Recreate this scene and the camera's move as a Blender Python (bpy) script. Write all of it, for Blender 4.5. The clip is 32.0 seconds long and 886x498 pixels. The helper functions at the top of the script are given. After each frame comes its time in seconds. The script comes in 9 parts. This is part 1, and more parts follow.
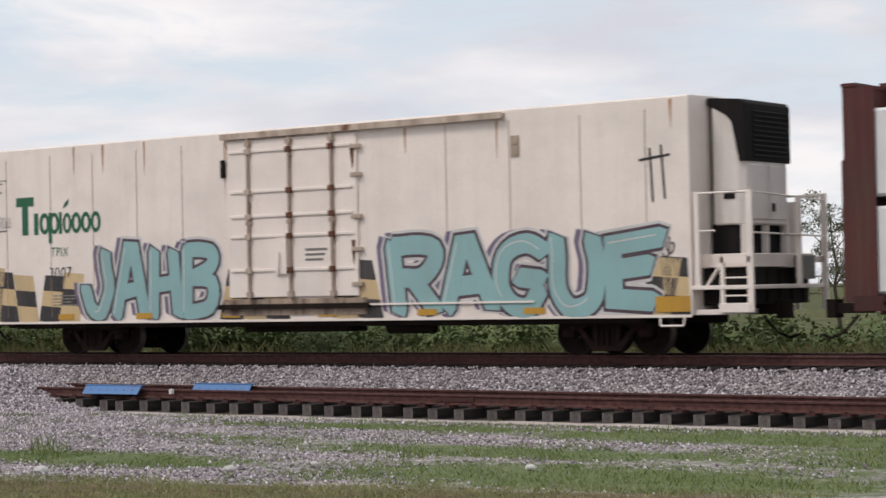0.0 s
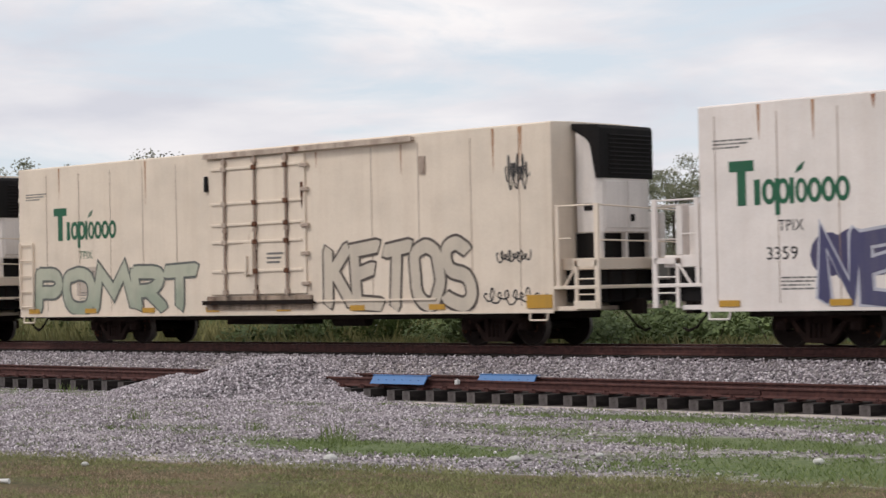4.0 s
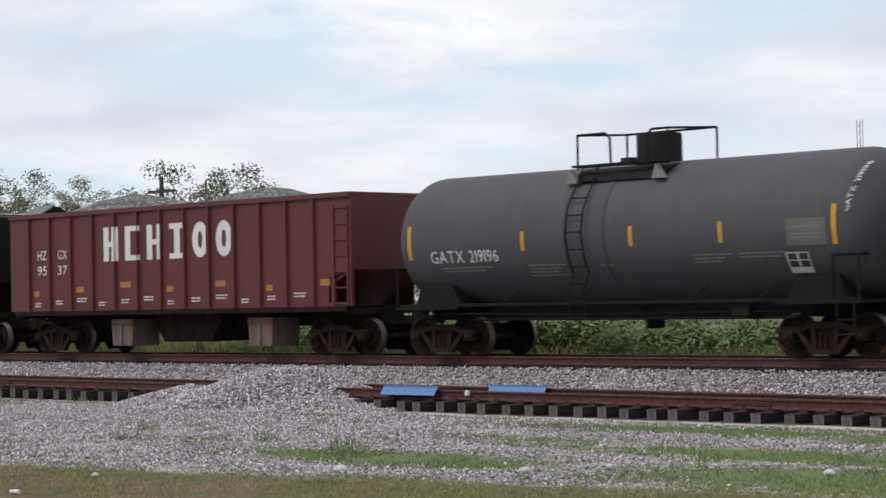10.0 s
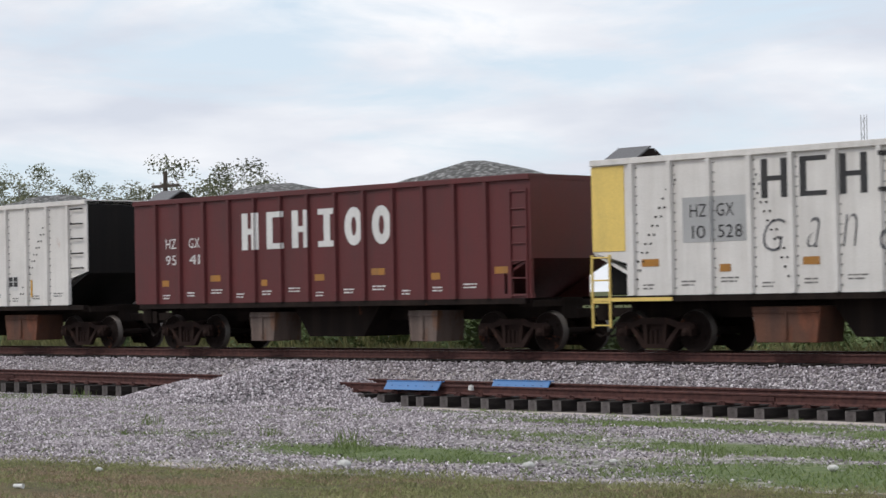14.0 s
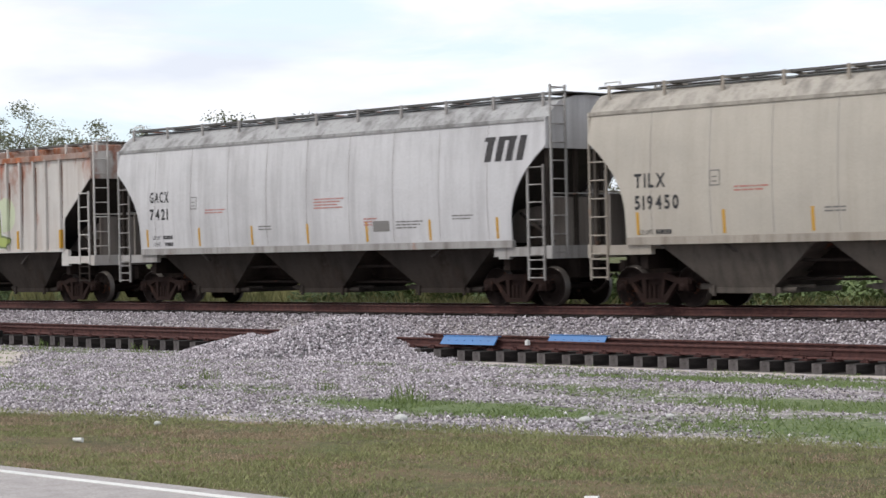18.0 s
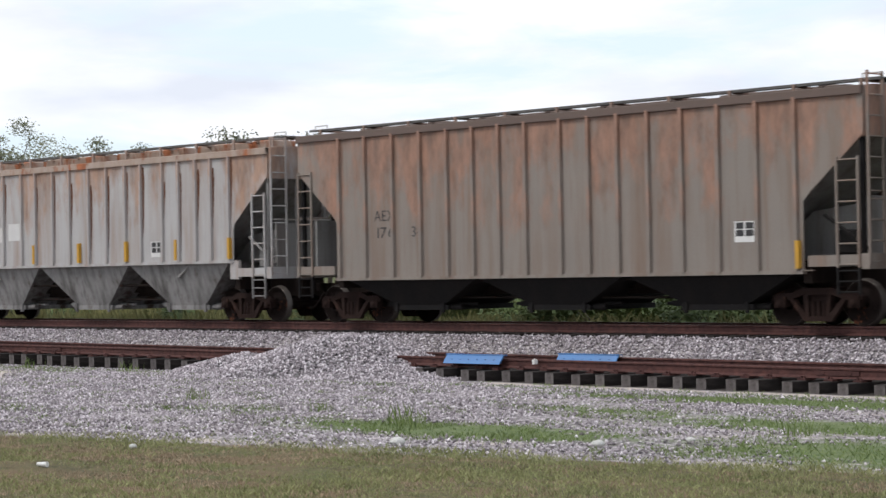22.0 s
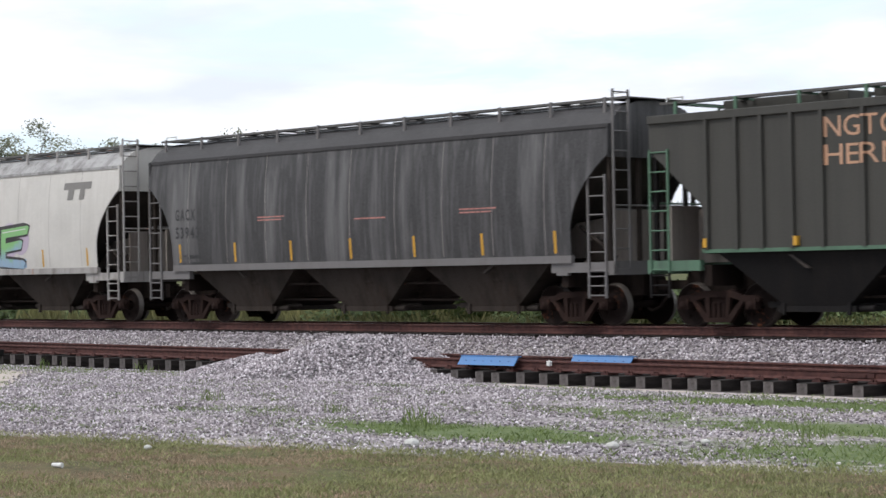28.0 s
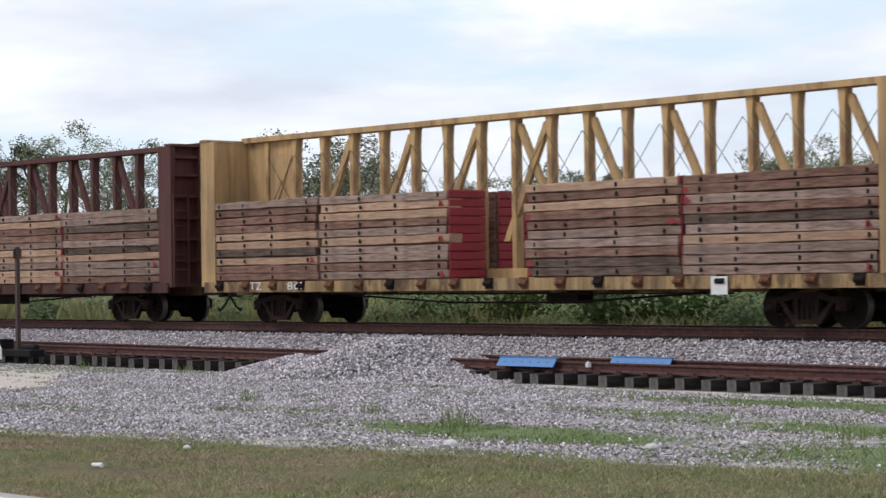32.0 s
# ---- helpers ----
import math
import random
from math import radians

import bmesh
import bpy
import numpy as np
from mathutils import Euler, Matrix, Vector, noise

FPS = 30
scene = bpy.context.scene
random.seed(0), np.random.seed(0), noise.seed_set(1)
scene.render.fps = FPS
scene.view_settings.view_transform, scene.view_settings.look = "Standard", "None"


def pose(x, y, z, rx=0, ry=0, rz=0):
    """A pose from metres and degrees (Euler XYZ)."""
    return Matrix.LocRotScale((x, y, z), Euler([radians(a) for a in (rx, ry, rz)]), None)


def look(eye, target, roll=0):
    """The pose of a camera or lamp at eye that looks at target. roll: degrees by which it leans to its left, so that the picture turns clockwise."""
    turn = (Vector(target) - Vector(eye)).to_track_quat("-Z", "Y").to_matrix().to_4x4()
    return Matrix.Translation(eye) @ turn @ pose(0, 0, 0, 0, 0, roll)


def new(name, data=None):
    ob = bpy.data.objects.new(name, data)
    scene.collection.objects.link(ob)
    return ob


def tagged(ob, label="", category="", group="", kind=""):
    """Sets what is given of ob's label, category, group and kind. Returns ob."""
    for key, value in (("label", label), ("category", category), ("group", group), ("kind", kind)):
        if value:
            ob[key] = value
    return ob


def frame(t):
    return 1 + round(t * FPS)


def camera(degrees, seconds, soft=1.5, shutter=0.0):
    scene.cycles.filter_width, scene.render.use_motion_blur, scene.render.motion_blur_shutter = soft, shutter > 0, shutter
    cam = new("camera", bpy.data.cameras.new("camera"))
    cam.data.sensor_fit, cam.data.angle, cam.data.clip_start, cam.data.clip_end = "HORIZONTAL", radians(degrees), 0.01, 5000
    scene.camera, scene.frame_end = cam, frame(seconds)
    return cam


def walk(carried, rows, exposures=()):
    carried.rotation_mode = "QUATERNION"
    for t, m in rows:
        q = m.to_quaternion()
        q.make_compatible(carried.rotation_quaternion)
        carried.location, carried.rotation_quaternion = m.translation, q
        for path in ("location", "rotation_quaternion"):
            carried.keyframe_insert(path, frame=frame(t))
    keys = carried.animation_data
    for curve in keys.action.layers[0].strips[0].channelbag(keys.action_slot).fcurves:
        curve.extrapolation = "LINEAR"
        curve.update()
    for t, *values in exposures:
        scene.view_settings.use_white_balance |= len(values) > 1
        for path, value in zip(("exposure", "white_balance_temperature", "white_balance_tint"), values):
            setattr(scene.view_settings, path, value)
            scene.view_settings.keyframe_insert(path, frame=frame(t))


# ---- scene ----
cam = camera(23.94, 32.0, soft=1.5, shutter=0.1)
# seconds, place, turn: a tripod beside the road, panned by its owner
PATH = [
    (0, 0.758, -36.534, 1.375, 91.132, 1.187, 36.415),
    (0.5, 0.758, -36.534, 1.375, 91.228, 1.142, 37.191),
    (1, 0.758, -36.534, 1.375, 91.233, 1.112, 37.940),
    (1.5, 0.758, -36.534, 1.375, 91.193, 1.196, 38.921),
    (2, 0.758, -36.534, 1.375, 91.039, 1.216, 39.649),
    (2.5, 0.758, -36.534, 1.375, 90.946, 1.168, 40.447),
    (3, 0.758, -36.534, 1.375, 90.954, 1.205, 41.440),
    (3.5, 0.758, -36.534, 1.375, 90.984, 1.226, 42.765),
    (4, 0.758, -36.534, 1.375, 91.056, 1.177, 44.202),
    (4.5, 0.758, -36.534, 1.375, 91.310, 1.220, 44.478),
    (6.5, 0.758, -36.534, 1.375, 91.328, 1.209, 44.478),
    (7, 0.758, -36.534, 1.375, 91.331, 1.222, 44.478),
    (7.5, 0.758, -36.534, 1.375, 91.291, 1.158, 44.485),
    (8, 0.758, -36.534, 1.375, 91.365, 1.287, 44.460),
    (8.5, 0.758, -36.534, 1.375, 91.344, 1.197, 44.474),
    (9, 0.758, -36.534, 1.375, 91.351, 1.214, 44.470),
    (9.5, 0.758, -36.534, 1.375, 91.349, 1.193, 44.474),
    (10, 0.758, -36.534, 1.375, 91.361, 1.164, 44.479),
    (10.5, 0.758, -36.534, 1.375, 91.352, 1.207, 44.473),
    (11, 0.758, -36.534, 1.375, 91.352, 1.207, 44.473),
    (11.5, 0.758, -36.534, 1.375, 91.352, 1.203, 44.472),
    (12, 0.758, -36.534, 1.375, 91.350, 1.236, 44.470),
    (12.5, 0.758, -36.534, 1.375, 91.353, 1.211, 44.476),
    (13, 0.758, -36.534, 1.375, 91.354, 1.214, 44.469),
    (13.5, 0.758, -36.534, 1.375, 91.358, 1.147, 44.470),
    (15.5, 0.758, -36.534, 1.375, 90.380, 1.166, 45.014),
    (16, 0.758, -36.534, 1.375, 90.257, 1.179, 45.071),
    (16.5, 0.758, -36.534, 1.375, 90.150, 1.179, 45.478),
    (17, 0.758, -36.534, 1.375, 90.051, 1.129, 45.821),
    (17.5, 0.758, -36.534, 1.375, 90.052, 1.101, 46.045),
    (18, 0.758, -36.534, 1.375, 90.017, 1.155, 46.127),
    (18.5, -0.790, -34.950, 1.203, 90.380, 0.874, 46.343),
    (19, -0.790, -34.950, 1.203, 90.377, 0.939, 46.394),
    (19.5, -0.790, -34.950, 1.203, 90.591, 0.995, 46.288),
    (20, -0.790, -34.950, 1.203, 90.621, 0.943, 46.314),
    (20.5, -0.790, -34.950, 1.203, 90.635, 1.012, 46.309),
    (21, -0.790, -34.950, 1.203, 90.635, 1.014, 46.307),
    (21.5, -0.790, -34.950, 1.203, 90.636, 1.026, 46.305),
    (22, -0.790, -34.950, 1.203, 90.637, 1.029, 46.309),
    (22.5, -0.790, -34.950, 1.203, 90.637, 1.029, 46.309),
    (23, -0.790, -34.950, 1.203, 90.637, 1.029, 46.309),
    (23.5, -0.790, -34.950, 1.203, 90.637, 1.029, 46.309),
    (24, -0.790, -34.950, 1.203, 90.637, 1.029, 46.309),
    (24.5, -0.790, -34.950, 1.203, 90.637, 0.997, 46.311),
    (25, -0.790, -34.950, 1.203, 90.637, 1.029, 46.309),
    (25.5, -0.790, -34.950, 1.203, 90.625, 0.933, 46.313),
    (26, -0.790, -34.950, 1.203, 90.665, 0.931, 46.359),
    (26.5, -0.790, -34.950, 1.203, 90.667, 0.918, 46.729),
    (28.5, -0.790, -34.950, 1.203, 90.685, 0.981, 46.702),
    (29, -0.790, -34.950, 1.203, 90.677, 0.928, 46.704),
    (29.5, -0.790, -34.950, 1.203, 90.668, 0.997, 46.701),
    (30, -0.790, -34.950, 1.203, 90.640, 0.996, 47.528),
    (30.5, -0.790, -34.950, 1.203, 90.746, 0.906, 48.876),
    (31, -0.790, -34.950, 1.203, 90.679, 0.866, 49.363),
    (31.5, -0.790, -34.950, 1.203, 90.722, 0.949, 49.081),
    (32, -0.790, -34.950, 1.203, 90.729, 0.901, 47.775),
]
walk(cam, [(t, pose(x, y, z, rx, ry, rz)) for t, x, y, z, rx, ry, rz in PATH],
     [(0, -0.16, 6650, 13), (4.5, -0.14, 6650, 13), (7, -0.06, 6420, 10), (8, -0.02, 6420, 10), (9, 0.04, 6420, 10), (10.5, -0.10, 6400, 10), (13.5, -0.08, 6340, 10), (16, 0.12, 6380, 10), (17, 0.30, 6380, 10), (18, 0.2, 6380, 10), (20, 0.18, 6350, 10), (22, 0.18, 6350, 10), (25, -0.03, 6250, 10), (26, 0.05, 6270, 10), (26.5, 0.27, 6260, 10), (29, 0.22, 6300, 10), (31, 0.08, 6180, 10), (32, 0.06, 6200, 10)])

# ---- light ----
world = bpy.data.worlds.new("sky")
scene.world = world
world.use_nodes = True
wn, wl = world.node_tree.nodes, world.node_tree.links
wn.clear()
SUN_UP, SUN_TURN = 52.0, 150.0
sky = wn.new("ShaderNodeTexSky")
sky.sky_type, sky.sun_disc = "NISHITA", False
sky.sun_elevation, sky.sun_rotation = radians(SUN_UP), radians(SUN_TURN)
tc = wn.new("ShaderNodeTexCoord")
mp = wn.new("ShaderNodeMapping")
mp.inputs["Scale"].default_value = (4.2, 4.2, 17.0)
mp.inputs["Location"].default_value = (0.35, 1.7, 0.2)
wl.new(tc.outputs["Generated"], mp.inputs["Vector"])
cl = wn.new("ShaderNodeTexNoise")
cl.inputs["Scale"].default_value, cl.inputs["Detail"].default_value, cl.inputs["Roughness"].default_value = 1.7, 9.0, 0.58
cl.inputs["Distortion"].default_value = 0.35
wl.new(mp.outputs["Vector"], cl.inputs["Vector"])
cr = wn.new("ShaderNodeValToRGB")
cr.color_ramp.elements[0].position, cr.color_ramp.elements[0].color = 0.37, (0, 0, 0, 1)
cr.color_ramp.elements[1].position, cr.color_ramp.elements[1].color = 0.55, (1, 1, 1, 1)
wl.new(cl.outputs["Fac"], cr.inputs["Fac"])
tone = wn.new("ShaderNodeValToRGB")
tone.color_ramp.elements[0].position, tone.color_ramp.elements[0].color = 0.38, (0.77, 0.805, 0.885, 1)
tone.color_ramp.elements[1].position, tone.color_ramp.elements[1].color = 0.60, (1.09, 1.09, 1.10, 1)
cl2 = wn.new("ShaderNodeTexNoise")
cl2.inputs["Scale"].default_value, cl2.inputs["Detail"].default_value = 1.1, 8.0
wl.new(mp.outputs["Vector"], cl2.inputs["Vector"])
wl.new(cl2.outputs["Fac"], tone.inputs["Fac"])
blue = wn.new("ShaderNodeMixRGB")
blue.blend_type, blue.inputs["Fac"].default_value = "MIX", 0.82
dim = wn.new("ShaderNodeMixRGB")
dim.blend_type, dim.inputs["Fac"].default_value = "MULTIPLY", 1.0
dim.inputs["Color2"].default_value = (0.12, 0.12, 0.12, 1)
wl.new(sky.outputs["Color"], dim.inputs["Color1"])
wl.new(dim.outputs["Color"], blue.inputs["Color1"])
blue.inputs["Color2"].default_value = (0.82, 0.925, 1.02, 1)
mixc = wn.new("ShaderNodeMixRGB")
wl.new(cr.outputs["Color"], mixc.inputs["Fac"])
wl.new(blue.outputs["Color"], mixc.inputs["Color1"])
wl.new(tone.outputs["Color"], mixc.inputs["Color2"])
bg = wn.new("ShaderNodeBackground")
bg.inputs["Strength"].default_value = 0.95
wl.new(mixc.outputs["Color"], bg.inputs["Color"])
wo = wn.new("ShaderNodeOutputWorld")
wl.new(bg.outputs["Background"], wo.inputs["Surface"])
sun = new("sun", bpy.data.lights.new("sun", "SUN"))
sun.data.energy, sun.data.angle, sun.data.color = 1.6, radians(14), (1.0, 0.95, 0.88)
sun.matrix_world = look((0, 0, 0), (0.35, 0.75, -1.05))


# ---- materials ----
MATS = {}


def nodes(name):
    m = bpy.data.materials.new(name)
    m.use_nodes = True
    nt = m.node_tree
    return m, nt.nodes, nt.links, nt.nodes["Principled BSDF"]


def noise_of(n, l, scale, detail=5.0, stretch=(1, 1, 1), shift=(0, 0, 0), rough=0.55):
    c = n.new("ShaderNodeTexCoord")
    mpn = n.new("ShaderNodeMapping")
    mpn.inputs["Scale"].default_value, mpn.inputs["Location"].default_value = stretch, shift
    l.new(c.outputs["Object"], mpn.inputs["Vector"])
    t = n.new("ShaderNodeTexNoise")
    t.inputs["Scale"].default_value, t.inputs["Detail"].default_value, t.inputs["Roughness"].default_value = scale, detail, rough
    l.new(mpn.outputs["Vector"], t.inputs["Vector"])
    return t.outputs["Fac"]


def ramp(n, l, fac, a, b, lo=0.0, hi=1.0):
    r = n.new("ShaderNodeMapRange")
    for k, v in zip(("From Min", "From Max", "To Min", "To Max"), (a, b, lo, hi)):
        r.inputs[k].default_value = v
    l.new(fac, r.inputs["Value"])
    return r.outputs["Result"]


def blend(n, l, fac, one, two, kind="MIX"):
    x = n.new("ShaderNodeMixRGB")
    x.blend_type = kind
    for sock, v in (("Fac", fac), ("Color1", one), ("Color2", two)):
        if isinstance(v, (int, float)):
            x.inputs[sock].default_value = v
        elif isinstance(v, tuple):
            x.inputs[sock].default_value = (*v, 1)
        else:
            l.new(v, x.inputs[sock])
    return x.outputs["Color"]


def bump(n, l, b, fac, dist, strength=0.6):
    x = n.new("ShaderNodeBump")
    x.inputs["Strength"].default_value, x.inputs["Distance"].default_value = strength, dist
    l.new(fac, x.inputs["Height"])
    l.new(x.outputs["Normal"], b.inputs["Normal"])


def paint(name, col, dirt=(0.10, 0.085, 0.07), streak=0.25, rust=0.0, seed=0.0, rough=0.55, metal=0.0, patch=0.12, rustcol=(0.20, 0.065, 0.025), crack=0.0, rise=0.0, rmix=1.0, spec=0.35, drip=0.42):
    """Weathered vehicle paint: faded patches, vertical streaks of dirt, rust."""
    if name in MATS:
        return MATS[name]
    m, n, l, b = nodes(name)
    s = (seed * 7.3, seed * 3.1, seed * 1.7)
    faded = tuple(min(1, c * 0.72 + min(0.03, 0.14 * sum(col) / 3)) for c in col)
    c = blend(n, l, ramp(n, l, noise_of(n, l, 0.7, 6, (1, 1, 1.3), s), 0.42, 0.68, 0, min(1, patch * 4)), col, faded)
    if streak:
        st = ramp(n, l, noise_of(n, l, 1.6, 6, (1.5, 1.5, 0.13), s), 0.47, 0.72, 0, streak)
        c = blend(n, l, st, c, dirt)
        fine = ramp(n, l, noise_of(n, l, 6.0, 4, (1.4, 1.4, 0.08), s), 0.52, 0.75, 0, streak * 0.7)
        c = blend(n, l, fine, c, dirt)
    if rust:
        rn = noise_of(n, l, 1.25, 8, (1.0, 1.0, drip), (s[0] + 5, s[1], s[2]), 0.66)
        if rise:
            tcz = n.new("ShaderNodeTexCoord")
            sep = n.new("ShaderNodeSeparateXYZ")
            l.new(tcz.outputs["Object"], sep.inputs["Vector"])
            lift = n.new("ShaderNodeMath")
            lift.operation = "ADD"
            l.new(rn, lift.inputs[0])
            l.new(ramp(n, l, sep.outputs["Z"], 1.6, 4.4, -rise, rise), lift.inputs[1])
            rn = lift.outputs[0]
        rr = ramp(n, l, rn, 0.70 - 0.36 * rust, (0.78 if not rise else 0.84) - 0.36 * rust, 0, rmix)
        rv = blend(n, l, ramp(n, l, noise_of(n, l, 2.6, 7, (1, 1, 0.4), s, 0.65), 0.36, 0.66), tuple(k * 0.75 for k in rustcol), tuple(min(1, k * 2.1) for k in rustcol))
        c = blend(n, l, rr, c, rv)
    if crack:
        tcn = n.new("ShaderNodeTexCoord")
        v = n.new("ShaderNodeTexVoronoi")
        v.feature = "DISTANCE_TO_EDGE"
        v.inputs["Scale"].default_value = 5.5
        wig = n.new("ShaderNodeMixRGB")
        wig.blend_type, wig.inputs["Fac"].default_value = "ADD", 0.22
        nz = n.new("ShaderNodeTexNoise")
        nz.inputs["Scale"].default_value, nz.inputs["Detail"].default_value = 4.0, 4.0
        l.new(tcn.outputs["Object"], nz.inputs["Vector"])
        squeeze = n.new("ShaderNodeMapping")
        squeeze.inputs["Scale"].default_value = (1.5, 1.5, 0.6)
        l.new(tcn.outputs["Object"], squeeze.inputs["Vector"])
        l.new(squeeze.outputs["Vector"], wig.inputs["Color1"])
        l.new(nz.outputs["Color"], wig.inputs["Color2"])
        l.new(wig.outputs["Color"], v.inputs["Vector"])
        line = ramp(n, l, v.outputs["Distance"], 0.0, 0.028, 1, 0)
        tz = n.new("ShaderNodeSeparateXYZ")
        l.new(tcn.outputs["Object"], tz.inputs["Vector"])
        bandz = n.new("ShaderNodeMath")
        bandz.operation = "ADD"
        l.new(noise_of(n, l, 0.9, 5, (1, 1, 0.8), s), bandz.inputs[0])
        l.new(ramp(n, l, tz.outputs["Z"], 2.2, 3.2, -0.14, 0.05), bandz.inputs[1])
        area = ramp(n, l, bandz.outputs[0], 0.47, 0.53, 0, crack)
        mul = n.new("ShaderNodeMath")
        mul.operation = "MULTIPLY"
        l.new(line, mul.inputs[0])
        l.new(area, mul.inputs[1])
        c = blend(n, l, mul.outputs[0], c, (0.09, 0.06, 0.05))
        flake = n.new("ShaderNodeMath")
        flake.operation = "MULTIPLY"
        l.new(ramp(n, l, noise_of(n, l, 3.4, 8, (1, 1, 0.8), s, 0.7), 0.50, 0.60, 0, 0.75), flake.inputs[0])
        l.new(ramp(n, l, bandz.outputs[0], 0.50, 0.60), flake.inputs[1])
        c = blend(n, l, flake.outputs[0], c, (0.24, 0.125, 0.08))
    g = noise_of(n, l, 26.0, 4)
    c = blend(n, l, ramp(n, l, g, 0.35, 0.75, 0.0, 0.16), c, dirt)
    l.new(c, b.inputs["Base Color"])
    l.new(ramp(n, l, g, 0.3, 0.7, rough - 0.08, rough + 0.14), b.inputs["Roughness"])
    b.inputs["Metallic"].default_value = metal
    b.inputs["Specular IOR Level"].default_value = spec
    bump(n, l, b, noise_of(n, l, 3.0, 3), 0.006, 0.35)
    MATS[name] = m
    return m


def rough_stuff(name, col, col2, scale=8.0, rough=0.9, dist=0.01, island=False, metal=0.0, stretch=(1, 1, 1)):
    """Two-tone grainy matter: timber, stone, rusty iron, leaves."""
    if name in MATS:
        return MATS[name]
    m, n, l, b = nodes(name)
    f = noise_of(n, l, scale, 6, stretch)
    c = blend(n, l, ramp(n, l, f, 0.34, 0.68), col, col2)
    c = blend(n, l, ramp(n, l, noise_of(n, l, scale * 0.12, 3, stretch), 0.4, 0.7, 0, 0.35), c, tuple(k * 0.55 for k in col))
    if island:
        gi = n.new("ShaderNodeNewGeometry")
        c = blend(n, l, gi.outputs["Random Per Island"], c, blend(n, l, 0.6, c, tuple(min(1, k * 1.9) for k in col2)))
    else:
        oi = n.new("ShaderNodeObjectInfo")
        c = blend(n, l, ramp(n, l, oi.outputs["Random"], 0, 1, 0, 0.4), c, tuple(k * 0.6 for k in col))
    l.new(c, b.inputs["Base Color"])
    b.inputs["Roughness"].default_value, b.inputs["Metallic"].default_value = rough, metal
    b.inputs["Specular IOR Level"].default_value = 0.3
    bump(n, l, b, f, dist)
    MATS[name] = m
    return m


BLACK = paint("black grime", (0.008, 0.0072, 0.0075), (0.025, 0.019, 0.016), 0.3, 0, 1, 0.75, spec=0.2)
UNDER = paint("underframe grime", (0.014, 0.010, 0.009), (0.04, 0.027, 0.021), 0.4, 0.15, 2, 0.85, spec=0.12)
TRUCK = paint("cast iron, rusty", (0.022, 0.012, 0.010), (0.040, 0.025, 0.021), 0.4, 0.35, 3, 0.85, 0, 0.3, (0.04, 0.02, 0.014), spec=0.12)
WHEEL = paint("wheel steel", (0.015, 0.010, 0.009), (0.03, 0.02, 0.016), 0.3, 0.2, 4, 0.85, spec=0.1)
TREAD = paint("worn tread steel", (0.13, 0.115, 0.105), (0.05, 0.04, 0.036), 0.3, 0, 4, 0.45, 0.8)
YELLOW = paint("reflective yellow", (0.56, 0.30, 0.03), (0.2, 0.14, 0.06), 0.3, 0, 5, 0.5)
WHITE = paint("lettering white", (0.72, 0.71, 0.69), streak=0.15, seed=6)
INK = paint("lettering black", (0.03, 0.03, 0.033), streak=0.1, seed=7)
DUST = paint("small print grey", (0.2, 0.19, 0.18), streak=0.1, seed=7.5)
REDINK = paint("small print red", (0.47, 0.20, 0.17), streak=0.1, seed=8)
GREENLOGO = paint("logo green", (0.012, 0.12, 0.06), streak=0.06, seed=9)
RAILM = rough_stuff("rail steel, rusty", (0.055, 0.022, 0.020), (0.12, 0.050, 0.042), 9.0, 0.75, 0.004, metal=0.0)
RAILTOP = rough_stuff("rail head, run bright", (0.11, 0.075, 0.06), (0.17, 0.125, 0.105), 6.0, 0.4, 0.002, metal=0.4)
# Darker than creosote alone: the shade between ties is held in this colour.
TIEM = rough_stuff("creosoted tie, shade-darkened", (0.016, 0.012, 0.011), (0.045, 0.036, 0.032), 7.0, 0.9, 0.01, stretch=(3, 0.5, 3))
# Paler than the sides: weathered grain, plus the light that the ends catch.
ENDG = rough_stuff("bleached end grain", (0.075, 0.064, 0.062), (0.17, 0.152, 0.148), 11.0, 0.95, 0.01)
GRASSM = rough_stuff("grass blades", (0.185, 0.138, 0.09), (0.315, 0.237, 0.165), 0.8, 0.8, 0.0, island=True)
GREENG = rough_stuff("fresh weeds", (0.08, 0.118, 0.032), (0.14, 0.178, 0.062), 1.2, 0.8, 0.0, island=True)
LAWNG = rough_stuff("lawn blades", (0.12, 0.138, 0.055), (0.225, 0.225, 0.105), 0.9, 0.8, 0.0, island=True)
TALLG = rough_stuff("tall dry grass", (0.115, 0.125, 0.045), (0.24, 0.225, 0.10), 0.6, 0.8, 0.0, island=True)
LEAFM = rough_stuff("tree leaves", (0.068, 0.075, 0.044), (0.13, 0.135, 0.08), 0.9, 0.7, 0.0, island=True)
BUSHM = rough_stuff("bush leaves", (0.055, 0.082, 0.028), (0.115, 0.15, 0.058), 0.9, 0.7, 0.0, island=True)
BARK = rough_stuff("bark", (0.07, 0.055, 0.045), (0.14, 0.12, 0.10), 12.0, 0.9, 0.02, stretch=(2, 2, 0.4))


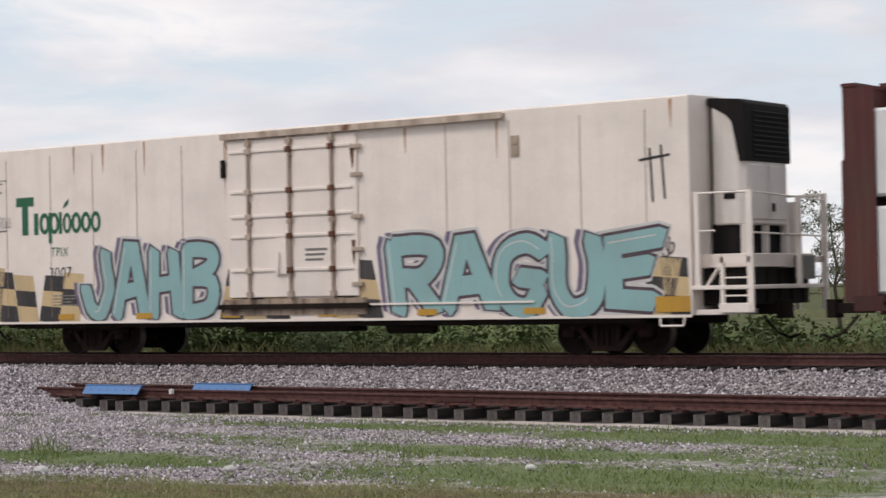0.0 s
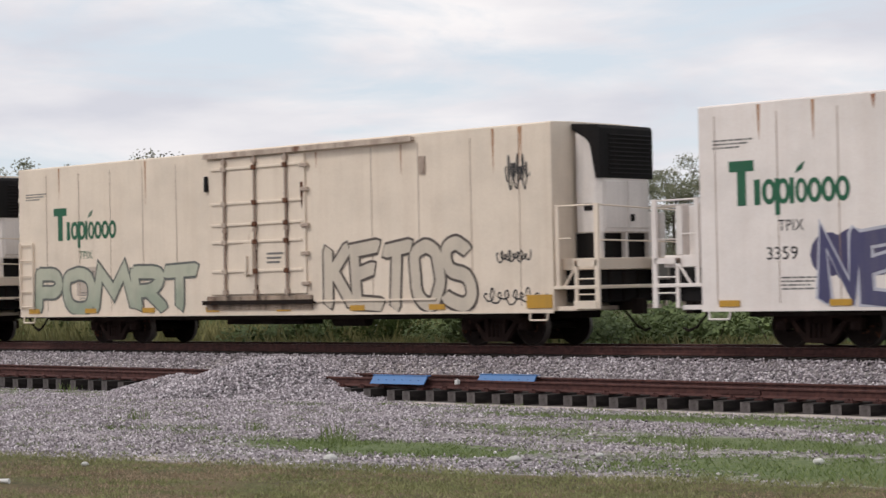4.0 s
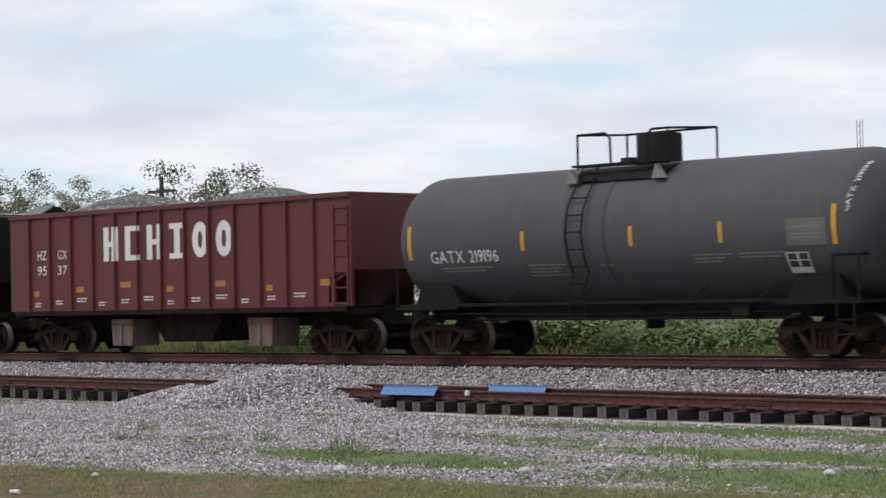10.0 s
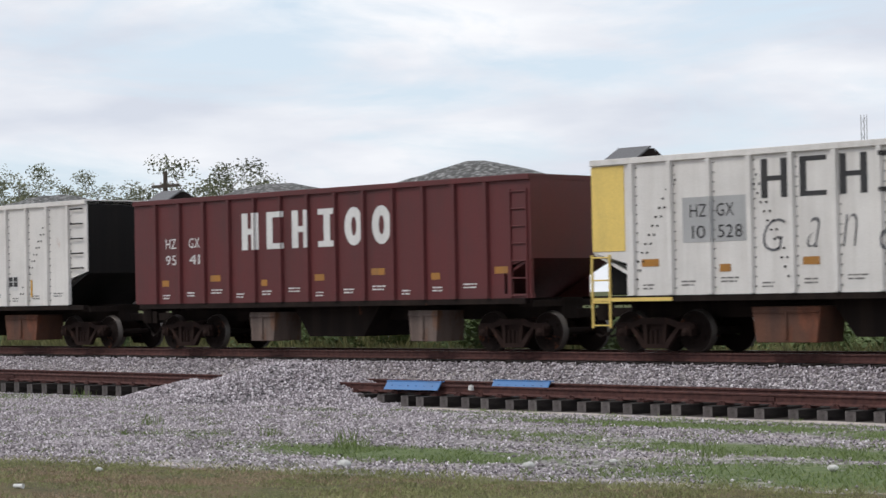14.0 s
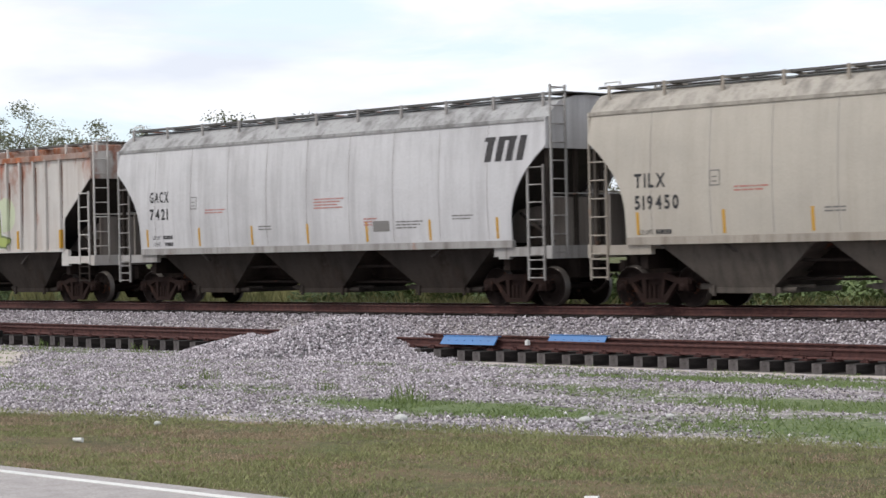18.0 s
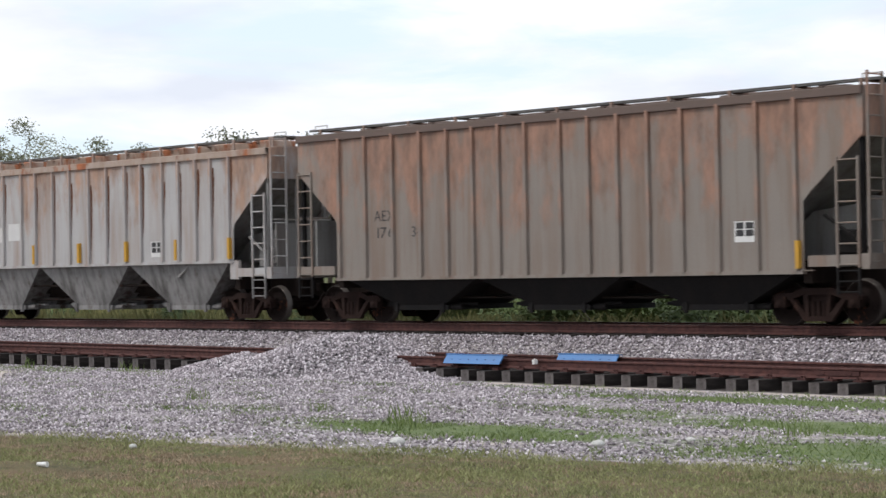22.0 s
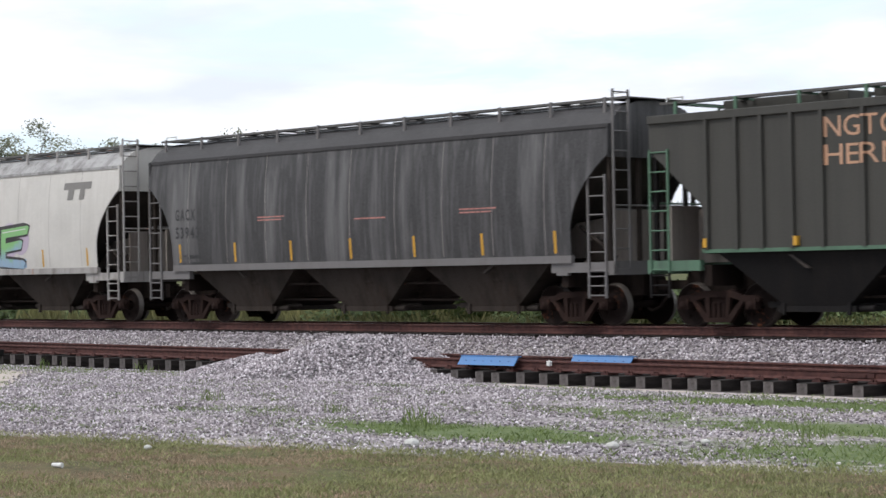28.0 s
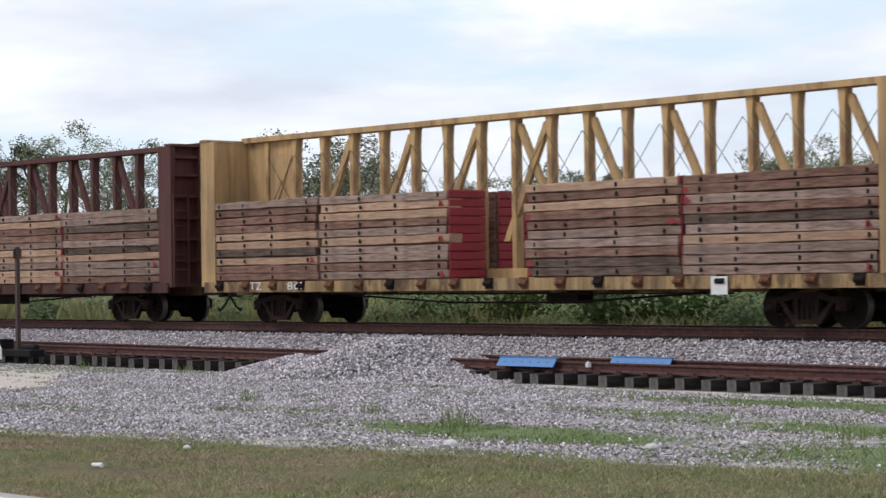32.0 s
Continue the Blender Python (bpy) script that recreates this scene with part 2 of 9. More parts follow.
def crushed_stone():
    """Angular ballast: each stone its own grey, from nearly black to nearly white."""
    m, n, l, b = nodes("ballast stone")
    gi = n.new("ShaderNodeNewGeometry")
    r = n.new("ShaderNodeValToRGB")
    r.color_ramp.elements[0].position, r.color_ramp.elements[0].color = 0.0, (0.112, 0.096, 0.103, 1)
    r.color_ramp.elements[1].position, r.color_ramp.elements[1].color = 1.0, (0.80, 0.745, 0.775, 1)
    for at, c in ((0.35, (0.262, 0.228, 0.243, 1)), (0.8, (0.50, 0.447, 0.472, 1))):
        r.color_ramp.elements.new(at).color = c
    l.new(gi.outputs["Random Per Island"], r.inputs["Fac"])
    c = blend(n, l, ramp(n, l, noise_of(n, l, 24.0, 5), 0.4, 0.7, 0, 0.3), r.outputs["Color"], (0.17, 0.15, 0.155))
    l.new(c, b.inputs["Base Color"])
    b.inputs["Roughness"].default_value = 0.85
    b.inputs["Specular IOR Level"].default_value = 0.3
    return m


STONE = crushed_stone()


# ---- building blocks ----
class Geo:
    """Vertices and faces gathered piece by piece."""

    def __init__(self):
        self.v, self.f, self.s = [], [], []

    def add(self, verts, faces, smooth=False):
        k = len(self.v)
        self.v += [tuple(p) for p in verts]
        self.f += [tuple(i + k for i in f) for f in faces]
        self.s += [smooth] * len(faces)
        return self

    def box(self, x0, x1, y0, y1, z0, z1):
        v = [(x, y, z) for z in (z0, z1) for y in (y0, y1) for x in (x0, x1)]
        return self.add(v, [(0, 2, 3, 1), (4, 5, 7, 6), (0, 1, 5, 4), (1, 3, 7, 5), (3, 2, 6, 7), (2, 0, 4, 6)])

    def prism(self, poly, axis, a, b):
        """poly in the plane across axis ('x': (y, z), 'y': (x, z), 'z': (x, y)), from a to b along it."""
        put = {"x": lambda p, q: (q, p[0], p[1]), "y": lambda p, q: (p[0], q, p[1]), "z": lambda p, q: (p[0], p[1], q)}[axis]
        k = len(poly)
        v = [put(p, a) for p in poly] + [put(p, b) for p in poly]
        return self.add(v, [tuple(range(k)), tuple(range(2 * k - 1, k - 1, -1))] + [(i, i + k, (i + 1) % k + k, (i + 1) % k) for i in range(k)])

    def tube(self, p, q, r, k=8, r2=None):
        p, q = Vector(p), Vector(q)
        d = (q - p).normalized()
        u = d.orthogonal().normalized()
        w = d.cross(u)
        ring = [(math.cos(2 * math.pi * i / k), math.sin(2 * math.pi * i / k)) for i in range(k)]
        v = [p + (u * a + w * b) * r for a, b in ring] + [q + (u * a + w * b) * (r if r2 is None else r2) for a, b in ring]
        self.add(v, [(i, (i + 1) % k, (i + 1) % k + k, i + k) for i in range(k)], True)
        return self.add(v, [tuple(range(k - 1, -1, -1)), tuple(range(k, 2 * k))])

    def line(self, pts, r, k=6):
        for a, b in zip(pts, pts[1:]):
            self.tube(a, b, r, k)
        return self

    def turn(self, prof, centre, axis="y", k=24):
        """prof: (radius, along) pairs, turned round an axis through centre."""
        v, f = [], []
        for r, a in prof:
            for i in range(k):
                c, s = r * math.cos(2 * math.pi * i / k), r * math.sin(2 * math.pi * i / k)
                d = {"x": (a, c, s), "y": (c, a, s), "z": (c, s, a)}[axis]
                v.append(tuple(p + q for p, q in zip(centre, d)))
        for j in range(len(prof) - 1):
            for i in range(k):
                f.append((j * k + i, j * k + (i + 1) % k, (j + 1) * k + (i + 1) % k, (j + 1) * k + i))
        return self.add(v, f, True)

    def mesh(self, name, bevel=0.0):
        me = bpy.data.meshes.new(name)
        me.from_pydata(self.v, [], self.f)
        me.polygons.foreach_set("use_smooth", self.s)
        bm = bmesh.new()
        bm.from_mesh(me)
        bmesh.ops.remove_doubles(bm, verts=bm.verts, dist=1e-5) if bevel else None
        if bevel:
            bmesh.ops.bevel(bm, geom=list(bm.edges), offset=bevel, segments=1, affect="EDGES", clamp_overlap=True)
        bmesh.ops.recalc_face_normals(bm, faces=bm.faces)
        bm.to_mesh(me)
        bm.free()
        return me


KEPT = {}


def shared(key, make, bevel=0.0):
    """One mesh for all alike pieces."""
    if key not in KEPT:
        KEPT[key] = make().mesh(key, bevel)
    return KEPT[key]


def part(name, geo, material, parent=None, label="", at=None, bevel=0.0):
    me = geo.mesh(name, bevel) if isinstance(geo, Geo) else geo
    ob = new(name, me)
    if not me.materials:
        me.materials.append(material)
    if me.materials[0] != material:
        ob.material_slots[0].link = "OBJECT"
        ob.material_slots[0].material = material
    ob.parent = parent
    if at is not None:
        ob.matrix_basis = at
    if label:
        ob["label"] = label
    return ob


def thing(name, label, category, group="", kind=""):
    return tagged(new(name), label, category, group, kind)


def setting(name, geo, material, label, category, bevel=0.0):
    return tagged(part(name, geo, material, None, "", None, bevel), label, category, "", "structure")


# ---- lettering ----
GLYPHS = {}


def glyph(ch, fat=0.0, lean=0.0):
    """Flat outline of one character of the built-in font: vertices, faces, left, right, low, high."""
    key = (ch, fat, lean)
    if key not in GLYPHS:
        cu = bpy.data.curves.new("glyph", "FONT")
        cu.body, cu.size, cu.offset, cu.shear, cu.resolution_u, cu.fill_mode = ch, 1.0, fat, lean, 3, "FRONT"
        ob = bpy.data.objects.new("glyph", cu)
        me = bpy.data.meshes.new_from_object(ob)
        v = [(p.co.x, p.co.y) for p in me.vertices]
        f = [tuple(q.vertices) for q in me.polygons]
        bpy.data.objects.remove(ob)
        bpy.data.meshes.remove(me)
        bpy.data.curves.remove(cu)
        xs, ys = [p[0] for p in v] or [0, 0.3], [p[1] for p in v] or [0, 0.7]
        GLYPHS[key] = (v, f, min(xs), max(xs), min(ys), max(ys))
    return GLYPHS[key]


class Flat:
    """Shapes in the plane of a car's side: x along, z up."""

    def __init__(self):
        self.v, self.f, self.runs = [], [], []

    def mark(self):
        """From here on the shapes are a part of their own."""
        self.runs.append(len(self.f))
        return self

    def pieces(self):
        ends = self.runs[1:] + [len(self.f)]
        for a, b in zip(self.runs, ends):
            one = Flat()
            used = sorted({i for f in self.f[a:b] for i in f})
            at = {i: k for k, i in enumerate(used)}
            one.v = [self.v[i] for i in used]
            one.f = [tuple(at[i] for i in f) for f in self.f[a:b]]
            yield one

    def add(self, v, f, lift=0.0):
        k = len(self.v)
        self.v += [(p[0], p[1], lift) for p in v]
        self.f += [tuple(i + k for i in q) for q in f]
        return self

    def rect(self, x0, x1, z0, z1, lean=0.0):
        d = (z1 - z0) * lean
        return self.add([(x0, z0), (x1, z0), (x1 + d, z1), (x0 + d, z1)], [(0, 1, 2, 3)])

    def poly(self, pts):
        return self.add(pts, [tuple(range(len(pts)))])

    def disc(self, x, z, rx, rz, hole=0.0, k=20):
        ring = [(math.cos(2 * math.pi * i / k), math.sin(2 * math.pi * i / k)) for i in range(k)]
        if not hole:
            return self.poly([(x + rx * a, z + rz * b) for a, b in ring])
        v = [(x + rx * a, z + rz * b) for a, b in ring] + [(x + rx * hole * a, z + rz * (1 - (1 - hole) * rx / rz) * b) for a, b in ring]
        return self.add(v, [(i, (i + 1) % k, (i + 1) % k + k, i + k) for i in range(k)])

    def stroke(self, pts, w):
        for (x0, z0), (x1, z1) in zip(pts, pts[1:]):
            d = math.hypot(x1 - x0, z1 - z0) or 1
            a, b = -(z1 - z0) / d * w / 2, (x1 - x0) / d * w / 2
            self.add([(x0 + a, z0 + b), (x0 - a, z0 - b), (x1 - a, z1 - b), (x1 + a, z1 + b)], [(0, 1, 2, 3)], 0.0003 * (len(self.f) % 7))
        return self

    def dense(self, times):
        """Cuts each triangle into four, so that shapes can be bent."""
        for _ in range(times):
            faces = []
            for f in self.f:
                for i in range(1, len(f) - 1):
                    a, b, c = f[0], f[i], f[i + 1]
                    k = len(self.v)
                    for p, q in ((a, b), (b, c), (c, a)):
                        u, w = self.v[p], self.v[q]
                        self.v.append(((u[0] + w[0]) / 2, (u[1] + w[1]) / 2, u[2]))
                    faces += [(a, k, k + 2), (k, b, k + 1), (k + 2, k + 1, c), (k, k + 1, k + 2)]
            self.f = faces
        return self

    def text(self, words, x0, x1, z0, z1, fat=0.0, gap=0.12, lean=0.0, jitter=0.0, squash=1.0, grow=0.0, rng=None):
        """Characters spread so that they fill the box."""
        self.mark()
        g = [glyph(c, fat, lean) if c != " " else None for c in words]
        base = [glyph(c, 0.0, lean) if c != " " else None for c in words]
        widths = [(b[3] - b[2]) if b else 0.25 for b in base]
        total = sum(widths) + gap * (len(words) - 1)
        kx, x = (x1 - x0) / total, x0
        rng = rng or random.Random(len(words) * 13 + int(abs(x0) * 10))
        for i, (q, b, w) in enumerate(zip(g, base, widths)):
            if q:
                kz = (z1 - z0) / max(0.05, b[5] - b[4])
                tilt, dz, sz = rng.uniform(-1, 1) * jitter * 0.25, rng.uniform(-1, 1) * jitter * 0.12 * (z1 - z0), 1 + rng.uniform(-1, 0.6) * jitter * 0.25
                cx, cz = x + w * kx / 2, (z0 + z1) / 2
                pts = []
                for px, pz in q[0]:
                    u, v = (px - (b[2] + b[3]) / 2) * kx * (1 + grow), (pz - (b[4] + b[5]) / 2) * kz * sz * (1 + grow * 0.4)
                    pts.append((cx + u * math.cos(tilt) - v * math.sin(tilt), cz + dz + u * math.sin(tilt) + v * math.cos(tilt)))
                self.add(pts, q[1], 0.0004 * (i % 6))
            x += (w + gap) * kx
        return self


def decal(name, flat, material, car, surf, off=0.006, label="", curved=False, posts=()):
    """Lays flat shapes on the near side of a car, whose half width at height z is surf(z)."""
    if len(flat.runs) > 1:
        return [decal(name, one, material, car, surf, off, label, curved, posts) for one in flat.pieces()][-1]
    bm = bmesh.new()
    vs = [bm.verts.new((p[0], -p[2], p[1])) for p in flat.v]
    for f in flat.f:
        try:
            bm.faces.new([vs[i] for i in f])
        except ValueError:
            pass
    if curved and flat.v:
        lo, hi = min(p[1] for p in flat.v), max(p[1] for p in flat.v)
        z = math.ceil(lo / 0.2) * 0.2
        while z < hi:
            bmesh.ops.bisect_plane(bm, geom=list(bm.verts) + list(bm.edges) + list(bm.faces), plane_co=(0, 0, z), plane_no=(0, 0, 1))
            z += 0.2
    if posts and flat.v:
        lo, hi = min(p[0] for p in flat.v), max(p[0] for p in flat.v)
        for x in posts:
            for d in (-0.075, -0.045, 0.045, 0.075):
                if lo < x + d < hi:
                    bmesh.ops.bisect_plane(bm, geom=list(bm.verts) + list(bm.edges) + list(bm.faces), plane_co=(x + d, 0, 0), plane_no=(1, 0, 0))
    for v in bm.verts:
        over = max([0.0] + [min(1.0, max(0.0, (0.0751 - abs(v.co.x - x)) / 0.03)) for x in posts])
        v.co.y = -(surf(v.co.z) + off + 0.088 * over) + v.co.y
    bmesh.ops.recalc_face_normals(bm, faces=bm.faces)
    for f in bm.faces:
        if f.normal.y > 0:
            f.normal_flip()
    me = bpy.data.meshes.new(name)
    bm.to_mesh(me)
    bm.free()
    return part(name, me, material, car, label)


def small_print(car, surf, blocks, curved, material=None, off=0.006):
    """Rows of unreadable print as plain bars: (x, z, width, rows)."""
    fl = Flat()
    for x, z, w, k in blocks:
        for i in range(k):
            a, end = x, x + w * (1 - 0.25 * ((i * 7) % 3) / 2)
            while a < end - 0.05:
                b = min(end, a + 0.07 + 0.05 * (int(a * 37 + i * 5) % 4))
                fl.rect(a, b, z - 0.075 * i - 0.034, z - 0.075 * i)
                a = b + 0.03
    decal("small_print", fl, material or DUST, car, surf, off, "rows of small stencilled print", curved)["kind"] = "stuff"


# strokes of each letter in a unit box; ~ before a curved one
STROKES = {
    "A": "0,0 .40,1 .62,1 1,0|.2,.34 .8,.38", "B": "0,0 .03,1|~.03,1 .75,.97 .85,.74 .1,.54|~.1,.54 .95,.48 .9,.08 0,0",
    "C": "~1,.8 .6,1 .1,.8 0,.45 .15,.1 .6,0 1,.2", "D": "0,0 0,1|~0,1 .7,.92 1,.5 .7,.08 0,0", "E": "1,1 .04,.92 0,.05 1,0|0,.5 .82,.58",
    "F": "1,1 0,.95 0,0|0,.52 .75,.56", "G": "~1,.84 .6,1 .1,.8 0,.4 .2,.05 .7,0 .98,.3|.98,.42 .5,.44", "H": "0,0 .14,1|1,0 .86,1|.07,.48 .93,.52",
    "I": ".5,0 .5,1", "J": "~.85,1 .92,.4 .6,.02 .2,.05 0,.4", "K": "0,0 .05,1|1,1 .1,.46|.35,.6 1,0", "L": "0,1 .05,.05 1,0",
    "M": "0,0 .12,1 .5,.4 .88,1 1,0", "N": "0,0 .08,1 .92,.05 1,1", "O": "~.5,1 .05,.85 0,.4 .25,.02 .75,.02 1,.4 .95,.85 .5,1",
    "P": "0,0 .02,1|~.02,1 .8,.98 .95,.7 .7,.46 .05,.42", "R": "0,0 .02,1|~.02,1 .85,.98 .92,.74 .6,.5 .05,.46|.42,.48 1,0",
    "S": "~1,.88 .55,1 .08,.85 .2,.58 .8,.45 .95,.15 .5,0 0,.12", "T": "0,.94 1,1|.5,.96 .45,0", "U": "~0,1 .02,.35 .3,.02 .7,.02 .98,.35 1,1",
    "W": "0,1 .18,0 .5,.6 .8,0 1,1", "X": "0,1 1,0|1,1 0,0", "Y": "0,1 .5,.48 1,1|.5,.48 .45,0", "Z": "0,.93 1,1 .05,.05 1,0",
    "h": "0,1 0,0|~0,.4 .45,.64 .95,.5 1,0", "i": ".5,0 .5,.62|.48,.86 .54,.98", "c": "~1,.52 .5,.64 .05,.48 .1,.1 .5,0 1,.12",
}


def stroke_points(spec):
    """Points of one stroke, rounded off where it is a curved one."""
    pts = [tuple(float(q) for q in p.split(",")) for p in spec.lstrip("~").split()]
    if spec[0] != "~":
        return pts
    out = []
    for i in range(len(pts) - 1):
        p0, p1, p2, p3 = pts[max(0, i - 1)], pts[i], pts[i + 1], pts[min(len(pts) - 1, i + 2)]
        for k in range(4):
            t = k / 4
            out.append(tuple(0.5 * (2 * b + (c - a) * t + (2 * a - 5 * b + 4 * c - d) * t * t + (3 * b - a - 3 * c + d) * t ** 3) for a, b, c, d in zip(p0, p1, p2, p3)))
    return out + [pts[-1]]


def ribbon(fl, pts, w, lift, point):
    """A band of width w along pts; its ends run out into points or are rounded."""
    n = len(pts)
    dirs = []
    for a, b in zip(pts, pts[1:]):
        d = math.hypot(b[0] - a[0], b[1] - a[1]) or 1e-6
        dirs.append(((b[0] - a[0]) / d, (b[1] - a[1]) / d))
    left, right = [], []
    for i in range(n):
        a, b = dirs[max(0, i - 1)], dirs[min(n - 2, i)]
        nx, nz = -(a[1] + b[1]), a[0] + b[0]
        q = math.hypot(nx, nz) or 1e-6
        nx, nz = nx / q, nz / q
        m = min(1.7, 1 / max(0.3, nx * -b[1] + nz * b[0])) * w / 2
        left.append((pts[i][0] + nx * m, pts[i][1] + nz * m))
        right.append((pts[i][0] - nx * m, pts[i][1] - nz * m))
    fl.add(left + right, [(i, i + n, i + n + 1, i + 1) for i in range(n - 1)], lift)
    for (x, z), (dx, dz), l, r in ((pts[0], (-dirs[0][0], -dirs[0][1]), left[0], right[0]), (pts[-1], dirs[-1], left[-1], right[-1])):
        reach = w * (0.42 if point else 0.3)
        side = 0.30 if point else 0.0
        tip = (x + dx * reach - dz * w * side, z + dz * reach + dx * w * side)
        if point:
            fl.add([l, r, tip], [(0, 1, 2)], lift)
        else:
            c1, c2 = (l[0] * 0.75 + x * 0.25 + dx * reach, l[1] * 0.75 + z * 0.25 + dz * reach), (r[0] * 0.75 + x * 0.25 + dx * reach, r[1] * 0.75 + z * 0.25 + dz * reach)
            fl.add([l, r, c2, c1], [(0, 1, 2, 3)], lift)


def graffiti(car, words, box, fill, edge, surf, curved=False, jitter=0.8, seed=1, rim=None, shade=None, halo_mat=None, off=0.0, posts=(), point=True, fat=0.30, shine=None, arch=0.0):
    """Spray-painted letters of fat strokes, with outline, block shade and highlights."""
    x0, x1, z0, z1 = box
    rng = random.Random(seed)
    if halo_mat:
        fl = Flat()
        k = max(5, int((x1 - x0) / 0.55))
        for i in range(k):
            r = (x1 - x0) / k * rng.uniform(0.6, 1.0)
            fl.disc(x0 + (i + 0.5) * (x1 - x0) / k, min(z1, z0 + (z1 - z0) * rng.uniform(0.5, 0.8)), r, min(r, (z1 - z0) * 0.5), 0, 14)
        for p in range(len(fl.v)):
            a = fl.v[p]
            fl.v[p] = (a[0], max(z0, a[1]), 0.0002 * (p // 14 % 6))
        decal("graffiti_cloud", fl, halo_mat, car, surf, 0.004 + off, "sprayed cloud of colour behind the letters", curved, posts)
    size = [1.3 if c in "MW" else 0.6 if c in "Ii" else 1.0 for c in words]
    unit, x, letters = (x1 - x0) / sum(size), x0, []
    wide = fat * min(unit, (z1 - z0) * 0.8)
    for c, sz in zip(words, size):
        cw = unit * sz * 1.06
        tilt, dz, tall = rng.uniform(-0.13, 0.13) * jitter, rng.uniform(0, 0.06) * (z1 - z0), 1 - rng.uniform(0, 0.13) * jitter
        flare = rng.uniform(-0.16, 0.16)
        strokes = []
        for spec in STROKES[c].split("|"):
            line = []
            for u, v in stroke_points(spec):
                u2 = (u - 0.5) * (1 + flare * (0.5 - v) * 2)
                px = x + cw / 2 + u2 * max(0.12, cw - wide) + (v - 0.5) * tilt * (z1 - z0)
                pz = z0 + wide * 0.45 + dz + v * tall * (z1 - z0 - wide * 0.9 - dz)
                wv = noise.noise_vector((px * 1.7 + seed * 3.7, pz * 1.7, seed)) * 0.06 * (z1 - z0)
                line.append((px + wv.x, pz + wv.y * 0.6 - arch * (1 - ((px - (x0 + x1) / 2) / (x1 - x0) * 2) ** 2)))
            strokes.append(line)
        letters.append(strokes)
        x += unit * sz

    def painted(w, dx=0.0, dz=0.0, only=None):
        fl, k = Flat(), 0
        for i, strokes in enumerate(letters):
            for line in strokes:
                k += 1
                if only is None or only == i:
                    ribbon(fl, [(a + dx, b + dz) for a, b in line], w, 0.0004 * (k % 6), point)
        fl.v = [(a, max(z0 - 0.01, b), q) for a, b, q in fl.v]
        return fl
    line = 0.04 + 0.016 * min(1.5, z1 - z0)
    for i in range(len(letters)):
        char = decal("graffiti_letter", painted(wide + 2 * line, only=i), edge, car, surf, 0.012 + 0.0006 * (i % 3) + off, "spray-painted outlined letter", curved, posts)
        decal("filling", painted(wide, only=i), fill, char, surf, 0.0165 + 0.0006 * (i % 3) + off, "sprayed filling of the letter", curved, posts)
        if rim:
            decal("rim", painted(wide + 2 * line + (0.12 if point else 0.07), only=i), rim, char, surf, 0.0095 + off, "pale rim round the letter", curved, posts)
        if shade:
            block = painted(wide + 2 * line, -0.06, 0.01, i)
            for k in (2, 3):
                more = painted(wide + 2 * line, -0.06 * k, 0.01 * k, i)
                block.add([(a, b) for a, b, q in more.v], more.f)
            decal("block_shade", block, shade, char, surf, 0.0065 + off, "sprayed block shade", curved, posts)
        if shine:
            ln = letters[i][0]
            fl = Flat().stroke([(a - wide * 0.28, b + wide * 0.12) for a, b in ln[:max(2, len(ln) * 2 // 3)]], 0.028)
            decal("highlight", fl, shine, char, surf, 0.021 + off, "thin pale highlight stroke", curved, posts)


def scribble(car, x, z, w, h, surf, material, seed, curved=False, k=14, thick=0.035):
    rng = random.Random(seed)
    n, pts, phase = k * 4, [], 0.0
    for i in range(n):
        phase += rng.uniform(0.55, 1.25)
        tall = 0.32 + 0.18 * math.sin(i * 0.37 + seed)
        pts.append((x + w * i / n + 0.9 * w / k * math.cos(phase), z + h * (0.5 + tall * math.sin(phase))))
    decal("graffiti_tag", Flat().stroke(pts, thick), material, car, surf, 0.008, "thin sprayed scribble", curved)


def company_word(fl, x0, x1, z0, z1, thick):
    """The owner's big lettering, as plain bars, blocks and rings."""
    w = (x1 - x0) / 6
    for i, k in enumerate("HERZOG"):
        a, b = x0 + i * w + w * 0.10, x0 + (i + 1) * w - w * 0.22
        fl.mark()
        if k in "HR":
            fl.rect(a, a + thick, z0, z1).rect(b - thick, b, z0, z1).rect(a + thick, b - thick, (z0 + z1) / 2 - thick * 0.3, (z0 + z1) / 2 + thick * 0.3)
        elif k in "EZ":
            c = a if k == "E" else (a + b) / 2 - thick / 2
            fl.rect(c, c + thick, z0 + thick * 0.6, z1 - thick * 0.6).rect(a, b, z1 - thick * 0.6, z1).rect(a, b, z0, z0 + thick * 0.6)
        else:
            fl.disc((a + b) / 2, (z0 + z1) / 2, (b - a) / 2, (z1 - z0) / 2, 1 - thick / ((b - a) / 2))
    return fl


# ---- running gear ----
def wheelset_geo():
    g = Geo()
    for s in (-1, 1):
        y = 0.765 * s
        g.turn([(0.10, y - 0.10 * s), (0.13, y + 0.05 * s), (0.17, y + 0.05 * s), (0.20, y + 0.01 * s), (0.36, y - 0.02 * s), (0.39, y + 0.045 * s), (0.445, y + 0.05 * s)], (0, 0, 0), "y", 28)
        g.turn([(0.482, y - 0.085 * s), (0.36, y - 0.075 * s), (0.12, y - 0.06 * s)], (0, 0, 0), "y", 28)
        for i in range(5):
            a = 2 * math.pi * i / 5
            g.box(0.27 * math.cos(a) - 0.03, 0.27 * math.cos(a) + 0.03, y - 0.03, y + 0.012 * s if s > 0 else y + 0.02, 0.27 * math.sin(a) - 0.03, 0.27 * math.sin(a) + 0.03)
    g.tube((0, -1.02, 0), (0, 1.02, 0), 0.085, 10)
    return g


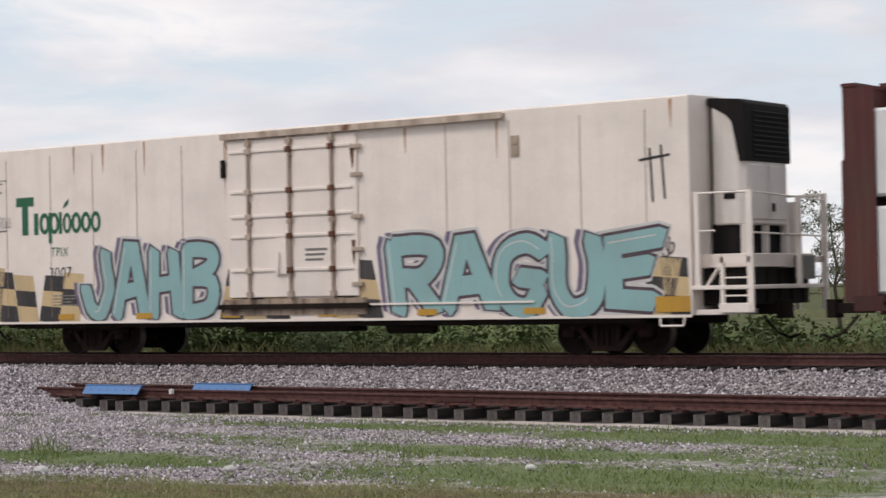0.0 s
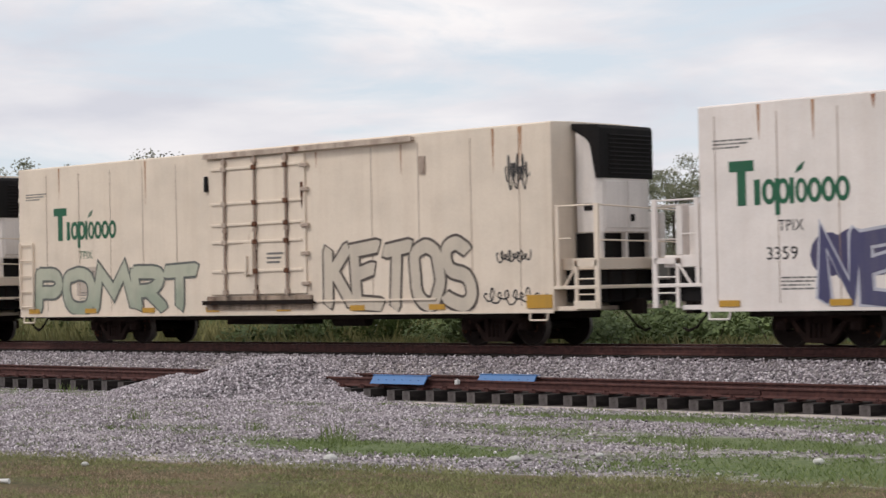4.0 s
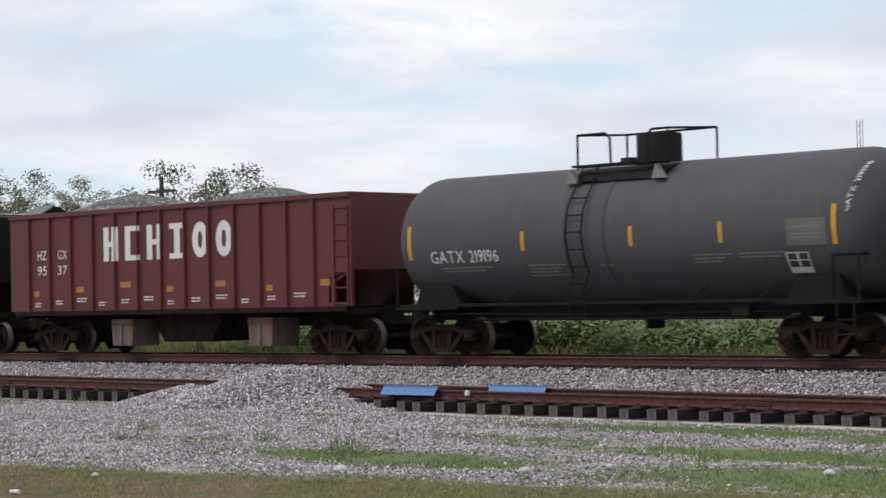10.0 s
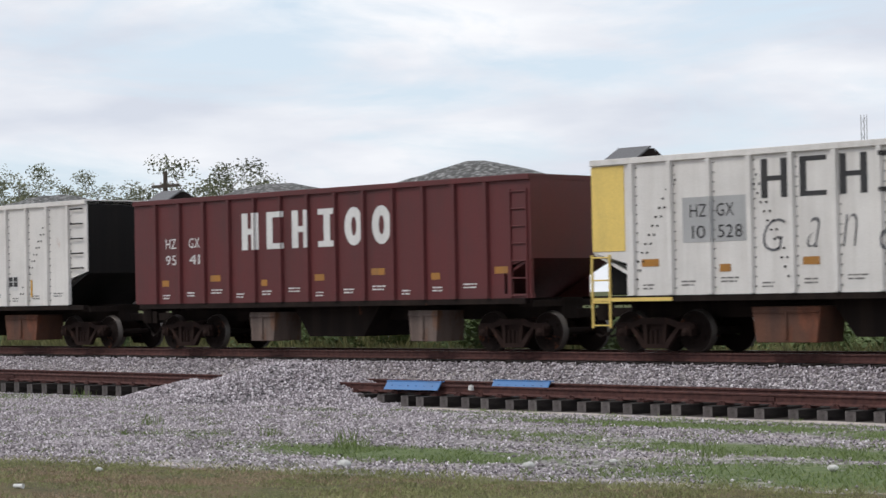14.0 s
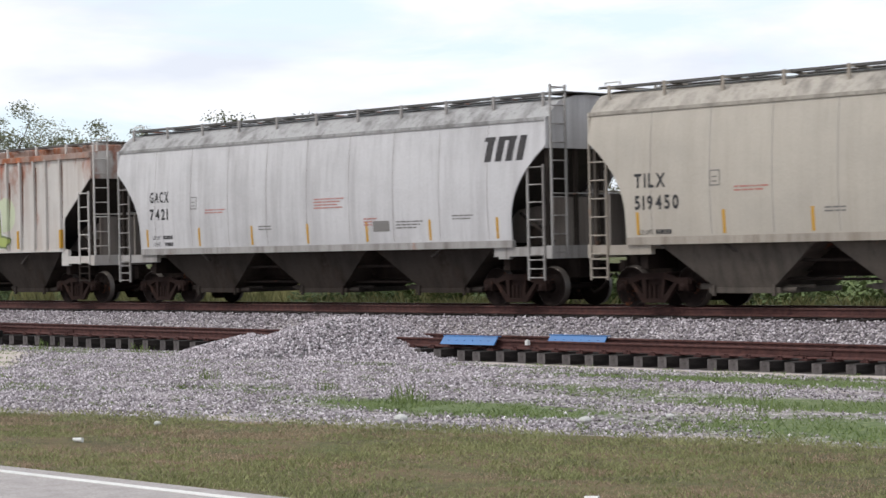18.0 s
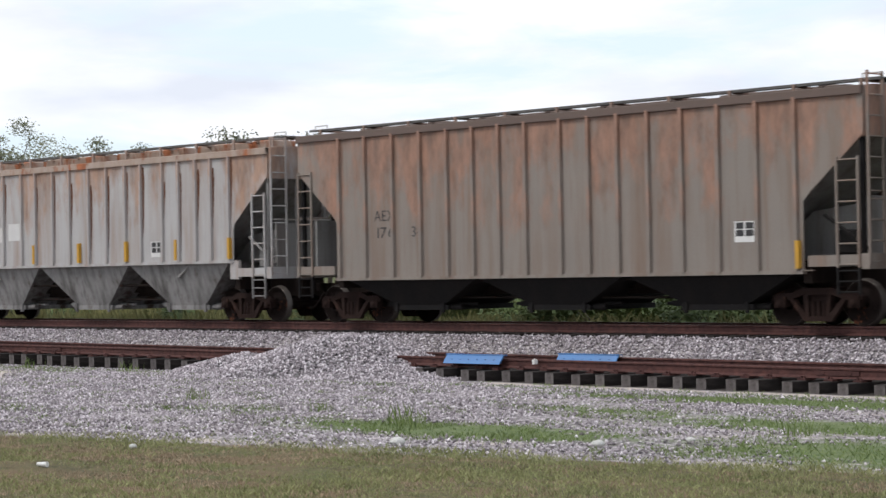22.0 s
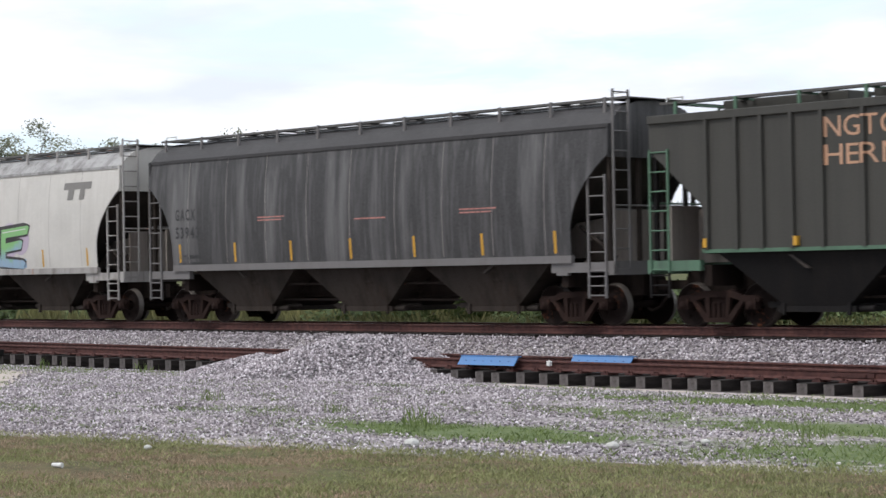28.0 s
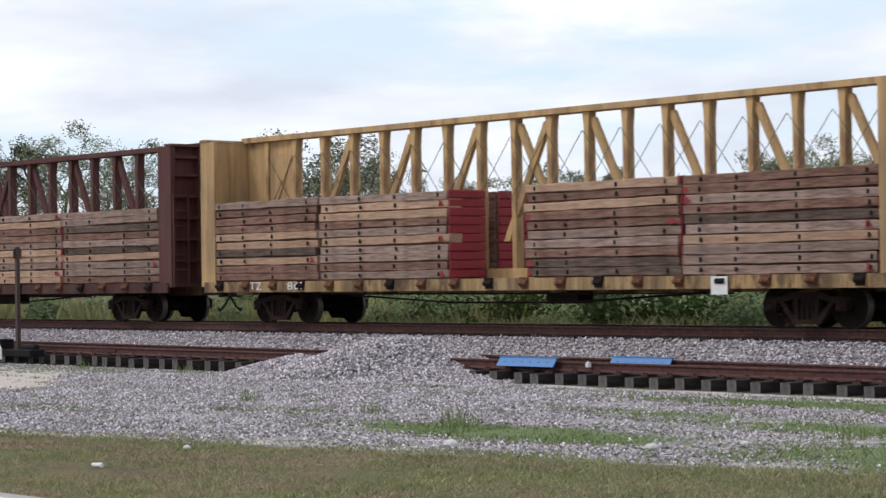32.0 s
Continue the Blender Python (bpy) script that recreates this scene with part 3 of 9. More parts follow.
def tread_geo():
    g = Geo()
    for s in (-1, 1):
        y = 0.765 * s
        g.turn([(0.445, y + 0.052 * s), (0.457, y + 0.045 * s), (0.462, y - 0.05 * s), (0.487, y - 0.062 * s), (0.487, y - 0.085 * s)], (0, 0, 0), "y", 28)
    return g


def sideframe_geo():
    """Cast side frame with its windows, journal boxes and springs, on the near side."""
    g = Geo()
    top = [(-1.08, 0.60), (-0.98, 0.66), (-0.62, 0.66), (-0.38, 0.76), (0.38, 0.76), (0.62, 0.66), (0.98, 0.66), (1.08, 0.60), (1.08, 0.52), (0.66, 0.53), (0.36, 0.62), (-0.36, 0.62), (-0.66, 0.53), (-1.08, 0.52)]
    g.prism(top, "y", -1.09, -0.97)
    g.prism([(-0.70, 0.55), (-0.58, 0.55), (-0.24, 0.20), (0.24, 0.20), (0.58, 0.55), (0.70, 0.55), (0.33, 0.10), (-0.33, 0.10)], "y", -1.09, -0.97)
    for s in (-1, 1):
        g.prism([(0.20 * s, 0.20), (0.29 * s, 0.20), (0.33 * s, 0.63), (0.22 * s, 0.63)], "y", -1.10, -0.96)
        g.box(0.889 * s - 0.13, 0.889 * s + 0.13, -1.13, -0.95, 0.37, 0.60)
        g.turn([(0.0, -1.17), (0.075, -1.17), (0.085, -1.12)], (0.889 * s, 0, 0.457), "y", 10)
    for x in (-0.13, 0.0, 0.13):
        for k in range(4):
            g.turn([(0.05, -1.06), (0.058, -1.03), (0.05, -1.0)], (x, 0, 0.25 + 0.07 * k), "y", 8)
        g.tube((x, -1.03, 0.2), (x, -1.03, 0.5), 0.052, 8)
    return g


def bolster_geo():
    g = Geo()
    g.prism([(-1.02, 0.50), (1.02, 0.50), (1.02, 0.62), (0.4, 0.78), (-0.4, 0.78), (-1.02, 0.62)], "x", -0.19, 0.19)
    g.turn([(0.0, 0.90), (0.2, 0.90), (0.2, 0.76)], (0, 0, 0), "z", 14)
    for s in (-1, 1):
        g.box(0.30 * s - 0.05, 0.30 * s + 0.05, -0.85, 0.85, 0.30, 0.46)
    return g


def coupler_geo():
    g = Geo()
    g.box(0.0, 0.75, -0.09, 0.09, 0.78, 0.98)
    g.prism([(0.70, -0.16), (0.86, -0.17), (0.96, -0.09), (0.98, 0.02), (0.88, 0.06), (0.90, 0.16), (0.72, 0.15)], "z", 0.70, 1.05)
    g.line([(0.2, 0.25, 0.75), (0.5, 0.28, 0.42), (0.8, 0.2, 0.32), (1.05, 0.05, 0.38)], 0.03)
    return g


SPIN = []      # wheelset, the car's place at 0 s
ROLLING = []   # car, its place at 0 s
FLIP = Matrix.Rotation(math.pi, 4, "Z")


def running_gear(car, place, trucks, ends):
    ROLLING.append((car, place))
    for tx in trucks:
        tr = part("truck", shared("bolster", bolster_geo), TRUCK, car, "four-wheel rusty cast truck", pose(tx, 0, 0))
        part("side_frame", shared("side_frame", sideframe_geo), TRUCK, tr)
        part("side_frame", shared("side_frame", sideframe_geo), TRUCK, tr, "", FLIP)
        for ax in (-0.889, 0.889):
            ws = part("wheelset", shared("wheelset", wheelset_geo), WHEEL, tr, "two steel wheels on an axle", pose(ax, 0, 0.457))
            me = ws.data
            if len(me.materials) < 2:
                me.materials.append(TREAD)
                k = len(me.polygons)
                bm = bmesh.new()
                bm.from_mesh(me)
                ring = Geo.mesh(tread_geo(), "tread")
                bm.from_mesh(ring)
                bm.faces.ensure_lookup_table()
                for f in bm.faces[k:]:
                    f.material_index = 1
                bm.to_mesh(me)
                bm.free()
            SPIN.append((ws, place + tx + ax))
    for x, turned in ((ends[0], True), (ends[1], False)):
        part("coupler", shared("coupler", coupler_geo), UNDER, car, "", pose(x, 0, 0, 0, 0, 180 if turned else 0))


def ladder(car, x, y, z0, z1, width, material, along="x", name="ladder", step=0.40, r=0.022):
    def make():
        g = Geo()
        for s in (0, 1):
            a = (width * s, 0) if along == "x" else (0, width * s)
            g.box(a[0] - r, a[0] + r, a[1] - r, a[1] + r, 0, z1 - z0)
        k = max(2, int((z1 - z0) / step))
        for i in range(k + 1):
            z = 0.06 + (z1 - z0 - 0.12) * i / k
            b = (width, 0, z) if along == "x" else (0, width, z)
            g.tube((0, 0, z), b, 0.018, 6)
        return g
    return part(name, shared("ladder %.2f %.2f %s" % (z1 - z0, width, along), make), material, car, "", pose(x, y, z0))


# ---- refrigerated box cars ----
REEFER_HALF, REEFER_TOP, REEFER_LOW = 10.27, 5.0, 0.80


RUSTM = rough_stuff("flaking rust", (0.09, 0.035, 0.02), (0.19, 0.085, 0.045), 14.0, 0.9, 0.01)
JOINTM = paint("rusty panel joint", (0.34, 0.24, 0.18), (0.17, 0.09, 0.055), 0.6, 0.25, 62)


SKIRT = paint("stained skirt", (0.50, 0.38, 0.29), (0.05, 0.032, 0.025), 0.95, 0.45, 54, 0.8, 0, 0.4, (0.07, 0.035, 0.022), rmix=0.85)


def flat_side(z):
    return 1.6


def reefer(place, unit, shell, unit_mat, grime, logo=True):
    """A long insulated box car; unit = 1: cooling unit at the leading end, -1: at the trailing end."""
    car = thing("refrigerated_boxcar", "dirty cream-white refrigerated boxcar with plug door and graffiti on rails", "rail car", "cars of the freight train")
    d = 0.75 if unit > 0 else -0.2
    running_gear(car, place, (-6.5, 8.0) if unit > 0 else (-7.75, 6.65), (-10.6, 10.6) if unit > 0 else (-10.9, 10.4))
    H, T, Z = REEFER_HALF, REEFER_TOP, REEFER_LOW

    def body():
        g = Geo()
        pts = [(-1.6, Z), (-1.6, T + 0.005), (-1.57, T + 0.03), (-0.8, T + 0.05), (0.8, T + 0.05), (1.57, T + 0.03), (1.6, T + 0.005), (1.6, Z)]
        return g.prism(pts, "x", -H, H)
    part("body", shared("reefer body", body, 0.012), shell, car)
    part("center_sill", shared("reefer center sill", lambda: Geo().box(-H + 0.3, H - 0.3, -0.35, 0.35, 0.62, Z)), UNDER, car)
    for y in (-1.375, 1.375):
        part("stringer", shared("reefer stringer", lambda: Geo().box(-H + 1.2, H - 1.2, -0.075, 0.075, 0.66, Z)), UNDER, car, "", pose(0, y, 0))
    part("equipment_box", shared("reefer box", lambda: Geo().box(-1.6, 1.4, -1.1, -0.4, 0.52, 0.8), 0.02), UNDER, car)
    part("air_reservoir", shared("reefer reservoir", lambda: Geo().tube((2.4, -0.9, 0.62), (3.6, -0.9, 0.62), 0.16, 12)), UNDER, car)
    part("brake_rod", shared("reefer rod", lambda: Geo().line([(-5, -1.2, 0.7), (5, -1.2, 0.66)], 0.03)), UNDER, car)
    part("side_sill", shared("reefer side sill", lambda: Geo().box(-H + 0.01, H - 0.01, -1.615, -1.598, Z - 0.04, Z + 0.015)), shell, car)
    # panel joints
    joint = shared("reefer joint", lambda: Geo().box(-0.008, 0.008, -1.606, -1.58, Z + 0.12, T - 0.2))
    for x in (-8.9, -7.35, -5.9, -4.45, -3.0, 4.5, 6.1, 7.8, 9.3):
        part("panel_joint", joint, JOINTM, car, "", pose(x + d - 0.75, 0, 0))
    # plug door with its locking bars
    x0, x1 = -1.55 + d - 0.75, 2.16 + d - 0.75
    door = part("plug_door", shared("reefer door", lambda: Geo().box(0, 3.71, -1.66, -1.59, 1.30, T - 0.2), 0.01), shell, car, "wide plug door with locking bars", pose(x0, 0, 0))
    bars = shared("door bar upright", lambda: Geo().tube((0, -1.71, 1.25), (0, -1.71, T - 0.1), 0.035, 8).box(-0.07, 0.07, -1.74, -1.66, 1.30, 1.42).box(-0.07, 0.07, -1.74, -1.66, T - 0.34, T - 0.22).box(-0.06, 0.06, -1.74, -1.66, 2.9, 3.0))
    for x in (0.65, 1.85, 3.05):
        part("locking_bar", bars, grime, door, "", pose(x, 0, 0))
    for z in (1.9, 2.65, 3.1, 3.65, 4.55):
        part("door_rib", shared("door rib", lambda: Geo().box(0.1, 3.6, -1.695, -1.655, -0.035, 0.035), 0.01), shell, door, "", pose(0, 0, z))
    part("door_track", shared("door track", lambda: Geo().box(-0.15, 7.55, -1.72, -1.6, T - 0.12, T - 0.05).box(-0.15, 7.55, -1.74, -1.7, T - 0.16, T - 0.03)), grime, car, "", pose(x0, 0, 0))
    part("door_track", shared("door low track", lambda: Geo().box(-0.3, 4.0, -1.70, -1.6, 1.05, 1.12).box(-0.3, 4.0, -1.715, -1.69, 1.04, 1.15)), UNDER, car, "dark rusty track below the door", pose(x0, 0, 0))
    part("door_track", shared("door slim track", lambda: Geo().box(4.0, 8.2, -1.65, -1.6, 1.09, 1.13)), shell, car, "", pose(x0, 0, 0))
    drip = paint("rust drip", (0.46, 0.26, 0.15), (0.3, 0.15, 0.08), 0.5, 0.3, 57)
    rr = random.Random(int(-place))
    for _ in range(11):
        x, hgt, w = rr.uniform(-9.9, 9.9), rr.uniform(0.25, 1.3), rr.uniform(0.02, 0.05)
        zt = T - 0.03 if not (x0 - 0.2 < x < x0 + 7.6) else T - 0.2
        part("rust_streak", Geo().prism([(x - w, zt), (x + w, zt), (x + w * 0.5, zt - hgt * 0.6), (x + w * 0.2, zt - hgt), (x - w * 0.3, zt - hgt * 0.7)], "y", -1.604, -1.595), drip, car)
    for bx in (0.65, 1.85, 3.05, 3.6):
        for _ in range(2):
            z, hgt, w = rr.uniform(1.5, 4.6), rr.uniform(0.2, 0.6), rr.uniform(0.03, 0.07)
            part("rust_streak", Geo().prism([(x0 + bx - w, z), (x0 + bx + w, z), (x0 + bx + w * 0.6, z - hgt * 0.7), (x0 + bx, z - hgt)], "y", -1.664, -1.655), RUSTM, car)
    part("door_skirt", shared("door skirt", lambda: Geo().box(-0.2, 3.9, -1.625, -1.59, Z + 0.10, 1.26)), SKIRT, car, "stained panel below the door", pose(x0, 0, 0))
    part("door_lever", shared("door lever", lambda: Geo().box(1.4, 1.75, -1.72, -1.65, 1.8, 2.6).tube((1.55, -1.76, 1.75), (1.55, -1.76, 2.3), 0.03, 6), 0.01), shell, door)
    part("vent_plate", shared("vent plate", lambda: Geo().box(0, 0.2, -1.625, -1.6, 4.05, 4.48).box(0.04, 0.16, -1.64, -1.62, 4.1, 4.2).box(0.04, 0.16, -1.64, -1.62, 4.3, 4.4)), grime, car, "", pose(6.15 + d - 0.75, 0, 0))
    part("hook_bracket", shared("hook", lambda: Geo().box(-0.06, 0.06, -1.67, -1.6, 4.0, 4.4), 0.01), BLACK, car, "", pose(x0 - 0.15, 0, 0))
    for bx in (0.65, 1.85, 3.05):
        for z in (1.9, 2.65, 3.1, 3.65, 4.55):
            part("keeper", shared("bar keeper", lambda: Geo().box(-0.075, 0.075, -1.755, -1.69, -0.07, 0.05).box(-0.03, 0.03, -1.70, -1.69, -0.2, -0.07), 0.008), RUSTM if (bx > 1) else grime, door, "", pose(bx, 0, z))
    for z in (1.55, 2.3, 3.0, 3.9, 4.5):
        part("hinge", shared("door hinge", lambda: Geo().box(3.56, 3.84, -1.70, -1.62, -0.045, 0.045), 0.008), grime, door, "", pose(0, 0, z))
    part("instruction_print", shared("door print", lambda: Geo().box(2.1, 2.72, -1.668, -1.66, 0.0, 0.05).box(2.1, 2.65, -1.668, -1.66, -0.11, -0.06).box(2.1, 2.6, -1.668, -1.66, -0.22, -0.17)), DUST, door, "", pose(0.15, 0, 2.3))
    # yellow reflectors along the sill
    for x in (-9.9, -7.2, -4.6, -1.9, 0.9, 3.6, 6.3):
        part("reflector", shared("reefer reflector", lambda: Geo().box(-0.26, 0.26, -1.624, -1.60, 0.86, 0.99)), YELLOW, car, "", pose(x + 0.35, 0, 0))
    part("reflector", shared("reefer reflector big", lambda: Geo().box(-0.38, 0.38, -1.626, -1.60, 0.87, 1.17)), YELLOW, car, "", pose(H - 0.42, 0, 0))
    # ends
    for s in (1, -1):
        cooled = s == unit
        turn = Matrix.Identity(4) if s > 0 else FLIP
        if cooled:
            deep = 0.83 if s > 0 else 0.40
            ukey = " %d" % s
            u = part("cooling_unit", shared("unit shell" + ukey, lambda: Geo().prism([(H + 0.12, -0.92), (H + deep - 0.16, -0.92), (H + deep, -0.80), (H + deep, 0.80), (H + deep - 0.16, 0.92), (H + 0.12, 0.92)], "z", 2.52, 4.86), 0.03), unit_mat, car, "white cooling unit on the end wall", turn)
            part("mount", shared("unit mount", lambda: Geo().box(H, H + 0.13, -0.74, 0.74, 1.95, 4.84)), BLACK, u)
            part("cowl", shared("unit cowl" + ukey, lambda: Geo().prism([(H + 0.04, 4.99), (H + deep - 0.05, 4.93), (H + deep + 0.025, 4.85), (H + deep + 0.025, 3.74), (H + deep - 0.12, 3.74), (H + deep - 0.27, 4.50), (H + deep - 0.40, 4.64), (H + 0.04, 4.86)], "y", -0.945, 0.945), 0.015), BLACK, u, "black cowl over the top of the unit")
            for i in range(10):
                part("louvre", shared("unit louvre" + ukey, lambda: Geo().prism([(H + deep + 0.02, 0.0), (H + deep + 0.055, -0.03), (H + deep + 0.055, -0.045), (H + deep + 0.02, -0.03)], "y", -0.62, 0.84)), BLACK, u, "", pose(0, 0, 3.88 + 0.095 * i))
            for ya, yb in ((-0.76, -0.04), (0.03, 0.76)):
                part("hatch", shared("unit hatch %.2f" % ya + ukey, lambda: Geo().box(H + deep - 0.01, H + deep + 0.02, ya, yb, 2.62, 3.68), 0.018), unit_mat, u)
            part("port", shared("unit port" + ukey, lambda: Geo().box(H + 0.36, H + 0.60, -0.935, -0.90, 3.02, 3.18)), BLACK, u, "dark square port")
            part("port", shared("unit port front" + ukey, lambda: Geo().box(H + deep + 0.015, H + deep + 0.03, 0.10, 0.24, 2.78, 2.94)), BLACK, u, "dark square port")
            part("engine_bay", shared("engine bay" + ukey, lambda: Geo().box(H + 0.05, H + deep - 0.2, -0.85, 0.85, 1.98, 2.53)), BLACK, u)
            for y in (-0.9, 0.0, 0.9):
                part("strut", shared("unit strut" + ukey, lambda: Geo().box(H + deep - 0.14, H + deep - 0.02, -0.05, 0.05, 1.95, 2.53), 0.008), unit_mat, u, "", pose(0, y * 0.94, 0))
            part("beam", shared("unit beam", lambda: Geo().box(H, H + 1.05, -1.3, 1.5, 1.70, 1.96), 0.012), shell, u)
            bay = part("fuel_tank", shared("fuel tank", lambda: Geo().box(H + 0.02, H + 0.92, -1.2, 1.5, 0.98, 1.69), 0.02), BLACK, u, "dark tank under the beam")
            for i in range(5):
                part("tank_rib", shared("fuel tank rib", lambda: Geo().box(H + 0.92, H + 0.945, -0.02, 0.02, 1.02, 1.66)), UNDER, bay, "", pose(0, -0.8 + 0.5 * i, 0))
            part("meter_box", shared("meter box", lambda: Geo().box(H + 1.08, H + 1.24, 0.55, 1.15, 1.45, 1.92), 0.015), paint("meter grey", (0.16, 0.15, 0.13), seed=64), u, "small grey box on the guard")
            for y in (0.95, 1.42):
                part("filler_post", shared("filler post", lambda: Geo().box(H + 0.55, H + 0.72, -0.09, 0.09, 1.96, 3.0), 0.01), unit_mat, u, "", pose(0, y, 0))
            pl = part("end_platform", shared("end platform", lambda: Geo().box(H, H + 1.24, -1.6, 1.6, 1.28, 1.36).box(H + 0.58, H + 1.24, -1.62, -1.5, 0.84, 1.02).box(H, H + 0.6, -1.5, 1.5, 0.8, 0.9), 0.01), shell, car, "steel end platform", turn)
            rails = (lambda: Geo().line([(H + 0.1, 0, 1.3), (H + 0.1, 0, 3.12), (H + 1.24, 0, 3.12), (H + 1.24, 0, 0.88)], 0.022).box(H + 0.06, H + 0.16, -0.03, 0.03, 1.3, 3.15).box(H + 1.18, H + 1.30, -0.03, 0.03, 0.85, 3.15).line([(H + 0.1, 0, 2.4), (H + 0.5, 0, 2.4)], 0.018).box(H + 0.6, H + 1.24, -0.03, 0.03, 1.78, 1.90).box(H + 0.6, H + 0.68, -0.03, 0.03, 0.85, 1.9).line([(H + 0.66, 0, 1.5), (H + 1.24, 0, 1.5)], 0.018).line([(H + 0.66, 0, 1.16), (H + 1.24, 0, 1.16)], 0.018).line([(H + 0.3, 0, 1.35), (H + 0.62, 0, 1.78)], 0.03))
            for y in (-1.56, 1.56):
                part("guard_rail", shared("guard rail", rails), shell, pl, "", pose(0, y, 0))
            part("guard_rail", shared("end guard", lambda: Geo().line([(H + 1.24, -1.5, 3.12), (H + 1.24, 1.55, 3.02)], 0.018).line([(H + 1.24, -1.5, 2.35), (H + 1.24, 1.55, 2.3)], 0.018).box(H + 1.19, H + 1.28, 0.42, 0.5, 1.3, 3.08)), shell, pl)
        else:
            endm = paint("reefer end grime", (0.86, 0.80, 0.72), (0.30, 0.19, 0.12), 0.40, 0.16, 56, rustcol=(0.30, 0.16, 0.10), rmix=0.6)
            part("end_sheet", shared("end sheet", lambda: Geo().box(H, H + 0.012, -1.57, 1.57, 0.84, 4.96)), endm, car, "grimy ribbed end sheet", turn)
            rib = shared("end rib", lambda: Geo().prism([(H, -0.06), (H + 0.09, -0.03), (H + 0.095, 0.05), (H + 0.03, 0.17), (H, 0.18)], "y", -1.55, 1.55))
            for i in range(8):
                part("end_rib", rib, endm, car, "", turn @ pose(0, 0, 1.60 + 0.42 * i))
            part("hand_brake", shared("hand brake", lambda: Geo().turn([(0.27, H + 0.22), (0.30, H + 0.2), (0.27, H + 0.18), (0.27, H + 0.22)], (0, 0.1, 2.5), "x", 18).tube((H, 0.1, 2.5), (H + 0.25, 0.1, 2.5), 0.05).box(H + 0.19, H + 0.21, -0.17, 0.37, 2.47, 2.53).box(H + 0.19, H + 0.21, 0.07, 0.13, 2.23, 2.77).box(H, H + 0.15, -0.2, 0.4, 1.5, 2.2)), paint("brake rust", (0.06, 0.042, 0.035), (0.12, 0.07, 0.05), 0.5, 0.3, 58), car, "hand brake wheel on the end", turn)
            part("end_platform", shared("end step", lambda: Geo().box(H, H + 0.5, -1.45, 1.45, 1.25, 1.31).box(H, H + 0.3, -1.2, 1.2, 0.75, 1.2)), UNDER, car, "", turn)
            ladder(car, (H - 0.75) * s if s > 0 else -H + 0.1, -1.66, 1.0, 2.9, 0.62, shell)
            ladder(car, (H + 0.08) * s, -1.45, 1.1, 2.9, 0.55, shell, "y")
        part("sill_step", shared("sill step", lambda: Geo().line([(-0.28, -1.58, 0.85), (-0.25, -1.62, 0.60), (0.25, -1.62, 0.60), (0.28, -1.58, 0.85)], 0.022)), shell, car, "", pose((H - 0.45) * s, 0, 0))
    if logo:
        logo_shapes(car, -8.55 + d - 0.75)
        decal("lettering", Flat().text("TPIX", -7.35 + d - 0.75, -6.75 + d - 0.75, 2.38, 2.60), INK if unit < 0 else GREENLOGO, car, flat_side, 0.007)
        small_print(car, flat_side, [(-7.3 + d - 0.75, 1.45, 0.9, 4), (-9.9, 4.3, 1.0, 3)], False)
    return car


def logo_shapes(car, x):
    """The owner's green word, as plain blocks with a leaf over it."""
    f = Flat()
    f.rect(x, x + 0.62, 3.62, 3.84).rect(x + 0.20, x + 0.42, 2.92, 3.62)
    px = x + 0.62
    for w, h, low in ((0.2, 0.52, 0), (0.36, 0.52, 0), (0.34, 0.52, 0.22), (0.14, 0.52, 0), (0.3, 0.5, 0), (0.34, 0.5, 0), (0.34, 0.5, 0), (0.34, 0.5, 0)):
        if w > 0.25:
            f.disc(px + w / 2, 2.92 + h / 2, w / 2, h / 2, 0.42)
        else:
            f.rect(px, px + w * 0.75, 2.92, 2.92 + h)
        if low:
            f.rect(px - 0.03, px + 0.09, 2.92 - low, 2.92 + h)
        px += w - 0.01
    f.poly([(x + 1.62, 3.52), (x + 1.70, 3.66), (x + 1.86, 3.76), (x + 1.80, 3.60)])
    decal("logo", f, GREENLOGO, car, flat_side, 0.008, "green logo of plain shapes")


# ---- covered hoppers ----
RIBS = tuple(s * x for s in (-1, 1) for x in (0.48, 1.34, 2.25, 2.98, 3.96, 4.7, 5.45, 6.1, 6.87))

SEAMM = paint("weld seam dirt", (0.30, 0.275, 0.26), (0.15, 0.12, 0.10), 0.7, 0.05, 63)


def round_side(z):
    """Half width of the bulging side at height z."""
    t = (z - 2.75) / 1.3
    return 1.60 - 0.072 * t * t - 0.012 * t


def ribbed_side(z):
    return 1.50


def steep(z):
    """Half length of the sheet with rounded cut-outs below the ends."""
    if z > 3.72:
        return 8.47
    t = max(0.0, (z - 2.0) / 1.72)
    return 7.36 + 1.11 * t ** 2.1


def slant(z):
    if z > 3.1:
        return 8.18
    return 7.05 + 1.13 * max(0.0, (z - 1.55)) / 1.55


def notch(z):
    if z > 3.72:
        return 8.44
    return 7.0 + 1.44 * max(0.0, (z - 2.5)) / 1.22


def side_sheet(half, end, levels):
    """One side: length after end(z), bulge after half(z), with a thickness."""
    g = Geo()
    cols = 12
    k, n = cols + 1, len(levels)
    skins = []
    for d in (0.0, 0.03):
        v = []
        for z in levels:
            e = end(z)
            v += [(-e + 2 * e * i / cols, -half(z) + d, z) for i in range(cols + 1)]
        skins.append(v)
        g.add(v, [(j * k + i, j * k + i + 1, (j + 1) * k + i + 1, (j + 1) * k + i) for j in range(n - 1) for i in range(cols)], True)
    for j in range(n - 1):
        for c in (0, cols):
            g.add([skins[0][j * k + c], skins[0][(j + 1) * k + c], skins[1][(j + 1) * k + c], skins[1][j * k + c]], [(0, 1, 2, 3)])
    return g


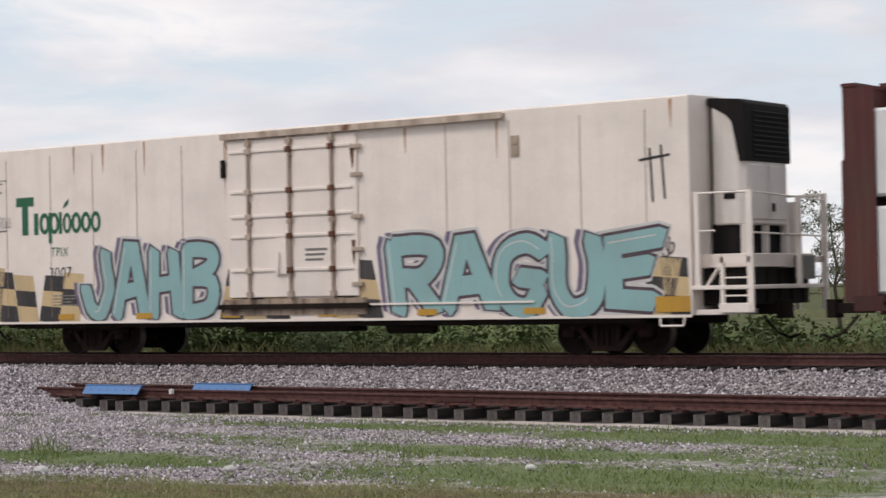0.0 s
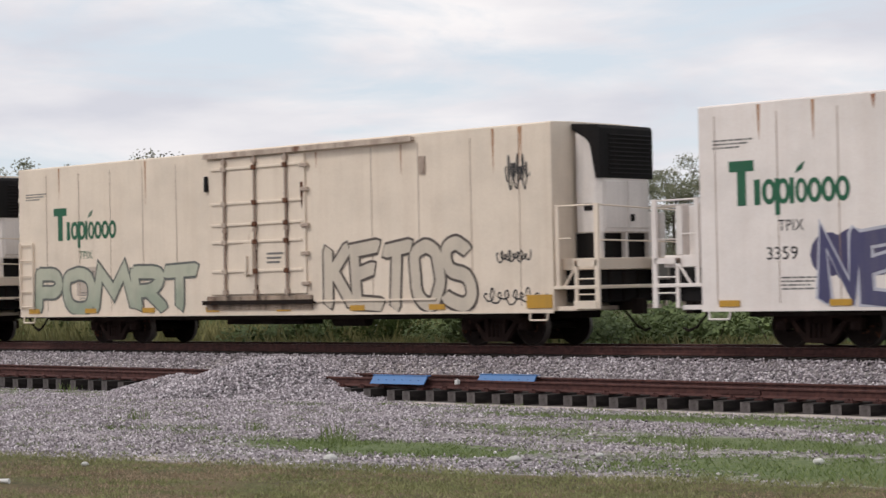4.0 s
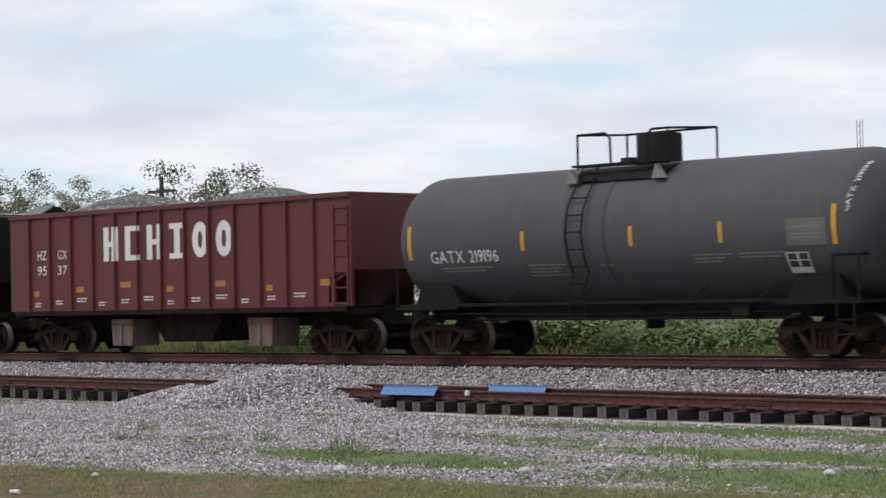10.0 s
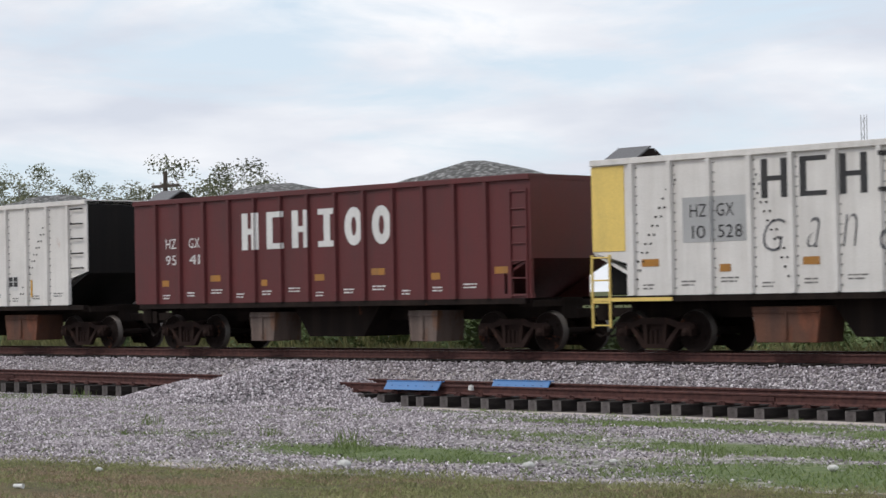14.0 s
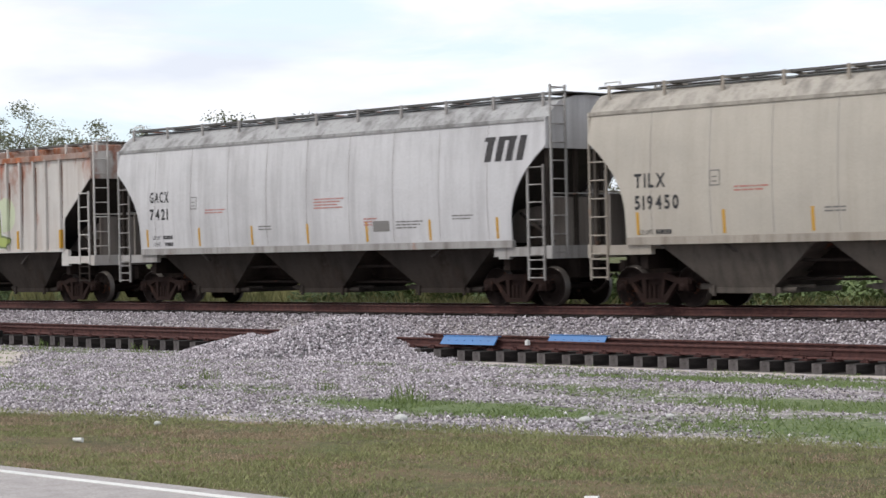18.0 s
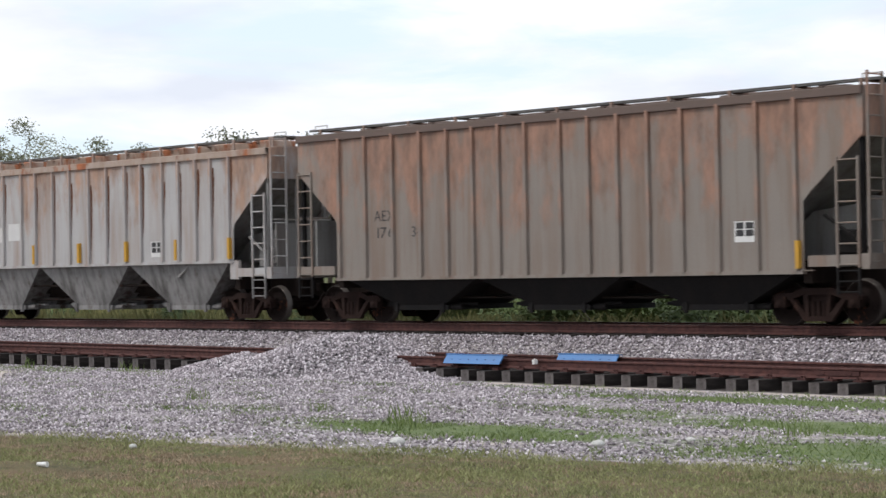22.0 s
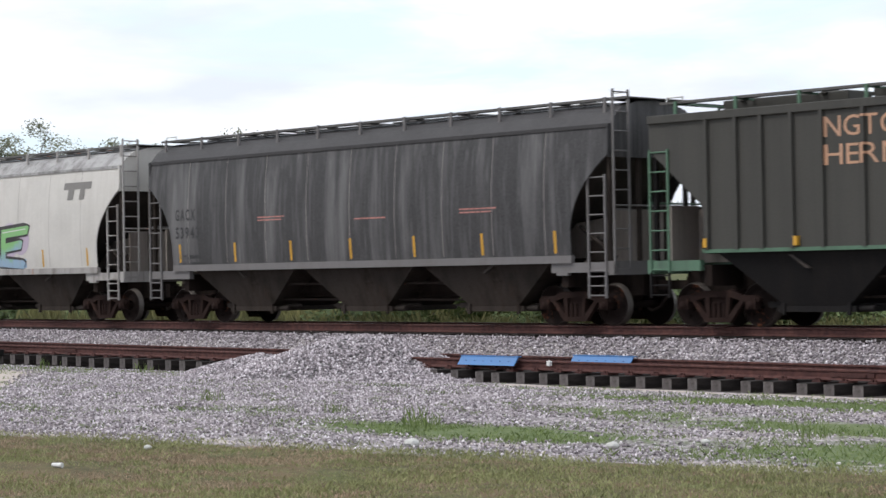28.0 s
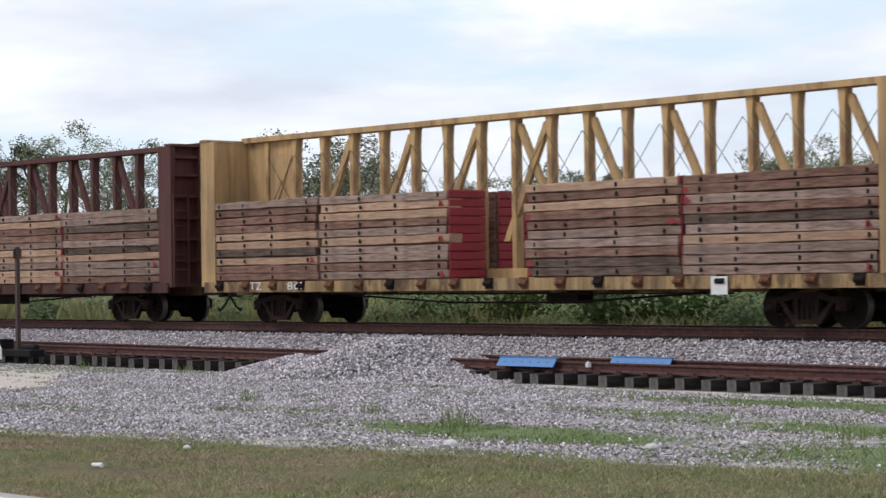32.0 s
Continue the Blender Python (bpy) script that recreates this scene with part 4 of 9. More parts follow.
def pocket(sill, a, b, low=0.42):
    """One discharge hopper with its outlet gate."""
    g = Geo()
    m = (a + b) / 2
    top = [(a, -1.42, sill), (b, -1.42, sill), (b, 1.42, sill), (a, 1.42, sill)]
    bot = [(m - 0.75, -1.08, low), (m + 0.75, -1.08, low), (m + 0.75, 1.08, low), (m - 0.75, 1.08, low)]
    g.add(top + bot, [(0, 1, 5, 4), (1, 2, 6, 5), (2, 3, 7, 6), (3, 0, 4, 7), (4, 5, 6, 7), (0, 3, 2, 1)])
    g.box(m - 0.95, m + 0.95, -1.10, 1.10, low - 0.10, low + 0.02)
    for x in (m - 0.8, m + 0.8):
        g.box(x - 0.04, x + 0.04, -1.14, -1.08, low - 0.16, low + 0.08)
    g.box(m - 1.35, m - 0.95, -0.9, -0.5, low - 0.02, low + 0.10).tube((m + 0.95, -0.95, low - 0.03), (m + 1.3, -0.95, low - 0.03), 0.07, 8)
    return g.tube((m - 1.6, -0.75, low + 0.04), (m + 1.6, -0.75, low + 0.04), 0.04, 6)


def covered_hopper(place, style, shell, roofm, under, frame_mat, stripes="side", eave=4.36, label="", pockets=3, band=False, rust_runs=0, size=None, recess=None):
    """style: 'round' (bulging, rounded end cut-outs), 'slant' (bulging, straight cut-outs), 'ribbed' (flat, with posts)."""
    car = thing("covered_hopper", label, "rail car", "cars of the freight train")
    half = ribbed_side if style == "ribbed" else round_side
    end = {"round": steep, "slant": slant, "ribbed": notch}[style]
    L = end(9)
    sill = 1.40 if style == "slant" else 1.55
    if style == "ribbed":
        eave, sill, zb = size or (4.42, 1.60, 4.74)
    running_gear(car, place, (-7.0, 7.0), (-8.75, 8.75))
    ridge = eave + (0.11 if style == "ribbed" else 0.57)
    key = "hopper %s %.2f %.2f" % (style, eave, sill)
    marks = sorted({sill + (eave - sill) * i / 18 for i in range(19)} | {3.7 if style != "slant" else 3.08, 3.74 if style != "slant" else 3.12})
    for turn in (Matrix.Identity(4), FLIP):
        part("side_sheet", shared(key + " sheet", lambda: side_sheet(half, end, marks)), shell, car, "", turn)
    for turn in (Matrix.Identity(4), FLIP):
        part("eave", shared(key + " eave", lambda: Geo().box(-L, L, -half(eave) - 0.035, -half(eave) + 0.03, eave - 0.05, eave + 0.03)), roofm, car, "", turn)
    # roof skin, a little proud
    up = [(half(eave) - 0.01, 0.015), (1.12, 0.07), (0.55, 0.085)] if style == "ribbed" else [(half(eave) - 0.01, 0.015), (1.36, 0.14), (1.22, 0.29), (1.04, 0.42), (0.55, 0.545)]
    roof_line = [(-y, eave + z) for y, z in up] + [(0, ridge + 0.015)] + [(y, eave + z) for y, z in up[::-1]]
    part("roof", shared(key + " roof", lambda: Geo().prism(roof_line, "x", -L + 0.01, L - 0.01)), roofm, car)
    # sloping end sheets and end walls
    fx = 7.1 if style == "ribbed" else 6.7
    cut = {"round": 3.72, "slant": 3.1, "ribbed": 3.72}[style]
    for s in (1, -1):
        turn = Matrix.Identity(4) if s > 0 else FLIP

        def slope():
            g = Geo()
            g.prism([(L, eave + 0.02), (L - 0.05, eave + 0.02), (L - 0.05, cut - 0.05), (L, cut - 0.05)], "y", -half(cut) + 0.02, half(cut) - 0.02)
            return g.prism(roof_line, "x", L - 0.03, L)
        part("end_wall", shared(key + " end wall", slope), shell, car, "", turn)
        # Recess tone nearly black: dirt plus the shade under the end wall, in colour.
        dark = paint("end recess dirt and shade", (0.055, 0.045, 0.04), (0.025, 0.02, 0.018), 0.5, 0.1, 79, 0.8)
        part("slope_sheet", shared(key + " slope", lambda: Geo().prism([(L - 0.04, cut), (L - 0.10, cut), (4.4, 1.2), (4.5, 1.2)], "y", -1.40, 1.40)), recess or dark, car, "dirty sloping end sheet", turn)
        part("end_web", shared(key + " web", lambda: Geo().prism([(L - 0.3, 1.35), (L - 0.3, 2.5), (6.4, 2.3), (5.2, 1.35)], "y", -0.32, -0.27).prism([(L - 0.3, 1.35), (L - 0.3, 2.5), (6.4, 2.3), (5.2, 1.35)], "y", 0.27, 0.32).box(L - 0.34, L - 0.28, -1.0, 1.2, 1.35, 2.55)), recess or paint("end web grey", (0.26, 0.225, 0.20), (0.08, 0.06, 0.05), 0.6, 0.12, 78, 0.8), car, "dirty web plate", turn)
        part("end_frame", shared(key + " end frame", lambda: Geo().box(fx, L + 0.1, -1.5, -1.36, 1.18, 1.40).box(fx, L + 0.1, 1.36, 1.5, 1.18, 1.40).box(L - 0.08, L + 0.1, -1.5, 1.5, 1.12, 1.42).box(6.85, 7.2, -1.5, -1.4, 1.12, sill)), frame_mat, car, "", turn)
        part("bolster", shared(key + " bolster", lambda: Geo().box(6.9, 7.1, -1.38, 1.38, 0.86, 1.30)), UNDER, car, "", turn)
        for y in (-1.39, -0.45, 0.45, 1.39):
            part("end_post", shared(key + " end post", lambda: Geo().box(L - 0.13, L - 0.05, -0.045, 0.045, 1.4, cut)), under, car, "", turn @ pose(0, y, 0))
        part("brace", shared(key + " brace", lambda: Geo().line([(7.3, -1.2, 2.2), (L - 0.1, -1.2, 1.5)], 0.04)), under, car, "", turn)
        part("brake_reservoir", shared(key + " reservoir", lambda: Geo().tube((7.6, -0.2, 1.75), (7.6, 0.6, 1.75), 0.22, 12)), under, car, "", turn)
        part("brake_valve", shared(key + " valve", lambda: Geo().box(7.3, 7.9, -0.9, -0.3, 1.42, 1.9), 0.03), under, car, "", turn)
        part("cross_rail", shared(key + " cross rail", lambda: Geo().line([(L + 0.05, -1.4, 2.62), (L + 0.05, 1.4, 2.62)], 0.02)), frame_mat, car, "", turn)
    # ladders
    ladder(car, -L + 0.02, -1.52, 1.15, cut + 0.02, 0.5, frame_mat)
    ladder(car, L - 0.62, -1.52, 1.15, 3.3, 0.5, frame_mat)
    ladder(car, L + 0.09, -1.46, 1.2, ridge + 0.2, 0.5, frame_mat, "y")
    ladder(car, -L - 0.09, 0.96, 1.2, ridge + 0.2, 0.5, frame_mat, "y")
    for x in (-L + 0.02, L - 0.62):
        ladder(car, x, -1.52, 0.62, 1.15, 0.5, under if style == "ribbed" else frame_mat, "x", "step", 0.3)
    # sill
    if style != "ribbed":
        e = end(sill)
        for turn in (Matrix.Identity(4), FLIP):
            part("side_sill", shared(key + " sill", lambda: Geo().box(-e, e, -1.56, -1.44, sill - 0.16, sill + 0.01)), frame_mat, car, "", turn)
    else:
        for turn in (Matrix.Identity(4), FLIP):
            part("side_sill", shared(key + " sill", lambda: Geo().box(-7.0, 7.0, -1.55, -1.40, sill - 0.06, sill + 0.015)), frame_mat, car, "", turn)
        part("top_chord", shared(key + " chord", lambda: Geo().box(-L, L, -1.57, -1.45, eave - 0.14, eave + 0.03), 0.01), roofm, car)
    spans = [(-6.7, -2.25), (-2.2, 2.2), (2.25, 6.7)] if pockets == 3 else [(-6.9, -3.5), (-3.45, 0), (0, 3.45), (3.5, 6.9)]
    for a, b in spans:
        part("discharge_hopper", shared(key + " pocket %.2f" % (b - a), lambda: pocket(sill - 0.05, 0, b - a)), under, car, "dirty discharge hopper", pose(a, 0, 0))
    part("center_sill", shared("hopper center sill", lambda: Geo().box(-8.4, 8.4, -0.36, 0.36, 0.66, 1.18).box(-6.0, 6.0, -0.55, 0.55, 0.78, 1.25).line([(-5.6, -1.15, 1.02), (5.6, -1.15, 0.98)], 0.035).line([(-5.0, -0.9, 0.62), (5.0, -0.9, 0.58)], 0.03)), UNDER, car)
    # ribs or weld seams
    if style == "ribbed":
        rib = shared(key + " rib", lambda: Geo().prism([(-0.055, -1.495), (-0.04, -1.575), (0.04, -1.575), (0.055, -1.495)], "z", sill, eave - 0.1))
        spots = (0.53, 1.36, 2.2, 3.05, 3.96, 4.92, 5.9, 6.85) if size and size[1] < 1.2 else (0.48, 1.34, 2.25, 2.98, 3.96, 4.7, 5.45, 6.1, 6.87)
        for x in sorted([-q for q in spots] + list(spots)):
            part("side_post", rib, shell, car, "", pose(x, 0, 0))
    else:
        zs = [sill + 0.05 + (eave - sill - 0.1) * i / 12 for i in range(13)]

        def seam():
            g = Geo()
            v = [(x, -half(z) - 0.004, z) for z in zs for x in (-0.008, 0.008)]
            return g.add(v, [(2 * i, 2 * i + 1, 2 * i + 3, 2 * i + 2) for i in range(12)], True)
        for i in range(9):
            part("weld_seam", shared(key + " seam", seam), frame_mat if style == "slant" else SEAMM, car, "", pose(-6.6 + 1.65 * i, 0, 0))
        if style == "slant" or band:
            part("eave_band", shared(key + " band", lambda: Geo().box(-L, L, -half(eave - 0.2) - 0.03, -half(eave - 0.2), eave - 0.30, eave - 0.24).box(-L, L, -half(eave - 0.1) - 0.03, -half(eave - 0.1), eave - 0.17, eave - 0.13)), roofm, car)
    if rust_runs:
        rr = random.Random(rust_runs)
        for x in sorted([-q for q in spots] + list(spots)):
            if rr.random() < 0.85:
                a, b = rr.uniform(sill + 0.05, 2.8), rr.uniform(3.7, eave - 0.14)
                w = rr.uniform(0.05, 0.12)
                part("rust_streak", Geo().prism([(0.056, a), (0.056 + w * 0.5, a + 0.5), (0.056 + w, b - 0.3), (0.056 + w * 0.7, b), (0.056, b)], "y", -1.506, -1.499), RUSTM, car, "", pose(x, 0, 0))
    # running board on the roof
    if style != "ribbed":
        zb = ridge + 0.03
    deck = paint("walkway grating", (0.10, 0.095, 0.09), (0.04, 0.035, 0.03), 0.4, 0.1, 80)
    for s in (-1, 1):
        part("running_board", shared(key + " board", lambda: Geo().box(-L - 0.12, L + 0.12, -0.98, -0.60, zb, zb + 0.025).box(-L - 0.12, L + 0.12, -1.0, -0.985, zb - 0.02, zb + 0.035)), deck, car, "roof walkway", Matrix.Identity(4) if s < 0 else FLIP)
        part("running_board", shared(key + " cross board", lambda: Geo().box(L - 0.35, L + 0.12, -0.6, 0.6, zb, zb + 0.025)), deck, car, "", Matrix.Identity(4) if s < 0 else FLIP)
    py, foot = (1.05, ridge - 0.26) if style == "ribbed" else (1.22, eave + 0.24)
    post = shared(key + " board post", lambda: Geo().box(-0.035, 0.035, -py, -py + 0.045, foot, zb + 0.03).box(-0.02, 0.02, -py, py, zb - 0.04, zb).box(-0.035, 0.035, py - 0.045, py, foot, zb + 0.03))
    for i in range(11):
        part("board_post", post, frame_mat, car, "", pose(-8.1 + 1.62 * i, 0, 0))
    hatch = shared(key + " hatch", lambda: Geo().box(-1.6, 1.6, -0.42, 0.42, ridge, zb + 0.01).box(-1.1, -0.98, -0.5, 0.5, zb - 0.05, zb + 0.06).box(0.98, 1.1, -0.5, 0.5, zb - 0.05, zb + 0.06), 0.02)
    for i in range(4):
        part("roof_hatch", hatch, roofm if style == "ribbed" else deck, car, "", pose(-5.7 + 3.8 * i, 0, 0))
    for x in (-L, L - 0.4):
        part("grab_rail", shared("roof grab", lambda: Geo().line([(0, -0.9, 0), (0, -0.9, 0.1), (0.45, -0.9, 0.1), (0.45, -0.9, 0)], 0.018)), WHITE, car, "", pose(x, 0, zb + 0.03))
    # reflectors
    if stripes == "sill":
        for x in (-6.75, -6.15, -3.75, -1.3, 1.3, 3.75, 6.7):
            part("reflector", shared("sill reflector", lambda: Geo().box(-0.28, 0.28, -1.575, -1.55, -0.06, 0.06)), YELLOW, car, "", pose(x, 0, sill - 0.07))
    else:
        tall = shared(key + stripes + " stripe", lambda: Geo().box(-0.045, 0.045, -1.6, -1.49, sill + 0.05, sill + (0.24 if stripes == "short" else 0.6)) if style == "ribbed" else Geo().add([(x, -half(z) - 0.006, z) for z in (sill + 0.06, sill + 0.3, sill + 0.56) for x in (-0.04, 0.04)], [(0, 1, 3, 2), (2, 3, 5, 4)]))
        for x in (6.9,) if stripes == "few" else (-7.0 if style != "ribbed" else -6.9, -4.6, -2.3, 0.0, 2.3, 4.6, 6.9):
            part("reflector", tall, YELLOW, car, "", pose(x, 0, 0))
    return car, half


def marks(car, half, letters, number, curved=True, material=None, z=3.22, x=-6.5):
    decal("lettering", Flat().text(letters, x, x + 0.215 * len(letters), z - 0.29, z, 0.026, 0.26), material or INK, car, half, 0.007, "", curved)
    decal("lettering", Flat().text(number, x, x + 0.205 * len(number), z - 0.77, z - 0.48, 0.026, 0.26), material or INK, car, half, 0.007, "", curved)
    f = Flat().text("LD LMT", x + 0.08, x + 0.48, z - 1.32, z - 1.22).text("LT WT", x + 0.08, x + 0.42, z - 1.51, z - 1.41)
    for i in range(6):
        f.mark()
        f.rect(x + 0.56 + 0.075 * i, x + 0.615 + 0.075 * i, z - 1.32, z - 1.22)
        if i:
            f.rect(x + 0.56 + 0.075 * i, x + 0.615 + 0.075 * i, z - 1.51, z - 1.41)
    decal("lettering", f, material or INK, car, half, 0.007, "", curved)


def test_panel(car, half, x, z, curved, w=0.5):
    decal("test_panel", Flat().rect(x, x + w, z, z + 0.42), WHITE, car, half, 0.007, "", curved)
    f = Flat()
    for i in range(2):
        for j in range(2):
            f.rect(x + 0.04 + i * w / 2.05, x + w / 2.1 + i * w / 2.05, z + 0.12 + 0.15 * j, z + 0.25 + 0.15 * j)
    decal("test_panel", f, INK, car, half, 0.012, "", curved)


def slanted_logo(car, half, x0, x1, z0, z1, material):
    f = Flat()
    w = (x1 - x0) / 4.3
    for i in range(4):
        f.rect(x0 + i * w, x0 + i * w + 0.62 * w, z0, z1, 0.22)
        if i in (0, 2):
            f.rect(x0 + i * w - (0.25 * w if i else 0), x0 + i * w + 1.0 * w, z1 - 0.17 * (z1 - z0), z1, 0.22)
    decal("logo", f, material, car, half, 0.008, "dark slanting logo of plain shapes", True)


# ---- tank cars ----
def tank_side(z):
    return math.sqrt(max(0.05, 1.55 ** 2 - (z - 2.75) ** 2))


def tank_car(place, number):
    car = thing("tank_car", "dirty black tank car with railed platform on top", "rail car", "cars of the freight train")
    shell = paint("tank black", (0.075, 0.072, 0.082), (0.095, 0.088, 0.085), 0.4, 0.02, 11, 0.62, 0, 0.4, spec=0.2)
    running_gear(car, place, (-5.41, 5.41), (-6.45, 6.45))

    def body():
        g = Geo()
        prof = []
        for i in range(9):
            a = math.pi / 2 * i / 8
            prof.append((1.55 * math.sin(a) if i else 0.001, -6.0 - 0.95 * math.cos(a)))
        prof += [(1.55, -6.0 + 12.0 * i / 6) for i in range(1, 6)]
        for i in range(9):
            a = math.pi / 2 * (8 - i) / 8
            prof.append((1.55 * math.sin(a) if i < 8 else 0.001, 6.0 + 0.95 * math.cos(a)))
        return g.turn(prof, (0, 0, 2.75), "x", 48)
    part("tank", shared("tank shell", body), shell, car)
    ring = shared("tank band", lambda: Geo().turn([(1.55, -0.05), (1.575, -0.045), (1.575, 0.045), (1.55, 0.05)], (0, 0, 2.75), "x", 48))
    for x in (-1.12, 0.0):
        part("band", ring, shell, car, "", pose(x, 0, 0))
    for y in (-1.42, 1.42):
        part("side_rail", shared("tank side rail", lambda: Geo().box(-6.4, 6.4, -0.03, 0.03, 1.18, 1.25)), BLACK, car, "", pose(0, y, 0))
    part("center_sill", shared("tank sill", lambda: Geo().box(-6.5, 6.5, -0.3, 0.3, 0.85, 1.25)), BLACK, car)
    part("outlet", shared("tank outlet", lambda: Geo().turn([(0.001, 0.62), (0.2, 0.62), (0.22, 0.9), (0.5, 1.22)], (0.2, 0, 0), "z", 16)), BLACK, car)
    part("brake_pipe", shared("tank pipe", lambda: Geo().line([(-5.2, -1.2, 1.02), (-1.0, -1.2, 0.95), (5.0, -1.2, 0.98)], 0.028).line([(-4.6, -0.9, 0.86), (4.8, -0.9, 0.84)], 0.025)), BLACK, car)
    part("brake_box", shared("tank brake box", lambda: Geo().box(3.3, 3.75, -1.35, -0.95, 0.88, 1.16), 0.02), BLACK, car)
    for x in (-3.2, -1.0, 2.2, 4.0):
        part("stay", shared("tank stay", lambda: Geo().line([(0, -1.42, 1.22), (0.3, -1.05, 1.55)], 0.022)), BLACK, car, "", pose(x, 0, 0))
    for s in (1, -1):
        turn = Matrix.Identity(4) if s > 0 else FLIP

        def end():
            g = Geo()
            g.box(4.5, 6.55, -1.5, 1.5, 1.12, 1.2)
            g.prism([(4.6, 1.2), (6.1, 1.2), (5.9, 1.7), (4.9, 1.7)], "y", -1.25, 1.25)
            g.line([(6.5, -1.46, 1.2), (6.5, -1.46, 2.1), (6.5, 1.46, 2.1), (6.5, 1.46, 1.2)], 0.03)
            g.line([(5.9, -1.46, 1.2), (5.9, -1.46, 2.1), (6.5, -1.46, 2.1)], 0.03)
            g.line([(6.4, -1.5, 1.15), (6.4, -1.5, 0.5), (6.0, -1.5, 0.5), (6.0, -1.5, 1.15)], 0.025)
            g.line([(6.4, -1.5, 0.8), (6.0, -1.5, 0.8)], 0.02)
            return g
        part("end_sill", shared("tank end", end), BLACK, car, "", turn)
    # platform, railing, dome
    pl = part("platform", shared("tank platform", lambda: Geo().prism([(-1.12, 3.90), (-1.02, 4.06), (-0.6, 4.22), (0.6, 4.22), (1.02, 4.06), (1.12, 3.90), (0.9, 3.86), (-0.9, 3.86)], "x", -1.2, 1.4)), BLACK, car, "dark saddle under the platform")
    for x in (-1.3, 1.15):
        part("bracket", shared("tank bracket", lambda: Geo().prism([(0, 3.88), (0.35, 3.88), (0.12, 4.2)], "y", -1.22, -1.08)), paint("worn platform", (0.24, 0.21, 0.195), (0.07, 0.06, 0.055), 0.5, 0.1, 65), pl, "worn pale bracket", pose(x, 0, 0))
    for y in (-0.95, 0.80):
        part("walkway", shared("tank walkway", lambda: Geo().box(-1.2, 1.5, -0.16, 0.16, 4.24, 4.29)), BLACK, pl, "", pose(0, y, 0))
    for path in ([(-1.15, -0.95, 4.2), (-1.15, -0.95, 4.97), (-0.35, -0.95, 4.97), (-0.21, -0.95, 4.86), (-0.19, -0.95, 4.26)], [(0.85, -0.95, 4.26), (0.85, -0.95, 4.86), (0.97, -0.95, 4.97), (1.42, -0.95, 4.97), (1.42, -0.95, 4.2)],
                 [(-1.15, 0.8, 4.2), (-1.15, 0.8, 5.06), (1.42, 0.8, 5.06), (1.42, 0.8, 4.2)], [(-1.15, -0.95, 4.97), (-1.15, 0.8, 5.06)], [(1.42, -0.95, 4.97), (1.42, 0.8, 5.06)]):
        part("railing", Geo().line(path, 0.027), BLACK, pl)
    part("dome", shared("tank dome", lambda: Geo().turn([(0.001, 4.93), (0.48, 4.95), (0.51, 4.92), (0.51, 4.2)], (0.43, 0, 0), "z", 24)), BLACK, pl)
    part("valve_cover", shared("tank valve", lambda: Geo().turn([(0.001, 4.46), (0.26, 4.46), (0.28, 4.2)], (-0.45, 0.1, 0), "z", 14)), BLACK, pl)
    lad = Geo()
    for x in (-0.95, -0.50):
        pts = [(x, -tank_side(z) - 0.12, z) for z in (1.9, 2.2, 2.75, 3.3, 3.8)] + [(x, -1.0, 4.25)]
        lad.line([(x, -1.56, 0.82), (x, -1.58, 1.5)] + pts, 0.02)
    for i in range(9):
        z = 0.88 + 0.38 * i
        y = -(tank_side(max(z, 2.1)) + 0.12) if z > 1.7 else -1.57
        lad.tube((-0.95, y, z), (-0.50, y, z), 0.016)
    part("ladder", KEPT.setdefault("tank ladder", lad.mesh("tank ladder")), BLACK, car)
    bar = Geo().add([(x, -tank_side(z) - 0.012, z) for z in (2.42, 2.62, 2.86) for x in (-0.055, 0.055)], [(0, 1, 3, 2), (2, 3, 5, 4)])
    bar = KEPT.setdefault("tank stripe", bar.mesh("tank stripe"))
    for x in (-2.35, 0.80, 3.2):
        part("reflector", bar, YELLOW, car, "", pose(x, 0, 0))
    long = Geo().add([(x, -tank_side(z) - 0.012, z) for z in (2.3, 2.6, 2.9, 3.1) for x in (-0.06, 0.06)], [(0, 1, 3, 2), (2, 3, 5, 4), (4, 5, 7, 6)])
    long = KEPT.setdefault("tank long stripe", long.mesh("tank long stripe"))
    for x in (-5.98, 6.0):
        part("reflector", long, YELLOW, car, "", pose(x, 0, 0))
    decal("lettering", Flat().text("GATX " + number, -5.3, -3.15, 2.2, 2.48), WHITE, car, tank_side, 0.01, "", True)
    turned = Flat().text("GATX " + number, 0, 1.0, 0, 0.13)
    turned.v = [(6.30 + 0.25 * p[0] - p[1], 2.95 + p[0], p[2]) for p in turned.v]
    decal("lettering", turned, WHITE, car, lambda z: math.sqrt(1.485 ** 2 - (z - 2.75) ** 2), 0.012, "", True)
    decal("data_plate", Flat().rect(4.85, 5.8, 2.3, 2.85), paint("data plate grey", (0.13, 0.125, 0.12), seed=66), car, tank_side, 0.008, "faded grey data panel", True)
    test_panel(car, tank_side, 4.75, 1.75, True, 0.55)
    small_print(car, tank_side, [(-5.0, 2.1, 1.6, 2), (-2.3, 2.1, 1.1, 4), (2.4, 2.2, 1.0, 3), (3.6, 2.2, 1.2, 2), (4.95, 2.78, 0.8, 6), (-0.2, 2.05, 0.4, 1)], True)
    return car


